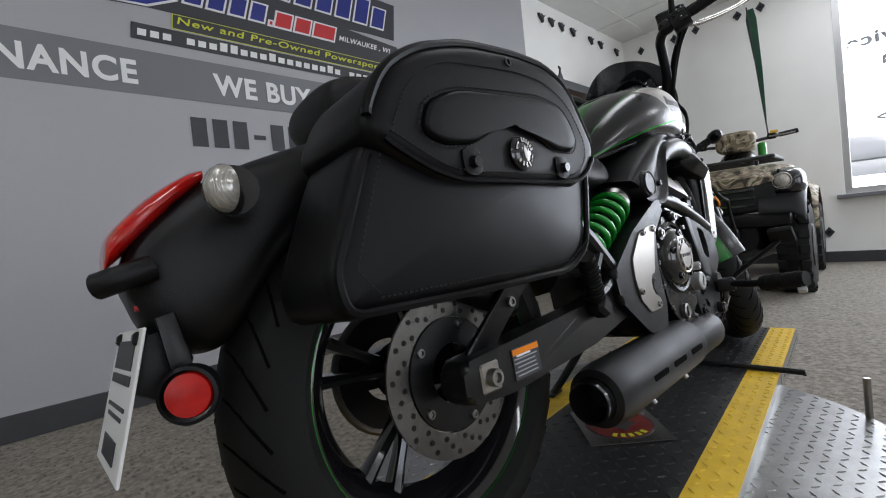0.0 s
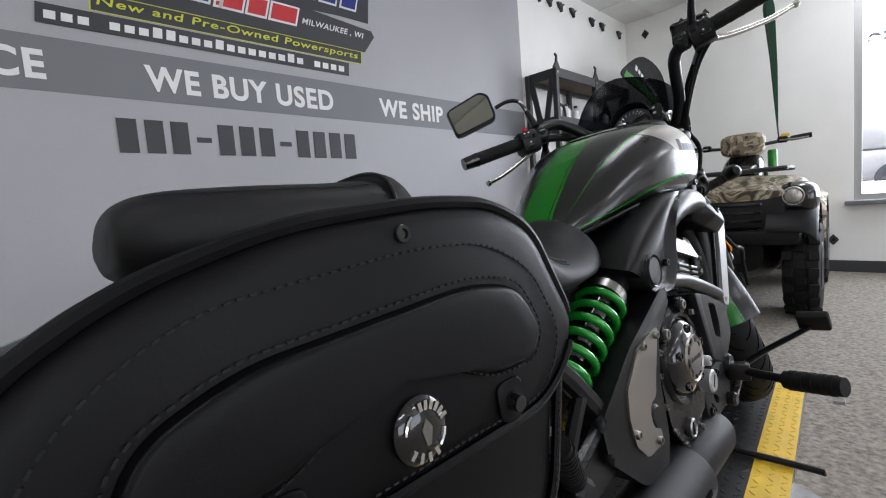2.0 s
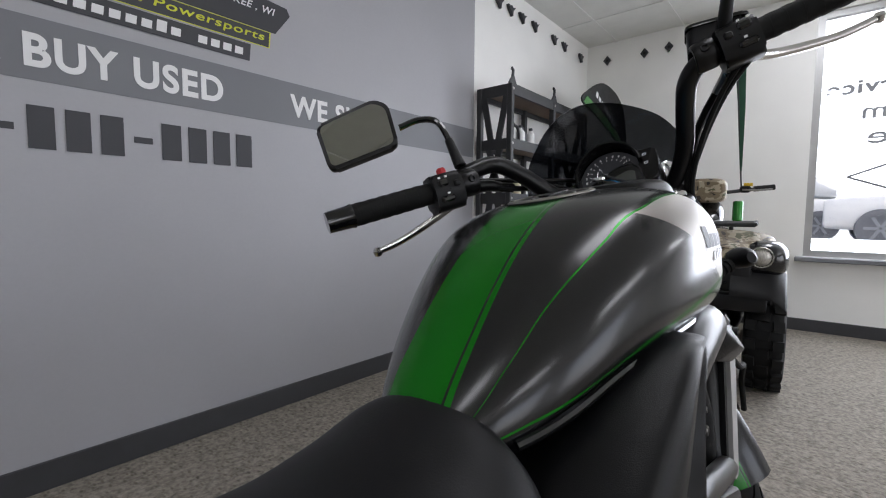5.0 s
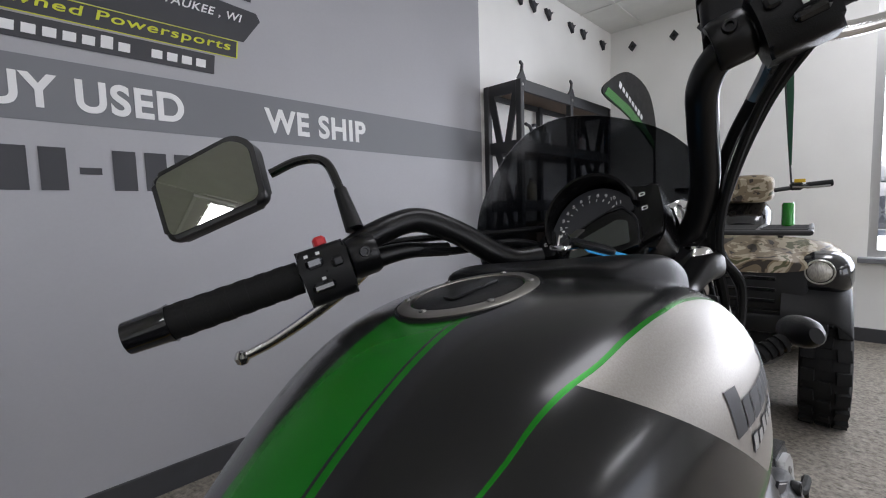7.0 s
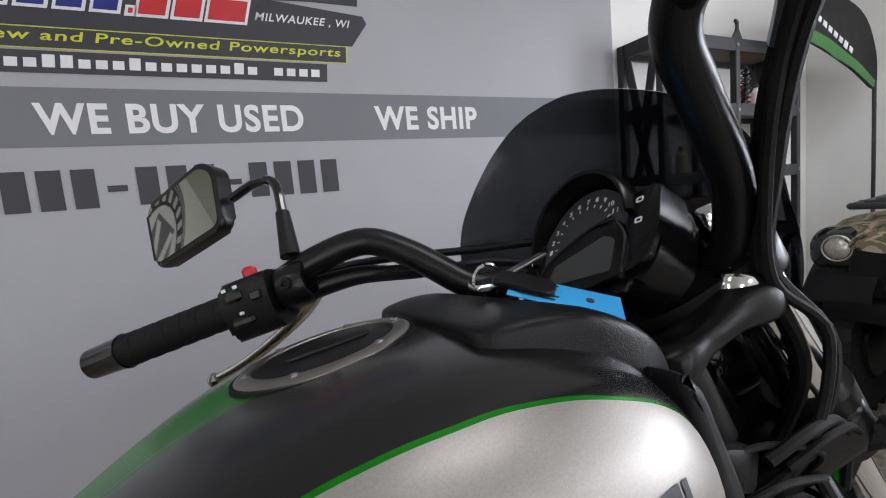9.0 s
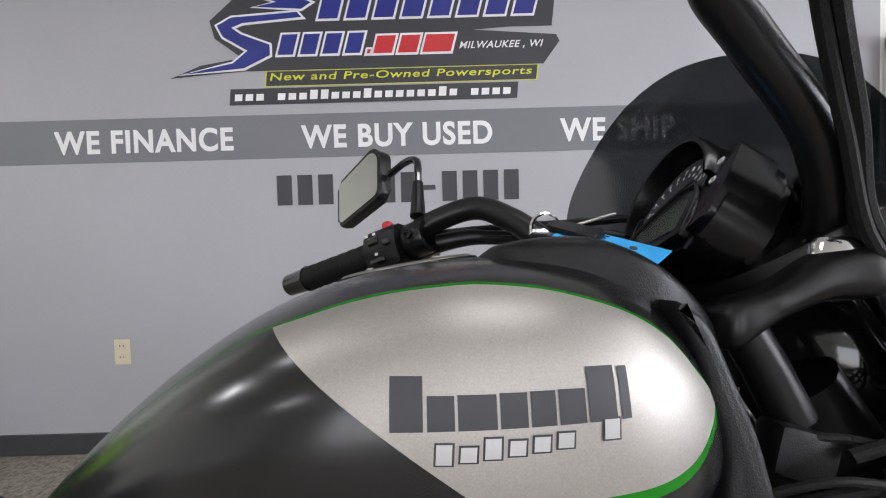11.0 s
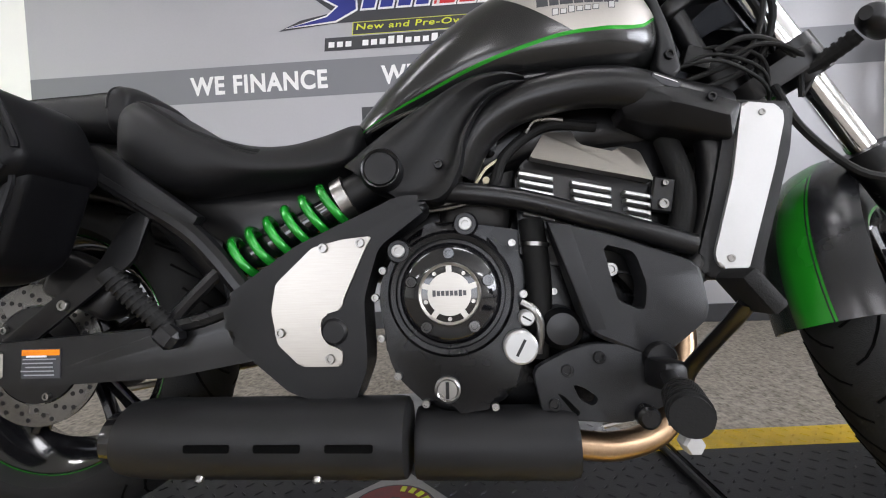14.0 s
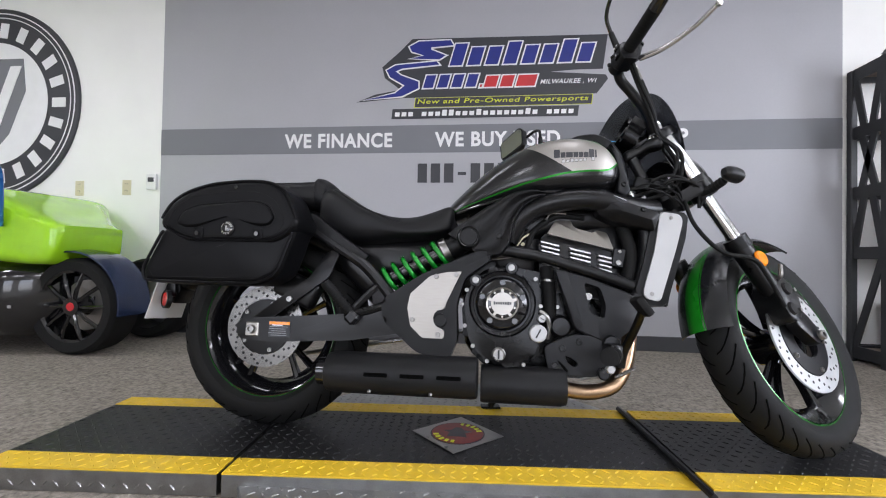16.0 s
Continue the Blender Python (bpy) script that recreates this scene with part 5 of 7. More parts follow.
for x, z in ((0.640, 0.44), (0.628, 0.40), (0.636, 0.34), (0.832, 0.475), (0.846, 0.40), (0.66, 0.285), (0.70, 0.245), (0.80, 0.24), (0.885, 0.345), (0.87, 0.345), (0.882, 0.43), (0.90, 0.40)):
    bolt(eng, (x, -0.172 if x < 0.86 else -0.108, z), 0.006)
oc = bp("oil_cap", lathe([(0.001, -0.196), (0.021, -0.196), (0.024, -0.193), (0.024, -0.16)], (0.838, 0, 0.326), "y", 32), "silver_paint", eng, "silver slotted cap")
bp("slot", box((0.838, -0.1962, 0.326), (0.004, 0.002, 0.026), (0, 28, 0)), "satin_black", oc, smooth=0)
oc = bp("oil_cap", lathe([(0.001, -0.192), (0.009, -0.192), (0.011, -0.189), (0.011, -0.16)], (0.848, 0, 0.366), "y", 24), "silver_paint", eng, "small silver slotted cap")
bp("slot", box((0.848, -0.1922, 0.366), (0.014, 0.002, 0.0025), (0, 30, 0)), "satin_black", oc, smooth=0)
oc = bp("sight_plug", lathe([(0.001, -0.180), (0.014, -0.180), (0.016, -0.182), (0.019, -0.180), (0.019, -0.16)], (0.732, 0, 0.265), "y", 28), "steel", eng, "slotted timing plug")
bp("slot", box((0.732, -0.1805, 0.265), (0.005, 0.003, 0.024)), "satin_black", oc, smooth=0)
bp("coolant_pipe", tube([(0.868, -0.118, 0.515), (0.872, -0.122, 0.47), (0.876, -0.122, 0.40), (0.868, -0.115, 0.30)], 0.020, 14), "rubber", eng, "black coolant pipe")
bp("pipe_clip", cyl((0.872, -0.122, 0.472), (0.8725, -0.122, 0.478), 0.0225, 16), "steel", eng, "steel hose clip")
bp("starter_hump", lathe([(0.001, -0.150), (0.024, -0.148), (0.032, -0.138), (0.034, -0.10)], (0.905, 0, 0.345), "y", 24), "satin_black", eng, "round casing hump")
bp("oil_line", tube([(0.845, -0.150, 0.385), (0.862, -0.155, 0.375), (0.872, -0.150, 0.35), (0.868, -0.14, 0.31)], 0.007, 10), "steel", eng, "steel oil line")
# cylinder head: fins and cover
bp("cylinder_head", prism(rounded([(0.846, 0.594), (0.872, 0.622), (1.044, 0.584), (1.060, 0.55), (1.044, 0.42), (0.85, 0.45)], 0.012), -0.112, 0.112, "y", 0.006, 2), "satin_black", eng, "black cylinder head")
hcm = prism(rounded([(0.868, 0.611), (0.894, 0.654), (0.938, 0.655), (0.946, 0.632), (1.002, 0.616), (1.010, 0.626), (1.040, 0.617), (1.055, 0.566)], 0.0045), -0.136, -0.08, "y", 0.004, 2)
for v in hcm.verts:
    if v.co.y < -0.11:
        v.co.y += 0.30 * max(0.0, v.co.z - 0.611 + 0.24 * (v.co.x - 0.868))
bp("head_cover", hcm, "brushed", eng, "brushed head cover", 22)
for k in range(6):
    for x0, x1, dz in ((0.850, 0.904, 0.0), (0.932, 0.992, -0.019), (1.012, 1.050, -0.038)):
        za = 0.592 - 0.0128 * k + dz
        bp("fin", prism([(x0 + 0.001 * k, za), (x1, za - (x1 - x0) * 0.23), (x1, za - (x1 - x0) * 0.23 - 0.0066), (x0 + 0.001 * k, za - 0.0066)], -0.131, -0.10, "y", 0.0014, 1), "fin_edge", eng, "machined fin edge")
# dark innards behind the frame tubes
inn = bp("air_box", loft([(0.64, 0, 0.07, 0.56, 0.66, 3), (0.72, 0, 0.10, 0.52, 0.70, 3.2), (0.86, 0, 0.105, 0.60, 0.73, 3.2), (1.00, 0, 0.10, 0.62, 0.73, 3.2), (1.12, 0, 0.08, 0.62, 0.74, 3), (1.20, 0, 0.05, 0.66, 0.74, 3)], 24), "satin_black", None, "black air box under the tank")
bp("battery_box", loft([(0.20, 0, 0.08, 0.50, 0.60, 3.4), (0.40, 0, 0.095, 0.46, 0.61, 3.4), (0.60, 0, 0.09, 0.42, 0.62, 3.4), (0.72, 0, 0.09, 0.42, 0.60, 3.4)], 24), "satin_black", inn, "black box under the seat")
bp("inner_fender", loft([(-0.05, 0, 0.09, 0.60, 0.64, 3), (0.15, 0, 0.09, 0.56, 0.63, 3), (0.28, 0, 0.09, 0.44, 0.60, 3), (0.34, 0, 0.09, 0.38, 0.56, 3)], 20), "satin_black", inn, "black inner fender")
bp("throttle_body", cyl((0.79, -0.095, 0.60), (0.79, -0.02, 0.60), 0.030, 20), "plastic", inn, "throttle body")
bp("coolant_elbow", tube([(0.80, -0.11, 0.54), (0.815, -0.118, 0.58), (0.835, -0.115, 0.625), (0.90, -0.11, 0.668), (0.98, -0.10, 0.665)], 0.009, 10), "rubber", inn, "coolant hose")
bp("sensor", box((0.800, -0.125, 0.636), (0.035, 0.03, 0.030), (0, 15, 0), 0.006), "plastic", inn, "black sensor block")
bolt(inn, (0.800, -0.141, 0.636), 0.007, material="satin_black")
for x, z, c in ((0.775, 0.59, "steel"), (0.792, 0.612, "satin_black"), (0.772, 0.618, "steel"), (0.80, 0.582, "ivory"), (0.818, 0.607, "steel")):
    bolt(inn, (x, -0.112, z), 0.006, material=c)
bp("wire", tube([(0.755, -0.115, 0.60), (0.775, -0.122, 0.575), (0.80, -0.118, 0.57), (0.815, -0.115, 0.545)], 0.003, 6), "rubber", inn, "black wire")
bp("wire", tube([(0.77, -0.11, 0.565), (0.785, -0.12, 0.580), (0.80, -0.122, 0.600), (0.822, -0.118, 0.615)], 0.0026, 6), "ivory", inn, "pale wire")
bp("pipe", tube([(0.865, -0.12, 0.655), (0.878, -0.122, 0.672), (0.90, -0.12, 0.676), (0.925, -0.118, 0.674)], 0.0042, 8), "steel", inn, "thin steel pipe")
br_ = bp("bracket", box((1.070, -0.122, 0.545), (0.035, 0.012, 0.055), (0, 10, 0), 0.003), "satin_black", inn, "black bracket")
bolt(br_, (1.068, -0.129, 0.530), 0.008)
bolt(br_, (1.072, -0.129, 0.562), 0.005)
bp("radiator_hose", tube([(1.09, -0.10, 0.64), (1.105, -0.115, 0.56), (1.095, -0.12, 0.49), (1.07, -0.11, 0.44)], 0.019, 12), "rubber", inn, "radiator hose")
bp("intake", box((0.785, 0, 0.575), (0.13, 0.17, 0.15), (0, 8, 0), 0.02, 2), "satin_black", inn, "dark intake block")
bp("front_cylinder", box((1.065, 0, 0.54), (0.15, 0.17, 0.30), (0, -8, 0), 0.02, 2), "satin_black", inn, "dark engine front")
for z in (0.478, 0.486):
    bp("brake_rod", tube([(0.70, -0.13, z + 0.055), (0.74, -0.14, z + 0.058), (0.775, -0.135, z + 0.066)], 0.004, 8), "steel", inn, "small steel rod")

# lower cowl with an opening through it
def around(outline, c, n=48):
    """The outline met by n even rays from c."""
    out = []
    m = len(outline)
    for k in range(n):
        a = 2 * math.pi * k / n
        d = Vector((math.cos(a), math.sin(a)))
        best = None
        for i in range(m):
            p, q = Vector(outline[i - 1]) - c, Vector(outline[i]) - c
            e = q - p
            den = d.x * e.y - d.y * e.x
            if abs(den) < 1e-12:
                continue
            t = (p.x * e.y - p.y * e.x) / den
            u = (p.x * d.y - p.y * d.x) / den
            if t > 0 and -1e-6 <= u <= 1 + 1e-6:
                best = t if best is None else max(best, t)
        out.append(c + d * best)
    return out


def pierced(outer, inner, y0, y1, bevel=0.004):
    """A plate with rounded rims and one opening."""
    c = sum((Vector(q) for q in inner), Vector((0, 0))) / len(inner)
    o, h = around(outer, c), around(inner, c)
    d = bevel if y1 > y0 else -bevel
    bm = bmesh.new()

    def ring(pts, k, y):
        return [bm.verts.new((c.x + (p.x - c.x) * k, y, c.y + (p.y - c.y) * k)) for p in pts]

    rings = [ring(h, 1.0, y0), ring(h, 1.0, y1 - d), ring(h, 1.06, y1), ring(o, 0.94, y1), ring(o, 0.985, y1 - d * 0.4), ring(o, 1.0, y1 - d * 1.6), ring(o, 1.0, y0)]
    skin(bm, rings, False, True)
    return bm


cowl = bp("engine_cowl", pierced(rounded([(0.888, 0.508), (0.968, 0.488), (1.10, 0.438), (1.112, 0.36), (1.035, 0.298), (0.94, 0.338)], 0.015), rounded([(0.965, 0.467), (1.008, 0.455), (1.022, 0.41), (1.018, 0.372), (0.982, 0.388)], 0.010), -0.12, -0.168, 0.008), "plastic_grey", None, "charcoal moulded engine cowl")
bp("cowl_facet", prism([(0.885, 0.505), (0.92, 0.500), (0.965, 0.345), (0.942, 0.342)], -0.169, -0.15, "y", 0.004, 2), "plastic_grey", cowl, "angled cowl edge")
bolt(cowl, (0.982, -0.135, 0.432), 0.011)

# radiator side shroud
rad = bp("radiator_cover", prism(rounded([(1.165, 0.68), (1.255, 0.672), (1.245, 0.60), (1.188, 0.410), (1.117, 0.412), (1.104, 0.44), (1.130, 0.53)], 0.012), -0.150, -0.08, "y", 0.008, 2), "plastic", None, "radiator side cover")
bp("radiator_plate", prism(rounded([(1.178, 0.674), (1.232, 0.666), (1.236, 0.645), (1.218, 0.575), (1.170, 0.422), (1.130, 0.430), (1.126, 0.450), (1.158, 0.56)], 0.009), -0.157, -0.148, "y", 0.004, 2), "silver_paint", rad, "silver cover plate", 20)
bolt(rad, (1.205, -0.157, 0.656), 0.0052, h=0.002)
bolt(rad, (1.148, -0.157, 0.443), 0.0058, h=0.002)
bp("radiator_cover", prism(rounded([(1.165, 0.68), (1.255, 0.672), (1.245, 0.60), (1.188, 0.410), (1.117, 0.412), (1.104, 0.44), (1.130, 0.53)], 0.012), 0.08, 0.150, "y", 0.008, 2), "plastic", rad, "radiator side cover")
bp("radiator", box((1.225, 0, 0.54), (0.04, 0.16, 0.26), (0, 12, 0), 0.004), "satin_black", rad, "black radiator core")
def shroud():
    """A faceted side shroud that runs from the frame tube to the radiator cover."""
    ring = [(1.034, -0.172, 0.700), (1.006, -0.152, 0.682), (1.012, -0.147, 0.664), (1.062, -0.157, 0.642), (1.160, -0.161, 0.618), (1.176, -0.161, 0.671), (1.135, -0.164, 0.685), (1.088, -0.169, 0.698)]
    bm = bmesh.new()
    P = [bm.verts.new(v) for v in ring]
    B = [bm.verts.new((x, -0.09, z)) for x, y, z in ring]
    Q1, Q2 = bm.verts.new((1.072, -0.186, 0.668)), bm.verts.new((1.147, -0.183, 0.645))
    for f in ((P[0], P[1], Q1), (P[1], P[2], Q1), (P[2], P[3], Q1), (P[3], P[4], Q2, Q1), (P[4], P[5], Q2), (P[5], P[6], Q2), (P[6], P[7], Q1, Q2), (P[7], P[0], Q1), tuple(B)):
        bm.faces.new(f)
    for k in range(8):
        bm.faces.new((P[k], B[k], B[k - 1], P[k - 1]))
    bmesh.ops.recalc_face_normals(bm, faces=bm.faces)
    bmesh.ops.bevel(bm, geom=list(bm.edges), offset=0.005, segments=2, profile=0.6, affect="EDGES")
    return bm


bp("shroud", shroud(), "plastic", rad, "angular black shroud", 30)
bolt(rad, (1.127, -0.171, 0.677), 0.007, material="satin_black")

# -- exhaust --
mf = bp("muffler", lathe([(0.022, 0.27), (0.040, 0.245), (0.052, 0.25), (0.056, 0.27), (0.0575, 0.30), (0.0575, 0.66), (0.056, 0.672), (0.05, 0.676), (0.02, 0.676)], (0, -0.172, 0.198), "x", 40), "muffler", None, "matt black muffler with slotted shield", 40)
bp("outlet", lathe([(0.022, 0.27), (0.034, 0.222), (0.038, 0.222), (0.040, 0.27), (0.022, 0.30)], (0, -0.172, 0.198), "x", 28, True), "gloss_black", mf, "round outlet")
# solid strips; the shade of hollow slots is in their colour
for x in (0.40, 0.50, 0.60):
    bp("slot", prism(rounded([(x - 0.033, 0.196), (x + 0.033, 0.196), (x + 0.033, 0.207), (x - 0.033, 0.207)], 0.003, 2), -0.2305, -0.20, "y"), "recess_shade", mf, "dark slot", 0)
bp("muffler_body", lathe([(0.03, 0.684), (0.05, 0.684), (0.052, 0.69), (0.052, 0.90), (0.048, 0.915), (0.03, 0.915)], (0, -0.15, 0.182), "x", 36), "muffler", mf, "front chamber", 40)
for x in (0.38, 0.55):
    bolt(mf, (x, -0.211, 0.155), 0.006, (0, -0.6, -0.8))
bp("exhaust_pipe", tube([(0.91, -0.14, 0.175), (0.98, -0.13, 0.168), (1.05, -0.11, 0.185), (1.09, -0.09, 0.24), (1.11, -0.07, 0.33), (1.10, -0.05, 0.43)], 0.021, 16), "copper", mf, "heat-tinted exhaust pipe", 60)

# -- foot control --
fc = bp("foot_control", pierced(rounded([(0.855, 0.290), (0.905, 0.315), (0.942, 0.327), (1.02, 0.322), (1.042, 0.330), (1.062, 0.312), (1.05, 0.24), (0.99, 0.212), (0.87, 0.218)], 0.014), rounded([(0.912, 0.268), (0.930, 0.262), (0.948, 0.248), (0.940, 0.237), (0.922, 0.246)], 0.006), -0.150, -0.166, 0.003), "plastic_grey", None, "black pierced foot control bracket")
bp("slot", prism(rounded([(0.889, 0.256), (0.899, 0.252), (0.922, 0.228), (0.916, 0.222)], 0.003, 2), -0.1668, -0.150, "y"), "recess_shade", fc, "long slot", 0)
bp("peg_boss", lathe([(0.001, -0.178), (0.020, -0.178), (0.024, -0.172), (0.024, -0.15)], (1.035, 0, 0.304), "y", 24), "satin_black", fc, "round boss")
for x, z in ((0.905, 0.288), (0.951, 0.306), (0.885, 0.240), (1.010, 0.232)):
    bolt(fc, (x, -0.166, z), 0.009, material="satin_black")
PEG0, PEG1 = Vector((1.012, -0.285, 0.283)), Vector((0.976, -0.388, 0.290))
bp("peg_arm", tube([(1.036, -0.18, 0.292), (1.022, -0.24, 0.286), (1.008, -0.30, 0.284)], 0.0105, 12), "satin_black", fc, "thin peg arm")
peg = bp("rider_peg", cyl(PEG0, PEG1, 0.0195, 22), "rubber", fc, "ribbed rubber rider peg")
for k in range(5):
    p = PEG0.lerp(PEG1, 0.10 + 0.17 * k)
    bp("rib", cyl(p, p + (PEG1 - PEG0) * 0.10, 0.0220, 22), "rubber", peg)
bp("peg_holder", box((1.033, -0.19, 0.287), (0.034, 0.05, 0.04), (0, 0, 14), 0.006, 2), "satin_black", fc, "peg knuckle")
bp("feeler", lathe([(0.001, -0.384), (0.0085, -0.384), (0.0105, -0.380), (0.0105, -0.366), (0.001, -0.366)], (0.980, 0, 0.262), "y", 6), "silver_paint", peg, "pale hexagonal peg feeler", 20)
bp("brake_lever", tube([(1.055, -0.175, 0.245), (1.060, -0.19, 0.285), (1.066, -0.235, 0.325), (1.066, -0.30, 0.368), (1.064, -0.335, 0.392)], lambda t: 0.013 - 0.003 * t, 12, 4, True, 0.6), "satin_black", fc, "flat brake pedal arm")
bp("pedal_pad", box((1.062, -0.342, 0.405), (0.020, 0.058, 0.050), (0, -38, 0), 0.006, 2), "rubber", fc, "rubber pedal pad")
bp("return_spring", tube([(1.042 + 0.052 * k / 110 + 0.0065 * math.cos(k * 0.75) * 0.4, -0.172 + 0.0065 * math.sin(k * 0.75), 0.217 + 0.025 * k / 110 + 0.0065 * math.cos(k * 0.75) * 0.9) for k in range(111)], 0.0013, 5, 0), "steel", fc, "small return spring")
bp("pedal_pivot", lathe([(0.001, -0.185), (0.012, -0.185), (0.016, -0.180), (0.016, -0.15)], (1.012, 0, 0.224), "y", 22), "satin_black", fc, "pedal pivot")
bp("brake_rod", tube([(0.955, -0.155, 0.205), (0.99, -0.16, 0.214), (1.02, -0.165, 0.212)], 0.004, 8), "steel", fc, "small brake rod")
ss = bp("side_stand", tube([(0.80, 0.13, 0.22), (0.745, 0.20, 0.11), (0.71, 0.255, 0.035)], 0.012, 10), "satin_black", None, "side stand")
bp("stand_foot", box((0.71, 0.258, 0.034), (0.07, 0.035, 0.008), (6.5, 0, 10), 0.003), "satin_black", ss)

# -- fork, front fender, head --
def fork_x(z):
    return 1.525 - (z - 0.312) * 0.601


for s in (-1, 1):
    y = 0.1 * s
    fk = bp("fork_leg", cyl((fork_x(0.56), y, 0.56), (fork_x(0.36), y, 0.36), 0.029, 20, 0.026), "satin_black", None, "black fork slider", steer=True)
    bp("stanchion", cyl((fork_x(0.92), y, 0.92), (fork_x(0.55), y, 0.55), 0.0205, 20), "chrome", fk, "chrome fork tube")
    bp("dust_seal", cyl((fork_x(0.585), y, 0.585), (fork_x(0.555), y, 0.555), 0.033, 20), "plastic", fk)
    bp("clamp_ring", cyl((fork_x(0.765), y, 0.765), (fork_x(0.705), y, 0.705), 0.037, 22), "satin_black", fk, "black clamp round the fork tube")
    bp("fork_foot", prism(rounded([(1.478, 0.41), (1.530, 0.385), (1.600, 0.328), (1.592, 0.290), (1.560, 0.290), (1.492, 0.335)], 0.014), y - 0.016, y + 0.016, "y", 0.008, 3), "satin_black", fk)
    bolt(fk, (1.575, y + s * 0.022, 0.312), 0.014, (0, s, 0), h=0.01)
    bp("fork_shroud", cyl((fork_x(0.90), y, 0.90), (fork_x(0.75), y, 0.75), 0.0285, 22), "chrome", fk, "chrome fork sleeve")
    bp("fork_cap", lathe([(0.001, 0.02), (0.016, 0.02), (0.02, 0.014), (0.022, 0.0), (0.022, -0.02)], (fork_x(0.925), y, 0.925), "z", 20), "chrome", fk)
    am = bp("reflector", lathe([(0.001, 0.006), (0.020, 0.005), (0.024, 0.0), (0.024, -0.004)], (0, 0, 0), "z", 24), "orange_lens", fk, "amber reflector")
    am.matrix_local = Matrix.Translation((fork_x(0.515) + 0.0, y + s * 0.031, 0.515)) @ pose(0, 0, 0, -90 * s, 0, 0)
for z, d in ((0.90, 0.03), (0.735, 0.036)):
    yk = bp("triple_clamp", prism(rounded([(-0.03, -0.135), (0.035, -0.135), (0.035, 0.135), (-0.03, 0.135), (-0.075, 0.05), (-0.075, -0.05)], 0.02), -d / 2, d / 2, "z", 0.006, 2), "satin_black", None, "black fork clamp")
    yk.matrix_local = STEER @ Matrix.Translation((fork_x(z), 0, z)) @ pose(0, 0, 0, 0, -31, 0)
cal = bp("front_caliper", prism(rounded([(1.435, 0.455), (1.50, 0.475), (1.525, 0.42), (1.51, 0.35), (1.455, 0.335), (1.43, 0.39)], 0.018), -0.128, -0.055, "y", 0.010, 3), "satin_black", None, "black front brake caliper", steer=True)
for x, z in ((1.475, 0.435), (1.468, 0.375)):
    bp("piston_cap", lathe([(0.001, -0.135), (0.016, -0.135), (0.019, -0.130), (0.019, -0.12)], (x, 0, z), "y", 20), "satin_black", cal)
    bp("bolt", lathe([(0.001, -0.134), (0.006, -0.134), (0.006, -0.12)], (x + 0.035, 0, z), "y", 8), "steel", cal)
bp("banjo_bolt", tube([(1.455, -0.128, 0.462), (1.452, -0.14, 0.47), (1.462, -0.142, 0.50)], 0.006, 8), "steel", cal, "steel hose end")
bm = bmesh.new()
rings = []
for k in range(25):
    a = radians(1 + 108 * k / 24)
    ring = []
    for j in range(9):
        b = -1.25 + 2.5 * j / 8
        rad = 0.345 - 0.05 * (1 - math.cos(b))
        ring.append(Vector((1.575 - rad * math.cos(a), 0.078 * math.sin(b) / math.sin(1.25), 0.312 + rad * math.sin(a))))
    for j in range(8, -1, -1):
        b = -1.25 + 2.5 * j / 8
        rad = 0.341 - 0.05 * (1 - math.cos(b))
        ring.append(Vector((1.575 - rad * math.cos(a), 0.075 * math.sin(b) / math.sin(1.25), 0.312 + rad * math.sin(a))))
    rings.append([bm.verts.new(v) for v in ring])
skin(bm, rings)


def fender_paint():
    m = pbr("fender_paint", (0.012, 0.0125, 0.014), 0.25, var=0.05)
    nt = m.node_tree
    p = nt.nodes["Principled BSDF"]
    tc = nt.nodes.new("ShaderNodeTexCoord")
    sep = nt.nodes.new("ShaderNodeSeparateXYZ")
    nt.links.new(tc.outputs["Object"], sep.inputs[0])
    ramp = nt.nodes.new("ShaderNodeValToRGB")
    els = ramp.color_ramp.elements
    els[0].position, els[0].color = 0.353, (0, 0, 0, 1)
    els[1].position, els[1].color = 0.357, (1, 1, 1, 1)
    for pos, v in ((0.373, 1), (0.377, 0), (0.388, 0), (0.392, 1), (0.58, 0.75), (0.70, 0.02)):
        e = els.new(pos)
        e.color = (v, v, v, 1)
    mr = nt.nodes.new("ShaderNodeMapRange")
    mr.inputs[1].default_value, mr.inputs[2].default_value = -0.08, 0.08
    nt.links.new(sep.outputs[1], mr.inputs[0])
    nt.links.new(mr.outputs[0], ramp.inputs[0])
    mx = nt.nodes.new("ShaderNodeMix")
    mx.data_type = "RGBA"
    mx.inputs[6].default_value, mx.inputs[7].default_value = (0.012, 0.0125, 0.014, 1), (0.006, 0.20, 0.008, 1)
    nt.links.new(ramp.outputs[0], mx.inputs[0])
    nt.links.new(mx.outputs[2], p.inputs["Base Color"])
    return m


bp("front_fender", bm, fender_paint(), None, "black front fender with green stripe", 60, True)

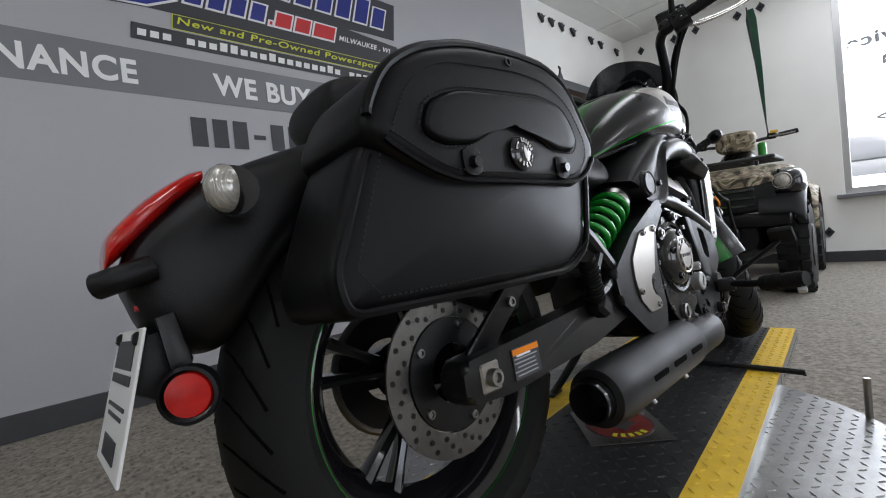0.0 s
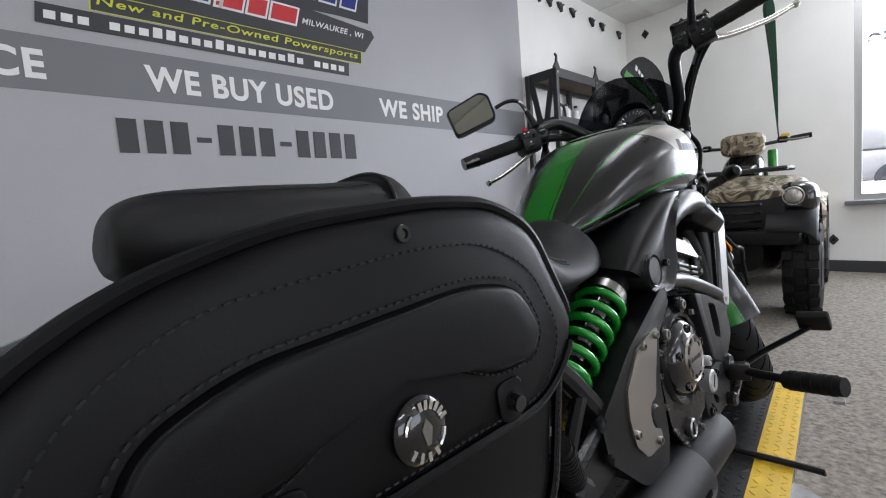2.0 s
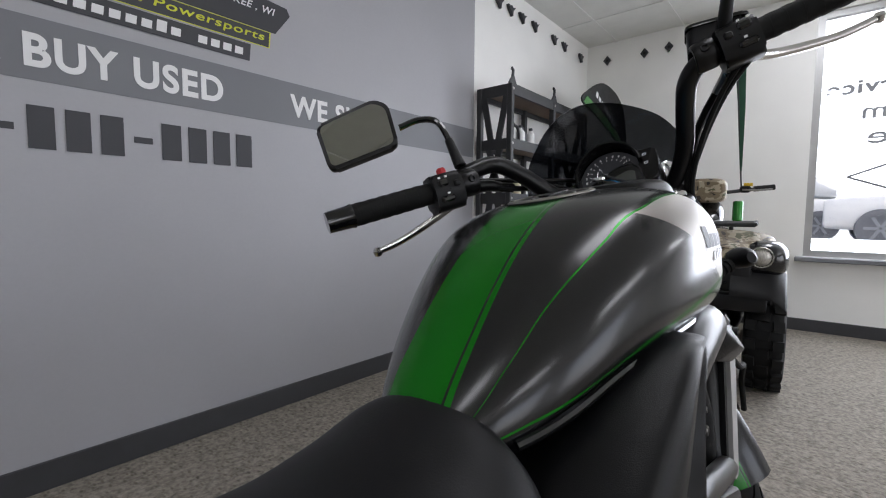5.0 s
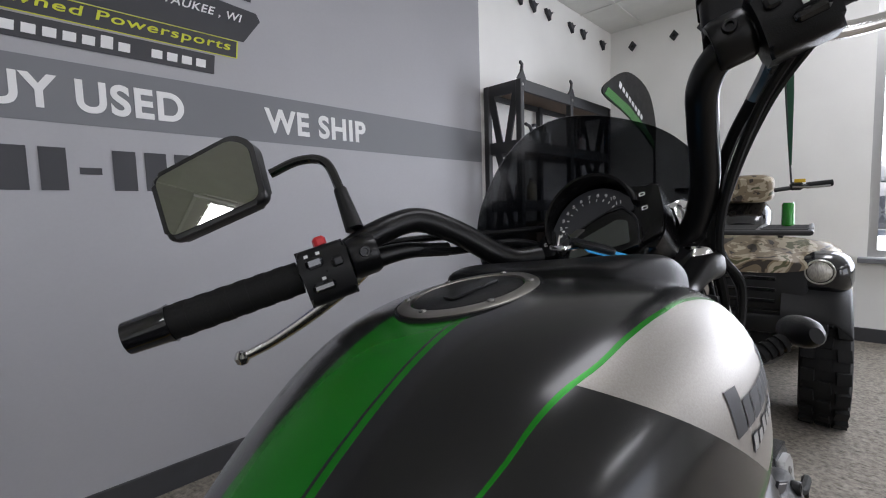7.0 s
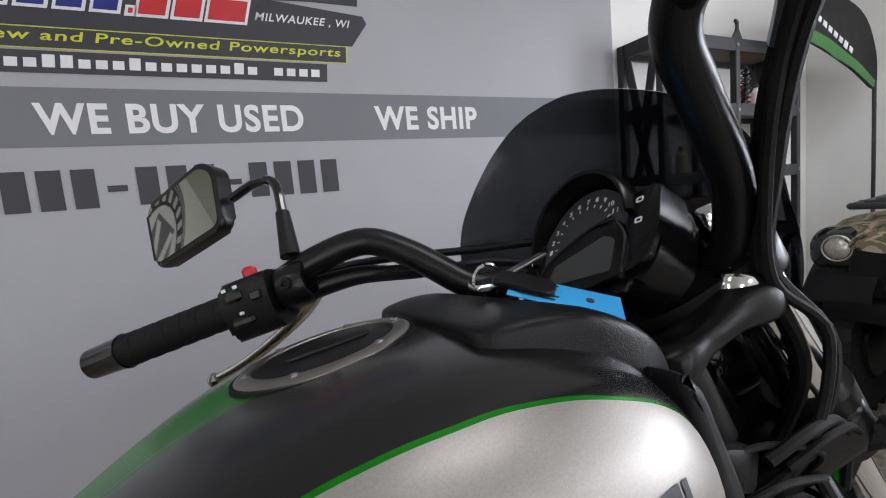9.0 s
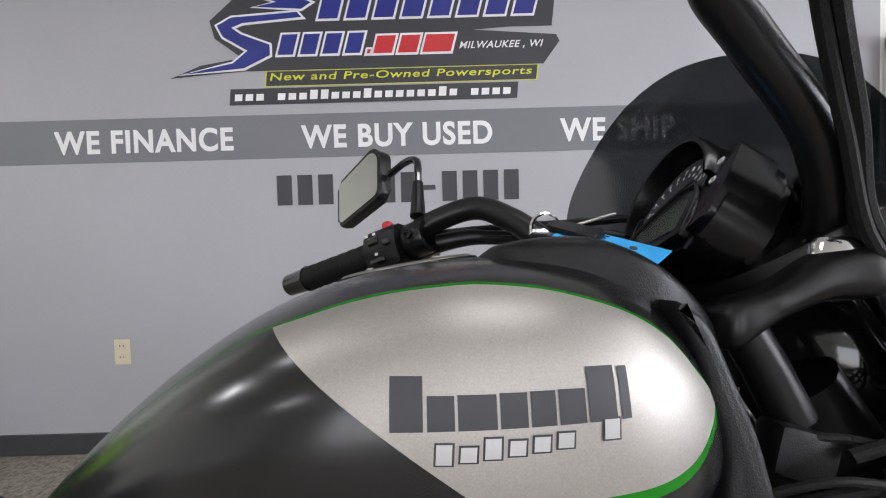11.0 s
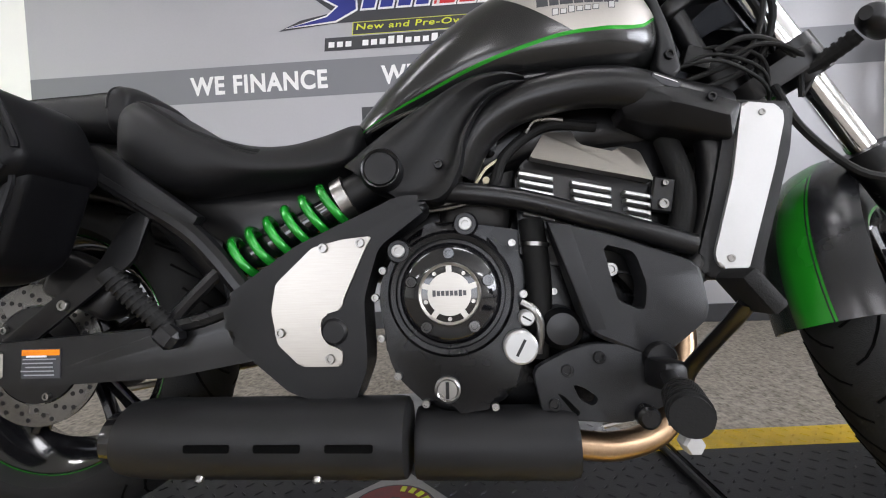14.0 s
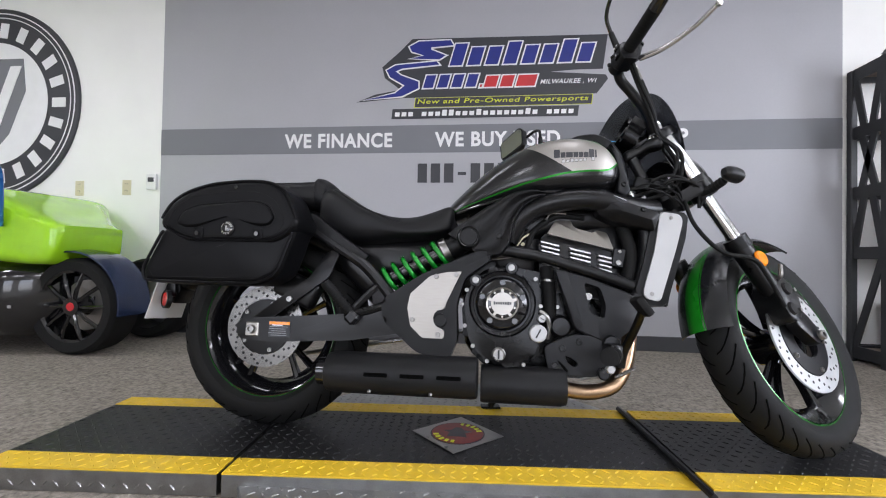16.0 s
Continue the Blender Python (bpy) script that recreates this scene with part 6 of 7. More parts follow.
# -- bars and controls, turned to the left lock --
def controls(s, bar, g0, g1, lever, stem, glass_c, glass_rot):
    hb = bp("handlebar", tube(bar, 0.0148, 14), "satin_black", None, "satin black handlebar")
    g0, g1 = Vector(g0), Vector(g1)
    gd = (g1 - g0).normalized()
    gr = bp("grip", cyl(g0, g0.lerp(g1, 0.8), 0.0172, 18), "rubber", hb, "black rubber grip")
    bp("bar_end", tube([g0.lerp(g1, 0.76), g0.lerp(g1, 0.8), g1], lambda t: 0.0192 - 0.003 * t, 18, 0), "gloss_black", hb, "gloss black bar end")
    for k in range(6):
        p = g0.lerp(g1, 0.08 + 0.115 * k)
        bp("rib", cyl(p, p + gd * 0.010, 0.0178, 18), "rubber", gr)
    q = gd.to_track_quat("Y", "Z").to_matrix().to_4x4()
    sb = bp("switch_housing", prism(rounded([(-0.024, -0.034), (0.022, -0.036), (0.030, -0.004), (0.024, 0.022), (-0.022, 0.026), (-0.030, 0.0)], 0.009), -0.052, -0.002, "y", 0.006, 2), "plastic", hb, "black switch housing")
    sb.matrix_local = Matrix.Translation(g0) @ q
    bp("switch", box((-0.004, -0.030, 0.029), (0.014, 0.013, 0.012), (0, 0, 10), 0.003), "red_ink", sb, "red switch")
    bp("switch", box((-0.027 * s, -0.018, 0.010), (0.010, 0.018, 0.012), None, 0.003), "gloss_black", sb)
    bp("switch", box((-0.027 * s, -0.020, -0.016), (0.010, 0.024, 0.010), None, 0.003), "gloss_black", sb)
    bp("switch", box((-0.030 * s, -0.040, 0.004), (0.006, 0.012, 0.010), (0, 0, 20), 0.002), "satin_black", sb)
    for dy, dz in ((-0.024, 0.018), (-0.012, 0.018), (-0.022, -0.008)):
        bp("mark", box((-0.0305 * s, dy, dz), (0.0012, 0.004, 0.003)), "white_ink", sb, "white switch mark", 0)
    bp("seam", box((0, -0.027, -0.002), (0.0585, 0.0015, 0.0015)), "recess_shade", sb, "housing seam", 0)
    bp("clamp", lathe([(0.015, -0.085), (0.021, -0.085), (0.023, -0.08), (0.023, -0.060), (0.021, -0.055), (0.015, -0.055)], (0, 0, 0), "y", 22, True), "satin_black", sb, "mirror clamp")
    bolt(sb, (-0.022 * s, -0.07, 0.004), 0.006, (-s, 0, 0), "satin_black")
    lv = bp("lever", tube(lever, lambda t: 0.0085 - 0.0026 * t, 10, 6, True, 0.8), "polished", hb, "polished lever")
    bp("lever_ball", lathe([(0.0005, -0.009), (0.006, -0.0068), (0.009, 0), (0.006, 0.0068), (0.0005, 0.009)], lever[-1], "z", 14), "polished", lv)
    st = bp("mirror_stem", tube(stem, 0.0056, 10), "gloss_black", hb, "mirror stem")
    a, b = Vector(stem[0]), Vector(stem[1])
    bp("stem_sleeve", tube([a, a.lerp(b, 0.5), b], lambda t: 0.0105 - 0.003 * t, 12, 2), "plastic", st)
    hx = rounded([(-0.069, -0.040), (0.056, -0.047), (0.069, 0.026), (0.050, 0.046), (-0.060, 0.044)], 0.013, 6)
    ml = bp("mirror", prism(hx, -0.014, 0.006, "z", 0.006, 3), "satin_black", hb, "black rear-view mirror")
    ml.matrix_local = Matrix.Translation(glass_c) @ glass_rot
    bp("mirror_glass", prism([(x * 0.9, y * 0.87) for x, y in hx], 0.005, 0.0072, "z"), "mirror", ml, "mirror glass", 0)
    return hb


def facing(normal, right):
    """A turn whose z is the normal and whose x lies along right."""
    z = Vector(normal).normalized()
    x = (Vector(right) - z * Vector(right).dot(z)).normalized()
    return Matrix((x, z.cross(x), z)).transposed().to_4x4()


left = controls(1, [(1.075, 0.055, 0.925), (1.04, 0.078, 0.928), (0.995, 0.115, 0.966), (0.955, 0.143, 0.987), (0.905, 0.158, 0.975), (0.86, 0.172, 0.952), (0.822, 0.189, 0.936)], (0.822, 0.189, 0.936), (0.680, 0.268, 0.898),
                [(0.905, 0.168, 0.945), (0.888, 0.200, 0.918), (0.855, 0.235, 0.888), (0.820, 0.264, 0.864), (0.788, 0.283, 0.850)],
                [(0.880, 0.165, 0.982), (0.880, 0.185, 1.030), (0.878, 0.207, 1.066), (0.860, 0.232, 1.072), (0.834, 0.256, 1.060)], (0.782, 0.303, 1.050), facing((-0.62, -0.55, 0.12), (0.62, -0.58, 0.32)))
right = controls(-1, [(1.195, -0.050, 0.915), (1.190, -0.086, 0.934), (1.163, -0.114, 0.987), (1.113, -0.130, 1.046), (1.082, -0.142, 1.078), (1.072, -0.166, 1.100), (1.080, -0.22, 1.118)], (1.082, -0.235, 1.122), (1.120, -0.395, 1.164),
                 [(1.118, -0.205, 1.108), (1.168, -0.25, 1.110), (1.218, -0.32, 1.124), (1.252, -0.375, 1.146)],
                 [(1.066, -0.195, 1.130), (1.039, -0.21, 1.187), (1.024, -0.225, 1.222), (1.024, -0.26, 1.247), (1.034, -0.31, 1.257)], (1.044, -0.37, 1.262), facing((-0.75, 0.15, 0.1), (0.2, -1, 0.1)))
bp("lever_perch", tube([(0.868, 0.188, 0.936), (0.905, 0.172, 0.946), (0.945, 0.160, 0.952), (0.975, 0.150, 0.950)], lambda t: 0.014 - 0.005 * t, 12, 4), "satin_black", left, "clutch lever perch")
bp("cable_adjuster", cyl((0.970, 0.151, 0.950), (1.000, 0.140, 0.948), 0.0085, 14), "rubber", left, "ribbed cable adjuster")
rs = bp("brake_reservoir", prism(rounded([(-0.035, -0.022), (0.045, -0.022), (0.045, 0.022), (-0.035, 0.022)], 0.01), -0.018, 0.022, "z", 0.005, 2), "plastic", right, "brake fluid reservoir")
rs.matrix_local = Matrix.Translation((1.092, -0.178, 1.127)) @ pose(0, 0, 0, -14, 0, -78)
bp("reservoir_lid", prism(rounded([(-0.037, -0.024), (0.047, -0.024), (0.047, 0.024), (-0.037, 0.024)], 0.01), 0.022, 0.028, "z", 0.002, 2), "gloss_black", rs)
bp("hose_fitting", tube([(1.096, -0.200, 1.100), (1.114, -0.188, 1.082), (1.130, -0.172, 1.062)], 0.0068, 8), "steel", right, "steel hose end")
bp("cable", tube([(0.93, 0.165, 0.955), (1.0, 0.13, 0.945), (1.09, 0.085, 0.945), (1.17, 0.05, 0.90), (1.20, 0.02, 0.80)], 0.005, 8), "plastic", None, "clutch cable")
bp("cable", tube([(0.90, 0.18, 0.96), (0.97, 0.175, 0.965), (1.07, 0.12, 0.962), (1.16, 0.07, 0.955), (1.20, 0.05, 0.90)], 0.0045, 8), "plastic", None, "switch wiring")
bp("cable", tube([(1.130, -0.172, 1.062), (1.155, -0.146, 1.03), (1.178, -0.126, 0.992), (1.195, -0.108, 0.92), (1.25, -0.10, 0.83), (1.26, -0.06, 0.74), (1.20, -0.04, 0.68)], 0.0062, 8), "rubber", None, "brake hose")
bp("cable", tube([(1.084, -0.232, 1.098), (1.120, -0.185, 1.055), (1.168, -0.140, 0.99), (1.20, -0.112, 0.92), (1.255, -0.12, 0.85), (1.24, -0.10, 0.76), (1.15, -0.08, 0.72)], 0.0055, 8), "rubber", None, "throttle cable")
bp("cable", tube([(1.080, -0.222, 1.098), (1.116, -0.178, 1.05), (1.163, -0.136, 0.98), (1.195, -0.115, 0.91), (1.24, -0.125, 0.86), (1.22, -0.11, 0.77), (1.13, -0.09, 0.735)], 0.0045, 8), "rubber", None, "throttle cable")
bp("cable", tube([(1.27, -0.09, 0.72), (1.285, -0.12, 0.64), (1.34, -0.145, 0.565), (1.42, -0.145, 0.545), (1.46, -0.135, 0.50), (1.50, -0.13, 0.42)], 0.006, 8), "rubber", None, "front brake hose")
for y0 in (0.0, 0.02, -0.02):
    bp("cable", tube([(1.10, -0.10 + y0, 0.745), (1.16, -0.12 + y0, 0.765 + y0), (1.24, -0.11, 0.74 + y0), (1.28, -0.06, 0.70)], 0.003, 8), "rubber", None, "wiring loom")
ym = bp("bar_yoke", loft([(1.100, -0.078, 0.012, 0.846, 0.868, 2.6), (1.112, -0.080, 0.022, 0.842, 0.878, 3.2), (1.140, -0.083, 0.019, 0.860, 0.886, 3.2), (1.168, -0.088, 0.025, 0.874, 0.908, 3.2), (1.198, -0.091, 0.028, 0.876, 0.914, 3.2), (1.216, -0.091, 0.020, 0.884, 0.908, 2.6)], 24), "satin_black", None, "cast bar yoke", 45)
bp("yoke_cap", lathe([(0.0005, 0.930), (0.008, 0.930), (0.010, 0.926), (0.017, 0.926), (0.020, 0.922), (0.021, 0.908)], (1.188, -0.091, -0.007), "z", 24), "chrome", ym, "chrome stem cap")
bp("yoke_neck", tube([(1.126, -0.078, 0.858), (1.142, -0.078, 0.826), (1.158, -0.078, 0.79)], 0.016, 16), "satin_black", ym, "round black neck")
bp("connector", box((1.150, -0.088, 0.772), (0.044, 0.030, 0.036), (0, 18, 0), 0.007, 2), "plastic", ym, "black cable connector")
for k, (dx, dz) in enumerate(((0.012, 0.0), (0.034, -0.012))):
    bp("hose", tube([(1.16 + dx, -0.108, 0.775 + dz), (1.20 + dx, -0.118, 0.790 + dz), (1.25 + dx, -0.112, 0.782 + dz), (1.29 + dx, -0.10, 0.75 + dz), (1.31, -0.09, 0.70)], 0.0046 - 0.0008 * k, 8), "rubber", ym, "black hose loop")
# instruments
ins = bp("instrument_pod", prism(rounded([(-0.056, -0.058), (0.060, -0.058), (0.080, -0.034), (0.080, 0.028), (0.050, 0.048), (-0.05, 0.046), (-0.076, 0.004), (-0.074, -0.028)], 0.014, 5), -0.046, -0.004, "z", 0.008, 3), "pod", None, "black instrument pod")
ins.matrix_local = Matrix.Translation((1.120, 0.0, 0.955)) @ facing((-0.83, 0.03, 0.56), (0.1, -0.97, 0.2))
bp("pod_back", loft([(-0.058, 0, 0.030, -0.076, -0.036, 3), (-0.046, 0, 0.044, -0.086, -0.032, 3.4), (0.044, 0, 0.046, -0.086, -0.032, 3.4), (0.060, 0, 0.034, -0.076, -0.036, 3)], 24), "pod", ins, "rounded pod back", 40)
bm = bmesh.new()
rings = []
for k in range(29):
    a = radians(200 - 196 * k / 28)
    lip = 0.020 * math.sin(math.pi * (0.12 + 0.76 * k / 28))
    rings.append([bm.verts.new((-0.005 + q * math.cos(a), 0.010 + q * 1.06 * math.sin(a), z)) for q, z in ((0.052, -0.02), (0.055, lip), (0.058, lip + 0.001), (0.061, lip - 0.002), (0.062, -0.02))])
skin(bm, rings)
dl = bp("dial", bm, "pod", ins, "arched tachometer hood", 50)
bp("dial_face", prism(smooth_outline([(-0.057, -0.008), (-0.050, 0.036), (-0.024, 0.060), (0.010, 0.060), (0.038, 0.038), (0.046, 0.008)], 5), -0.012, -0.002, "z"), "black_ink", dl, "black dial", 20)
for k in range(11):
    a = radians(188 - 16.5 * k)
    bp("tick", box((-0.006 + 0.0335 * math.cos(a), 0.010 + 0.0335 * math.sin(a), -0.0014), (0.0034, 0.0009, 0.0008), (0, 0, math.degrees(a))), "white_ink", dl, smooth=0)
    wd = 0.0060 if k > 8 else 0.0036
    writing("figure", str(k + 1), "white_ink", dl, Matrix.Translation((-0.006 + 0.041 * math.cos(a) - wd / 2, 0.010 + 0.041 * math.sin(a) - 0.0026, -0.0016)), wd, 0.0052, 0.0006)
bp("display_frame", prism(smooth_outline([(-0.044, -0.048), (0.050, -0.048), (0.052, -0.010), (0.036, 0.013), (0.006, 0.008), (-0.030, -0.008), (-0.047, -0.022)], 3), -0.010, 0.004, "z", 0.003, 2), "pod", ins, "moulded display frame", 40)
bp("display", prism(rounded([(-0.034, -0.041), (0.042, -0.041), (0.042, -0.010), (0.030, -0.004), (-0.028, -0.020)], 0.004), 0.003, 0.0052, "z"), "lcd", ins, "grey liquid crystal display", 20)
bp("pod_trim", tube([(-0.047, -0.026, 0.004), (-0.044, -0.018, 0.0045), (-0.028, -0.006, 0.0045), (0.006, 0.009, 0.0045), (0.034, 0.0145, 0.0045), (0.042, 0.006, 0.0045), (0.052, -0.012, 0.004), (0.052, -0.044, 0.003)], 0.0012, 6, 4), "plastic_grey", ins, "thin raised edge")
bp("pod_wing", prism(rounded([(0.050, -0.046), (0.076, -0.036), (0.082, -0.004), (0.080, 0.034), (0.050, 0.034)], 0.006), -0.030, 0.002, "z", 0.004, 2), "pod", ins, "stepped side block")
bp("pod_wing", prism(rounded([(-0.078, -0.022), (-0.052, -0.026), (-0.056, 0.018), (-0.074, 0.012)], 0.006), -0.030, 0.002, "z", 0.004, 2), "plastic", ins, "small side block")
for x, y in ((0.061, 0.023), (0.062, 0.002), (-0.066, -0.005)):
    for dx in (-0.0028, 0.0028):
        bp("symbol", box((x + dx, y, 0.0024), (0.0012, 0.004, 0.0006)), "white_ink", ins, "small white symbol", 0)
    for dy in (-0.002, 0.002):
        bp("symbol", box((x, y + dy, 0.0024), (0.0056, 0.001, 0.0006)), "white_ink", ins, "small white symbol", 0)
bm = bmesh.new()
rings = []
prof = [(1.262, 0.80, 0.09), (1.262, 0.84, 0.127), (1.255, 0.88, 0.146), (1.245, 0.92, 0.154), (1.232, 0.96, 0.155), (1.215, 1.0, 0.147), (1.198, 1.035, 0.129), (1.183, 1.065, 0.102), (1.171, 1.092, 0.069), (1.165, 1.110, 0.036), (1.163, 1.116, 0.010)]
for x, z, w in smooth_path(prof, 4):
    row = []
    for j in range(25):
        y = w * (-1 + j / 12)
        row.append(Vector((x - 3.0 * y * y, y, z)))
    row += [v + Vector((0.004, 0, 0.002)) for v in row[::-1]]
    rings.append([bm.verts.new(v) for v in row])
skin(bm, rings)
bp("windscreen", bm, "smoke", None, "dark smoked windscreen", 60, True)
bp("headlight", loft([(1.24, 0, 0.05, 0.78, 0.88, 2.2), (1.28, 0, 0.085, 0.745, 0.905, 2.3), (1.33, 0, 0.095, 0.735, 0.90, 2.3), (1.37, 0, 0.085, 0.745, 0.87, 2.2), (1.38, 0, 0.06, 0.76, 0.85, 2.0)], 28), "gloss_black", None, "black headlamp shell", 50, True)
for s in (-1, 1):
    ts = bp("turn_signal", tube([(1.258, s * 0.11, 0.705), (1.262, s * 0.15, 0.708), (1.264, s * 0.18, 0.713)], 0.0115, 10), "rubber", None, "front turn signal on a ribbed stalk", steer=True)
    for k in range(5):
        bp("rib", cyl((1.261, s * (0.13 + 0.01 * k), 0.7065 + 0.001 * k), (1.2615, s * (0.135 + 0.01 * k), 0.707 + 0.001 * k), 0.0135, 12), "rubber", ts)
    bp("signal_body", loft([(1.227, s * 0.203, 0.008, 0.704, 0.726, 2.2), (1.242, s * 0.203, 0.018, 0.697, 0.734, 2.2), (1.267, s * 0.203, 0.021, 0.695, 0.738, 2.2), (1.287, s * 0.203, 0.0205, 0.696, 0.737, 2.2)], 20), "plastic", ts)
    bp("lens", lathe([(0.001, 0.016), (0.012, 0.013), (0.019, 0.004), (0.0205, 0.0), (0.001, -0.002)], (1.288, s * 0.203, 0.716), "x", 20), "clear_lens", ts, "clear lens")
# key with tag, lying on the ignition cover
kt = thing("key", Matrix.Translation((1.000, 0.084, 0.933)), "key with blue paper tag lying on the tank", "key")
part("ring", lathe([(0.012, -0.0012), (0.0135, 0.0), (0.012, 0.0012), (0.0105, 0.0)], (0.0, 0.0, 0.006), "y", 24, True), "chrome", kt, "chrome key ring")
part("blade", box((0.040, 0.012, 0.010), (0.055, 0.009, 0.0022), (0, -14, 8), 0.0005), "steel", kt, "steel key blade", 0)
part("head", prism(rounded([(-0.016, -0.010), (0.014, -0.012), (0.018, 0.008), (-0.012, 0.012)], 0.005), 0.000, 0.005, "z", 0.001, 1), "chrome", kt, "metal key head")
part("fob", prism(rounded([(-0.022, -0.010), (0.024, -0.013), (0.026, 0.011), (-0.02, 0.012)], 0.008), 0.0, 0.005, "z", 0.0015, 1), "plastic", kt, "black key grip").matrix_local = Matrix.Translation((0.018, -0.018, 0.001)) @ pose(0, 0, 0, 12, 14, -42)
tg = part("tag", box((0.008, 0, 0), (0.082, 0.036, 0.0012), None, 0.0004), "tag_blue", kt, "blue paper tag", 0)
tg.matrix_local = Matrix.Translation((0.036, -0.033, -0.006)) @ pose(0, 0, 0, 12, 15, -39)
for k in range(5):
    part("bar", box((-0.012 + 0.0008 * (k % 2), 0.012 - 0.006 * k, 0.0012), (0.03 - 0.004 * (k % 3), 0.0016, 0.0006)), "black_ink", tg, smooth=0)
part("hole", lathe([(0.0003, 0.0016), (0.003, 0.0016), (0.003, 0.0)], (0.026, 0, 0), "z", 12), "black_ink", tg)

# ---- other things in the room ----
def outlet(x, z):
    o = thing("outlet", pose(x, WALL, z), "ivory double socket plate on the wall", "outlet", "wall outlets")
    part("plate", box((0, -0.003, 0), (0.075, 0.006, 0.118), None, 0.002), "ivory", o, smooth=0)
    for dz in (-0.026, 0.026):
        f = part("socket", box((0, -0.007, dz), (0.034, 0.003, 0.03), None, 0.001), "ivory", o, smooth=0)
        for dx in (-0.008, 0.008):
            part("slot", box((dx, -0.0088, dz + 0.003), (0.003, 0.001, 0.01)), "black_ink", f, smooth=0)
    return o


outlet(-2.56, 1.045)
outlet(-2.15, 1.05)
outlet(-0.60, 0.42)
th = thing("thermostat", pose(-1.93, WALL, 1.093), "small white wall thermostat with grey display", "thermostat")
part("body", box((0, -0.012, 0), (0.085, 0.024, 0.12), None, 0.006, 2), "paper", th)
part("display", box((0, -0.0245, 0.015), (0.05, 0.002, 0.035)), "black_ink", th, smooth=0)

sign = thing("wall_sign", pose(-3.35, WALL, 1.73), "large round black and white wall sign", "sign")
part("board", lathe([(0.001, -0.02), (0.775, -0.02), (0.78, -0.015), (0.78, 0.0), (0.001, 0.0)], (0, 0, 0), "y", 72), "black_ink", sign, "black disc")
for a, b in ((0.735, 0.745), (0.70, 0.708)):
    part("ring", lathe([(a, -0.022), (b, -0.022), (b, -0.018), (a, -0.018)], (0, 0, 0), "y", 72, True), "white_ink", sign, "white ring")
part("face", lathe([(0.001, -0.022), (0.50, -0.022), (0.50, -0.018), (0.001, -0.018)], (0, 0, 0), "y", 64), "white_ink", sign, "white disc")
for k in range(22):
    a = radians(16.4 * k)
    part("bar", box((0.60 * math.cos(a), -0.0215, 0.60 * math.sin(a)), (0.12, 0.003, 0.075), (0, -math.degrees(a), 0)), "white_ink", sign, smooth=0)
part("shield", prism([(-0.27, 0.36), (0.27, 0.36), (0.30, 0.1), (0.16, -0.25), (0, -0.42), (-0.16, -0.25), (-0.30, 0.1)], -0.025, -0.021), "band", sign, "grey shield", 0)
part("chevron", prism([(-0.26, 0.30), (-0.16, 0.30), (0, -0.12), (0.16, 0.30), (0.26, 0.30), (0.04, -0.28), (-0.04, -0.28)], -0.029, -0.024), "white_ink", sign, "white chevron", 0)

# -- shelf unit --
SX0, SXM, SX1, SY0, SY1, SZ = 2.98, 3.615, 4.25, 1.45, 1.745, 1.785
LEVELS = [0.0, 0.62, 1.0, 1.38, SZ - 0.035]
shf = thing("shelf_unit", pose(0, 0, 0), "black steel and wood shelf unit against the wall", "shelf unit")
yc = (SY0 + SY1) / 2


def brace(bm, x, y0, z0, y1, z1):
    L = math.hypot(y1 - y0, z1 - z0)
    add_box(bm, (x, (y0 + y1) / 2, (z0 + z1) / 2), (0.010, 0.048, L), (math.degrees(math.atan2(-(y1 - y0), z1 - z0)), 0, 0))


for x in (SX0, SXM, SX1):
    fr_ = part("end_frame", box((x, SY0 + 0.02, (SZ + FLOOR) / 2), (0.04, 0.04, SZ - FLOOR), None, 0.004), "black_steel", shf, "black steel end frame", 0)
    part("post", box((x, SY1 - 0.02, (SZ + FLOOR) / 2), (0.04, 0.04, SZ - FLOOR), None, 0.004), "black_steel", fr_, "", 0)
    if x != SXM:
        bm = bmesh.new()
        a, b = SY0 + 0.045, SY1 - 0.045
        for y0, z0, y1, z1 in ((a, 1.75, yc - 0.03, 1.40), (b, 1.75, yc + 0.03, 1.40), (yc - 0.05, 1.36, yc + 0.05, 1.02), (yc + 0.05, 1.36, yc - 0.05, 1.02), (yc - 0.03, 0.98, a, 0.64), (yc + 0.03, 0.98, b, 0.64), (a, 0.60, b, 0.03)):
            brace(bm, x, y0, z0, y1, z1)
        for z in LEVELS:
            add_box(bm, (x, yc, z), (0.012, SY1 - SY0 - 0.06, 0.075))
        part("cross_brace", bm, "black_steel", fr_, "crossed braces and gussets", 0)
    for z in LEVELS:
        part("bolt", lathe([(0.001, -0.006), (0.009, -0.004), (0.010, 0.0)], (x, SY0 - 0.001, z), "y", 10), "steel", fr_)
for z in LEVELS:
    sh_ = part("shelf", box(((SX0 + SX1) / 2, yc, z + 0.01), (SX1 - SX0 - 0.05, SY1 - SY0 - 0.05, 0.025)), "wood", shf, "dark wood board", 0)
    bm = bmesh.new()
    for y in (SY0 + 0.012, SY1 - 0.012):
        for xa, xb in ((SX0, SXM), (SXM, SX1)):
            add_box(bm, ((xa + xb) / 2, y, z), (xb - xa - 0.042, 0.02, 0.07))
    part("rail", bm, "black_steel", sh_, "steel shelf rail", 0)

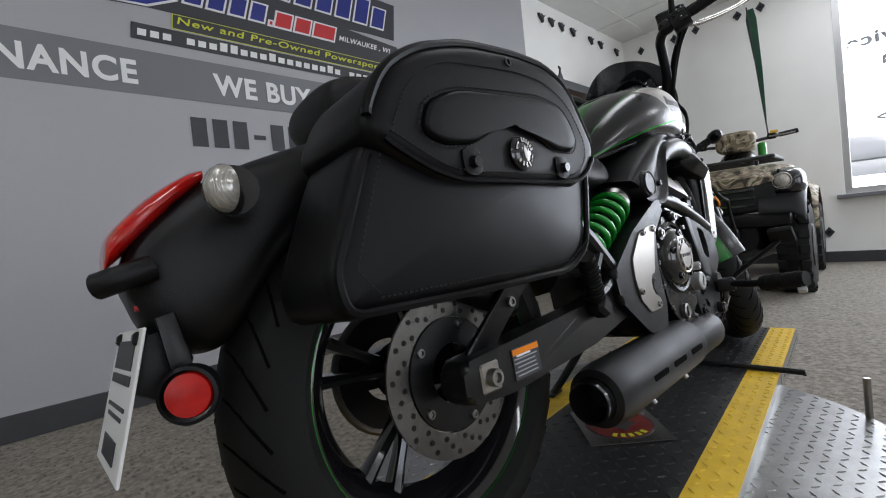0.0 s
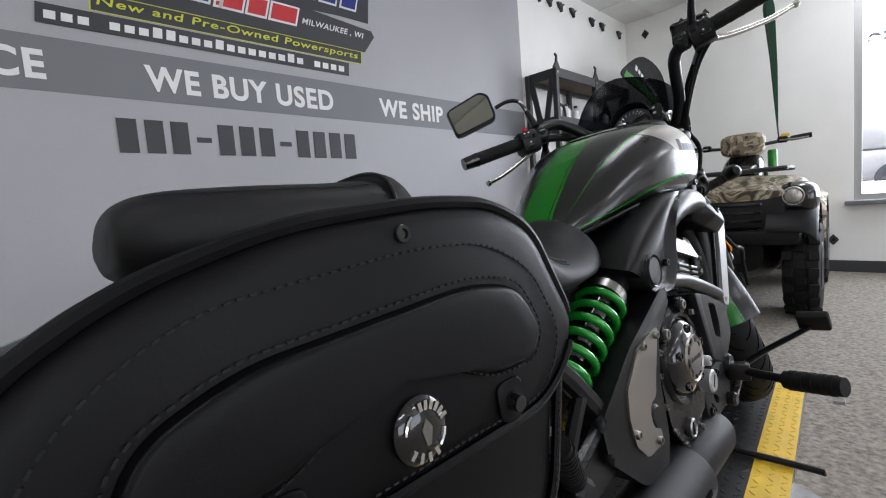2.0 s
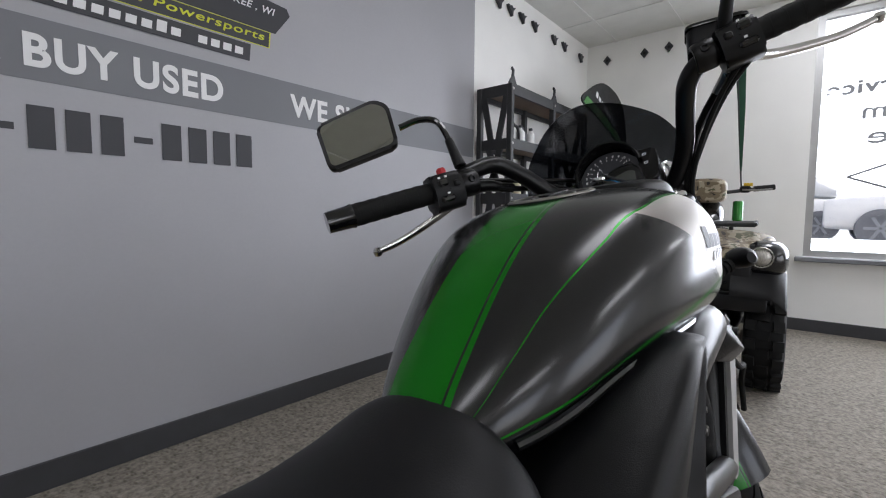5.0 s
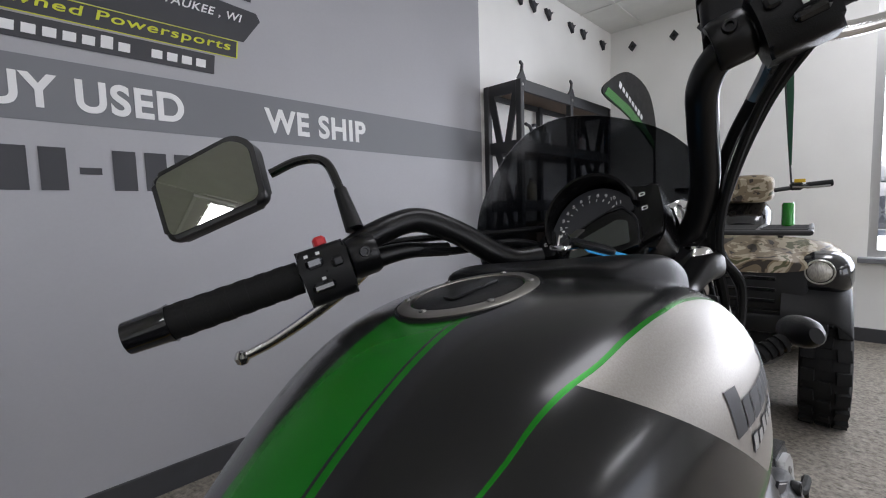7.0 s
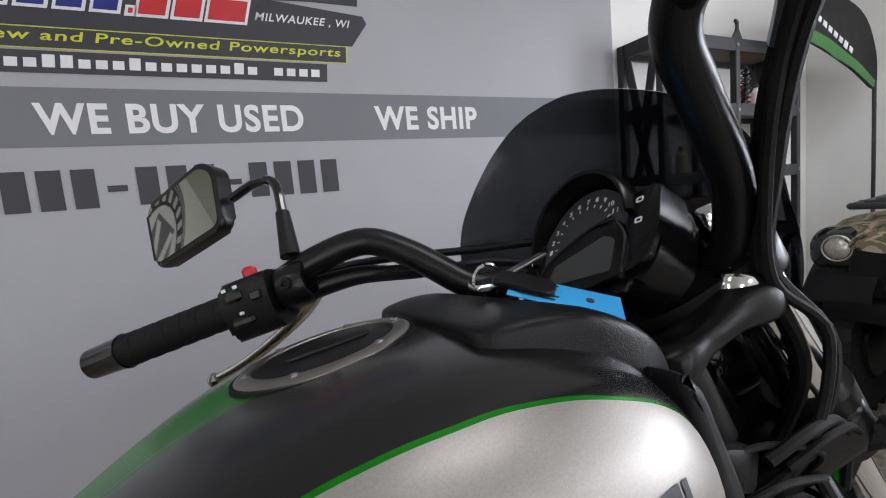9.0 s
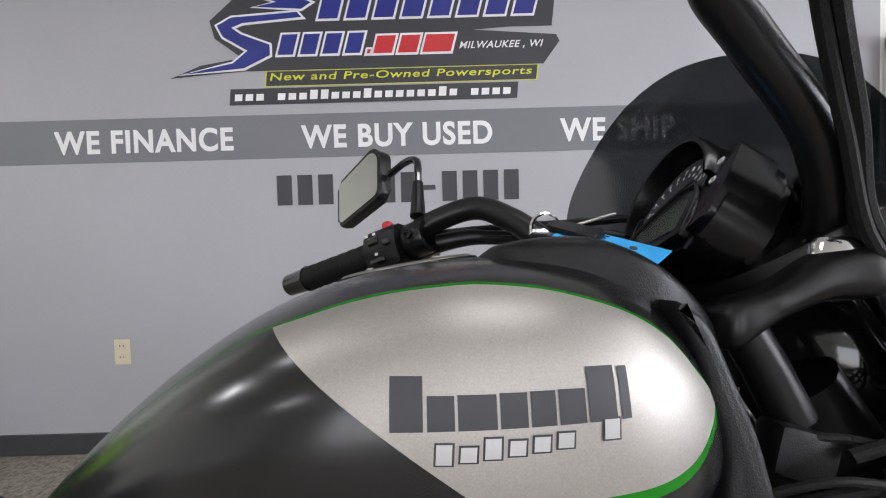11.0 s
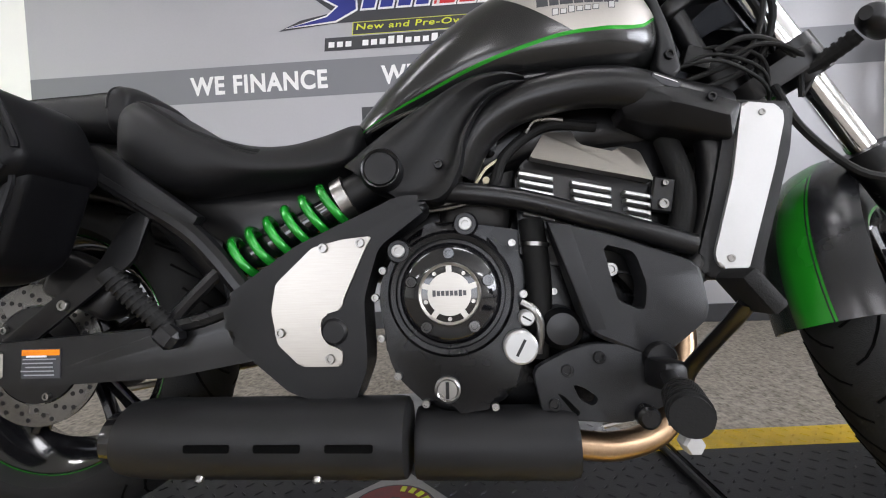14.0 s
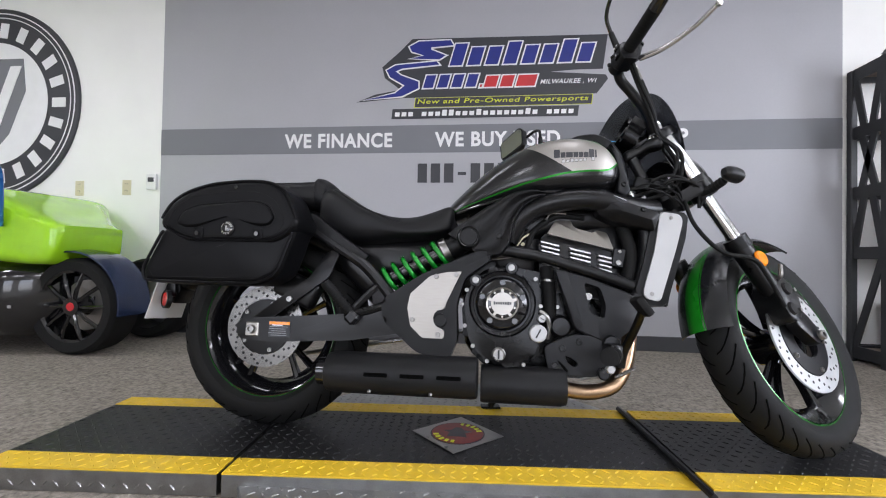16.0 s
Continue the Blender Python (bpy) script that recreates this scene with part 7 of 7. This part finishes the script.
# -- things on the shelves --
def bottle(x, y, z, h, r, material, label):
    b = thing("bottle", pose(x, y, z), label, "bottle", "bottles on the shelves")
    part("body", lathe([(r * 0.9, 0), (r, h * 0.05), (r, h * 0.7), (r * 0.45, h * 0.82), (r * 0.4, h * 0.9)], (0, 0, 0), "z", 16), material, b)
    part("cap", lathe([(r * 0.45, h * 0.88), (r * 0.45, h)], (0, 0, 0), "z", 12), "black_ink", b)
    return b


for k, (x, z, m) in enumerate([(3.34, 1.403, "paper"), (3.42, 1.403, "band"), (3.50, 1.403, "paper"), (3.95, 1.403, "red_ink"), (4.05, 1.403, "paper"), (3.2, 1.023, "band"), (3.3, 1.023, "ivory"), (3.4, 0.643, "band"), (3.52, 0.643, "ivory")]):
    bottle(x, 1.60 + 0.03 * (k % 2), z, 0.17, 0.035, m, "small plastic bottle standing on the shelf unit")
hk = thing("tow_hook", pose(3.0, 1.57, 1.403), "bent steel hitch hook on the shelf unit", "hook")
part("shank", tube([(0.10, 0, 0.012), (0.22, 0, 0.012), (0.27, 0, 0.05), (0.25, 0, 0.13), (0.19, 0.0, 0.15)], 0.011, 10), "black_steel", hk)
crate = thing("storage_box", pose(3.30, 1.58, 0.643), "brown cardboard box on the shelf unit", "box")
part("body", box((0, 0, 0.12), (0.30, 0.22, 0.24), None, 0.004), "wood", crate, smooth=0)
part("flap", box((0, 0.0, 0.243), (0.305, 0.11, 0.004), (3, 0, 0)), "wood", crate, smooth=0)
bin_ = thing("bucket", pose(3.22, 1.60, 0.024), "black round bucket on the bottom shelf", "bucket")
part("body", lathe([(0.11, 0), (0.125, 0.28), (0.132, 0.285), (0.132, 0.30), (0.12, 0.30), (0.105, 0.01)], (0, 0, 0), "z", 28, True), "plastic", bin_)
part("base", lathe([(0.001, 0), (0.11, 0), (0.11, 0.01), (0.001, 0.01)], (0, 0, 0), "z", 24), "plastic", bin_)
spr = thing("spare_shock", pose(3.86, 1.56, 1.403), "black coil spring shock absorber standing on the shelf", "shock absorber")
part("rod", cyl((0, 0, 0), (0.02, 0, 0.27), 0.012, 12), "black_steel", spr, "thin rod")
part("spring", tube([(0.02 * k / 120 + 0.028 * math.cos(k * 0.40), 0.028 * math.sin(k * 0.40), 0.02 + 0.22 * k / 120) for k in range(121)], 0.006, 6, 0), "gloss_black", spr, "black coil spring")
for x in (SX0, SXM):
    hkk = thing("hook", pose(x + 0.02, SY0 + 0.02, SZ), "black steel hook on top of the shelf unit", "hook", "shelf hooks")
    part("blade", prism([(-0.05, 0.0), (0.05, 0.0), (0.012, 0.06), (0.015, 0.10), (-0.012, 0.115), (-0.018, 0.10), (0.0, 0.09), (-0.01, 0.05)], -0.006, 0.006), "black_steel", hkk, smooth=0)

# leaf-shaped flag with a green edge, leaning beside the shelf
bd = thing("feather_flag", pose(0, 1.30, 0), "black leaf-shaped flag with a green edge on a pole", "flag")
bo = smooth_outline([(3.78, 1.80), (3.92, 1.92), (4.20, 2.03), (4.50, 2.02), (4.72, 1.93), (4.85, 1.74), (4.87, 1.55), (4.82, 1.49), (4.55, 1.60), (4.18, 1.71)], 6)
part("cloth", prism(bo, -0.006, 0.006), "vinyl", bd, "black cloth")
part("stripe", prism([(3.80, 1.795), (3.86, 1.855), (4.25, 1.775), (4.62, 1.65), (4.845, 1.54), (4.82, 1.495), (4.55, 1.605), (4.18, 1.712)], -0.009, 0.0), "green", bd, "green edge stripe", 0)
part("pole", tube([(4.86, 0.0, FLOOR), (4.86, 0, 1.0), (4.85, 0, 1.56)], 0.012, 10), "black_steel", bd, "black pole")
for k in range(8):
    part("bar", box((4.08 + 0.062 * k, -0.0085, 1.905 - 0.026 * k), (0.042, 0.003, 0.045 if k in (0, 6) else 0.034), (0, 23, 0)), "white_ink", bd, "white maker's mark block", 0)

# dark ornaments round the top of the walls
for x in (3.24, 3.41, 3.59, 3.806, 4.176, 4.392, 4.78):
    o = thing("wall_ornament", pose(x, WALL, 2.5), "small black bird-shaped ornament on the wall", "ornament", "bird ornaments")
    part("body", prism([(-0.045, 0.03), (-0.02, 0.02), (0.0, 0.035), (0.02, 0.018), (0.06, 0.03), (0.025, -0.005), (0.02, -0.045), (-0.005, -0.02), (-0.03, 0.0)], -0.03, -0.004), "black_ink", o, smooth=0)
for y, z in ((1.555, 2.485), (1.19, 2.48), (0.97, 2.49), (0.585, 2.475), (0.39, 2.478), (0.02, 2.475), (0.01, 0.222)):
    o = thing("wall_ornament", pose(EAST, y, z), "small black diamond ornament on the wall", "ornament", "diamond ornaments")
    part("body", prism([(-0.04, 0), (0, -0.05), (0.04, 0), (0, 0.05)], -0.012, -0.001, "x", 0.003), "black_ink", o, smooth=0)
    part("dot", lathe([(0.0005, -0.015), (0.012, -0.014), (0.014, -0.011)], (0, 0, 0), "x", 12), "satin_black", o)

# -- four-wheeler --
ATV = pose(3.62, 0.40, FLOOR, 0, 0, 180 + 4)
atv = thing("quad_bike", ATV, "camouflage four-wheeled quad bike with black racks", "quad bike")


def camo():
    m = M["camo"]
    nt = m.node_tree
    p = nt.nodes["Principled BSDF"]
    tc = nt.nodes.new("ShaderNodeTexCoord")
    v = nt.nodes.new("ShaderNodeTexNoise")
    v.inputs["Scale"].default_value, v.inputs["Detail"].default_value, v.inputs["Distortion"].default_value = 8.0, 4, 1.6
    r = nt.nodes.new("ShaderNodeValToRGB")
    r.color_ramp.interpolation = "CONSTANT"
    e = r.color_ramp.elements
    e[0].position, e[0].color = 0.0, (0.035, 0.026, 0.018, 1)
    e[1].position, e[1].color = 0.40, (0.20, 0.155, 0.095, 1)
    for pos, c in ((0.5, (0.42, 0.36, 0.26, 1)), (0.58, (0.10, 0.10, 0.045, 1)), (0.66, (0.30, 0.23, 0.15, 1))):
        q = e.new(pos)
        q.color = c
    nt.links.new(tc.outputs["Object"], v.inputs["Vector"])
    nt.links.new(v.outputs[0], r.inputs[0])
    nt.links.new(r.outputs[0], p.inputs["Base Color"])


camo()
for x in (0.36, -0.82):
    for s in (-1, 1):
        w = part("wheel", lathe([(0.03, -0.09), (0.14, -0.09), (0.15, -0.06), (0.14, 0.0), (0.15, 0.06), (0.14, 0.09), (0.03, 0.09)], (x, s * 0.375, 0.30), "y", 24), "satin_black", atv, "black steel wheel")
        prof = [(0.15, -0.075), (0.24, -0.09), (0.28, -0.078), (0.295, -0.05), (0.298, 0.0), (0.295, 0.05), (0.28, 0.078), (0.24, 0.09), (0.15, 0.075)]
        part("tyre", lathe(prof, (x, s * 0.375, 0.30), "y", 36, True), "rubber", w, "knobbly black tyre")
        bm = bmesh.new()
        for k in range(20):
            a = 2 * math.pi * k / 20
            for dy, da in ((-0.058, 0), (0.0, 0.16), (0.058, 0)):
                add_box(bm, (x + 0.298 * math.cos(a + da), s * 0.375 + dy, 0.30 + 0.298 * math.sin(a + da)), (0.022, 0.046, 0.05), (0, -math.degrees(a + da), 12 if dy > 0 else -12))
        tagged(part("knob", bm, "rubber", w, "tread knobs", 0), kind="stuff")
part("chassis", loft([(-1.0, 0, 0.2, 0.25, 0.5, 3), (-0.4, 0, 0.28, 0.2, 0.5, 3), (0.3, 0, 0.25, 0.2, 0.55, 3), (0.62, 0, 0.2, 0.28, 0.5, 3)], 20), "plastic", atv, "black underbody")
for s in (-1, 1):
    for mat_, label_, lo_, hi_ in (("camo", "camouflage front fender", 62, 172), ("plastic", "black fender front", 28, 62)):
        bm = bmesh.new()
        rings = []
        for k in range(11):
            a = radians(lo_ + (hi_ - lo_) * k / 10)
            cx, cz = 0.36 + 0.38 * math.cos(a), 0.34 + 0.40 * math.sin(a)
            rings.append([bm.verts.new(v) for v in ((cx, s * 0.22, cz + 0.03), (cx, s * 0.38, cz + 0.02), (cx, s * 0.445, cz - 0.02), (cx, s * 0.455, cz - 0.05), (cx, s * 0.40, cz), (cx, s * 0.22, cz + 0.01))])
        skin(bm, rings)
        part("front_fender", bm, mat_, atv, label_, 50)
    bm = bmesh.new()
    rings = []
    for k in range(13):
        a = radians(10 + 150 * k / 12)
        cx, cz = -0.82 + 0.40 * math.cos(a), 0.34 + 0.40 * math.sin(a)
        rings.append([bm.verts.new(v) for v in ((cx, s * 0.22, cz + 0.03), (cx, s * 0.40, cz + 0.02), (cx, s * 0.46, cz - 0.03), (cx, s * 0.46, cz - 0.045), (cx, s * 0.40, cz), (cx, s * 0.22, cz + 0.01))])
    skin(bm, rings)
    part("rear_fender", bm, "camo", atv, "camouflage rear fender", 50)
    hl = part("headlamp_pod", loft([(0.40, s * 0.34, 0.10, 0.64, 0.80, 2.8), (0.52, s * 0.345, 0.115, 0.62, 0.82, 2.8), (0.60, s * 0.345, 0.10, 0.64, 0.80, 2.8), (0.63, s * 0.34, 0.07, 0.67, 0.77, 2.6)], 24), "gloss_black", atv, "black lamp pod")
    part("lens", lathe([(0.001, 0.022), (0.025, 0.018), (0.040, 0.006), (0.043, 0.0), (0.050, 0.006), (0.054, 0.0), (0.054, -0.02)], (0.628, s * 0.345, 0.735), "x", 28), "clear_lens", hl, "round clear headlamp")
part("hood", loft([(-0.15, 0, 0.16, 0.6, 0.80, 2.8), (0.1, 0, 0.32, 0.66, 0.85, 3.0), (0.40, 0, 0.40, 0.74, 0.875, 2.6), (0.54, 0, 0.38, 0.74, 0.84, 2.6), (0.64, 0, 0.30, 0.72, 0.785, 2.6)], 28), "camo", atv, "camouflage front bodywork", 50)
gr_ = part("grille", box((0.60, 0, 0.66), (0.08, 0.62, 0.22), (0, -6, 0), 0.02, 2), "plastic", atv, "black front grille")
for k in range(3):
    part("bar", box((0.648, 0, 0.60 + 0.05 * k), (0.014, 0.40, 0.018), None, 0.003), "gloss_black", gr_)
part("bumper", box((0.62, 0, 0.50), (0.10, 0.76, 0.09), None, 0.02, 2), "plastic", atv, "black front bumper")
part("winch", box((0.64, 0, 0.40), (0.10, 0.22, 0.10), None, 0.012, 2), "satin_black", atv, "black winch")
rk = part("rack", tube([(0.62, -0.31, 0.90), (0.62, 0.31, 0.90)], 0.013, 10, 0), "black_steel", atv, "black tubular front rack")
for x in (0.50, 0.38, 0.26, 0.14):
    part("rail", tube([(x, -0.32, 0.905), (x, 0.32, 0.905)], 0.011, 8, 0), "black_steel", rk)
for y in (-0.31, 0.31, -0.12, 0.12):
    part("rail", tube([(0.62, y, 0.90), (0.3, y, 0.91), (0.10, y, 0.91)], 0.011, 8, 2), "black_steel", rk)
for y in (-0.2, 0.2):
    part("strut", tube([(0.45, y, 0.905), (0.42, y, 0.84)], 0.011, 8, 0), "black_steel", rk)
part("pod", loft([(-0.28, 0, 0.10, 0.9, 1.06, 2.6), (-0.18, 0, 0.13, 0.84, 1.05, 2.6), (-0.05, 0, 0.12, 0.82, 0.97, 2.6), (0.0, 0, 0.09, 0.82, 0.92, 2.6)], 24), "gloss_black", atv, "black instrument pod")
hb_ = part("handlebar", tube([(-0.20, -0.36, 1.13), (-0.15, -0.20, 1.11), (-0.12, 0, 1.09), (-0.15, 0.20, 1.11), (-0.20, 0.36, 1.13)], 0.012, 10), "black_steel", atv, "black handlebar")
for s in (-1, 1):
    part("grip", cyl((-0.18, s * 0.28, 1.122), (-0.205, s * 0.39, 1.132), 0.018, 14), "rubber", hb_)
    part("switch", box((-0.16, s * 0.235, 1.12), (0.05, 0.06, 0.045), None, 0.01), "plastic", hb_)
    part("lever", tube([(-0.12, s * 0.22, 1.115), (-0.10, s * 0.30, 1.11), (-0.12, s * 0.38, 1.115)], 0.006, 8), "steel", hb_)
part("bar_tag", box((-0.15, 0.25, 1.15), (0.02, 0.05, 0.02), None, 0.003), "yellow", hb_, "yellow tie")
part("bar_bag", loft([(-0.25, 0, 0.11, 1.06, 1.17, 4), (-0.22, 0, 0.135, 1.035, 1.195, 4), (-0.10, 0, 0.135, 1.035, 1.195, 4), (-0.07, 0, 0.115, 1.05, 1.17, 4)], 28), "camo", atv, "camouflage handlebar bag")
part("seat", loft([(-0.95, 0, 0.14, 0.72, 0.86, 3), (-0.6, 0, 0.17, 0.70, 0.86, 3), (-0.35, 0, 0.14, 0.70, 0.82, 3)], 24), "vinyl", atv, "black seat")
can = thing("drink_can", pose(3.34, 0.16, 0.855), "green drink can standing on the quad bike", "can")
part("body", lathe([(0.020, 0), (0.026, 0.006), (0.026, 0.105), (0.021, 0.115), (0.001, 0.115)], (0, 0, 0), "z", 20), "green", can)
fl = thing("whip_flag", pose(3.80, 0.20, 1.08), "dark green pennant hanging on a thin whip over the quad bike", "flag")
part("whip", tube([(0, 0.0, 0.0), (-0.01, 0.03, 0.4), (-0.02, 0.07, 1.0)], 0.005, 8), "black_steel", fl, "thin whip")
part("pennant", prism([(0.0, 0.10), (0.008, 0.10), (0.04, 0.5), (0.082, 0.90), (0.072, 0.98), (0.028, 0.98), (0.012, 0.90), (0.0, 0.5)], -0.012, -0.008, "x"), "dark_green", fl, "dark green pennant", 0)

# -- three-wheeler --
TW = pose(-1.72, 1.02, FLOOR)
tw = thing("three_wheeler", TW, "lime green and black three-wheeled roadster", "three-wheeler")
wh = part("front_wheel", lathe([(0.02, -0.10), (0.05, -0.10), (0.05, 0.05), (0.02, 0.05)], (0, 0, 0.285), "y", 24, True), "gloss_black", tw, "black alloy wheel")
part("tyre", lathe([(0.21, -0.10), (0.26, -0.105), (0.28, -0.08), (0.285, 0), (0.28, 0.08), (0.26, 0.105), (0.21, 0.10)], (0, 0, 0.285), "y", 48, True), "rubber", wh, "low profile tyre")
part("rim", lathe([(0.195, -0.085), (0.215, -0.098), (0.218, -0.09), (0.21, 0.08), (0.195, 0.08)], (0, 0, 0.285), "y", 48, True), "gloss_black", wh, "black rim")
for k in range(10):
    a = 2 * math.pi * k / 10
    part("spoke", tube([(0.03 * math.cos(a), -0.085, 0.285 + 0.03 * math.sin(a)), (0.12 * math.cos(a), -0.092, 0.285 + 0.12 * math.sin(a)), (0.205 * math.cos(a), -0.08, 0.285 + 0.205 * math.sin(a))], 0.011, 6, 3), "gloss_black", wh)
part("centre_cap", lathe([(0.001, -0.105), (0.022, -0.104), (0.026, -0.098)], (0, 0, 0.285), "y", 18), "red_ink", wh, "dull red centre cap")
part("brake_disc", lathe([(0.06, 0.0), (0.15, 0.0), (0.15, 0.012), (0.06, 0.012)], (0, 0, 0.285), "y", 36, True), "steel", wh, "steel brake disc")
bm = bmesh.new()
rings = []
for k in range(15):
    a = radians(-8 + 118 * k / 14)
    rings.append([bm.verts.new((r_ * math.cos(a), y_, 0.285 + r_ * math.sin(a))) for r_, y_ in ((0.325, -0.115), (0.335, 0.0), (0.325, 0.115), (0.315, 0.115), (0.323, 0.0), (0.315, -0.115))])
skin(bm, rings)
part("wheel_fender", bm, "navy", tw, "dark blue cycle fender", 50)
part("body", loft([(-2.45, 0.28, 0.30, 0.56, 0.74, 4), (-2.35, 0.28, 0.38, 0.53, 0.80, 5), (-1.9, 0.28, 0.44, 0.53, 0.86, 6), (-1.2, 0.27, 0.475, 0.53, 0.90, 6), (-0.62, 0.26, 0.475, 0.53, 0.98, 6), (-0.46, 0.20, 0.42, 0.53, 0.955, 6), (-0.20, 0.10, 0.29, 0.52, 0.83, 7), (-0.06, 0.06, 0.24, 0.55, 0.775, 7), (-0.01, 0.06, 0.20, 0.70, 0.755, 6)], 48), "lime", tw, "lime green bodywork", 40)
ck = part("cockpit", loft([(-1.75, 0.28, 0.24, 0.80, 0.900, 4), (-1.68, 0.28, 0.32, 0.80, 0.925, 5), (-0.95, 0.27, 0.34, 0.80, 0.955, 5), (-0.80, 0.27, 0.30, 0.80, 0.985, 4)], 32), "vinyl", tw, "black padded cockpit", 40)
for y in (0.12, 0.42):
    part("seat", box((-1.55, y, 0.98), (0.10, 0.24, 0.20), (0, -14, 0), 0.03, 3), "vinyl", ck, "black seat back")
for x, y, r_ in ((0.0, 0.56, 0.285), (-1.95, 0.28, 0.30)):
    part("tyre", lathe([(r_ - 0.075, -0.10), (r_ - 0.025, -0.105), (r_ - 0.005, -0.08), (r_, 0), (r_ - 0.005, 0.08), (r_ - 0.025, 0.105), (r_ - 0.075, 0.10)], (x, y, r_), "y", 36, True), "rubber", tw, "low profile tyre")
part("sill", loft([(-2.4, 0.25, 0.44, 0.10, 0.54, 5), (-0.6, 0.25, 0.45, 0.09, 0.54, 5), (-0.30, 0.25, 0.44, 0.10, 0.54, 5), (-0.10, 0.30, 0.30, 0.2, 0.54, 5)], 30), "gloss_black", tw, "black lower body", 50)
for k in range(10):
    part("bar", box((-0.70 + 0.045 * k, -0.203 + 0.0035 * max(0, k - 5), 0.285), (0.026, 0.003, 0.016)), "silver_paint", tw, "silver maker's mark block", 0)
part("mirror_arm", tube([(-0.33, -0.24, 0.74), (-0.32, -0.25, 0.92), (-0.34, -0.25, 1.06), (-0.44, -0.25, 1.15), (-0.56, -0.24, 1.10), (-0.62, -0.22, 0.95)], 0.030, 14), "blue_paint", tw, "blue metallic roll hoop")

# -- parked cars beyond the window --
def parked_car(m, label, material):
    c = thing("parked_car", m, label, "car", "cars outside")
    part("body", loft([(-2.1, 0, 0.8, 0.35, 0.85, 4), (-1.9, 0, 0.88, 0.3, 0.95, 4), (0, 0, 0.9, 0.28, 1.0, 4), (1.9, 0, 0.88, 0.3, 0.9, 4), (2.1, 0, 0.8, 0.4, 0.8, 4)], 28), material, c)
    part("cabin", loft([(-1.6, 0, 0.7, 0.95, 1.2, 4), (-1.0, 0, 0.72, 0.95, 1.55, 4), (0.4, 0, 0.72, 0.95, 1.55, 4), (1.0, 0, 0.7, 0.95, 1.1, 4)], 24), "paper", c)
    for x in (-1.35, 1.35):
        for s in (-1, 1):
            w = part("wheel", lathe([(0.03, -0.05), (0.22, -0.06), (0.23, 0.06), (0.03, 0.06)], (x, s * 0.84, 0.34), "y", 24), "band", c)
            part("tyre", lathe([(0.23, -0.1), (0.33, -0.1), (0.345, 0), (0.33, 0.1), (0.23, 0.1)], (x, s * 0.84, 0.34), "y", 28, True), "band", w)
            for k in range(6):
                a = k * math.pi / 3
                part("spoke", box((x + 0.12 * math.cos(a), s * 0.9, 0.34 + 0.12 * math.sin(a)), (0.2, 0.03, 0.05), (0, -math.degrees(a), 0)), "pale_ink", w)
    return c


parked_car(pose(11.9, -2.41, OUT, 0, 0, 90), "pale sunlit parked car with blue-grey wheels", "paper")
parked_car(pose(14.3, 1.07, OUT, 0, 0, 90), "white sunlit parked car", "paper")
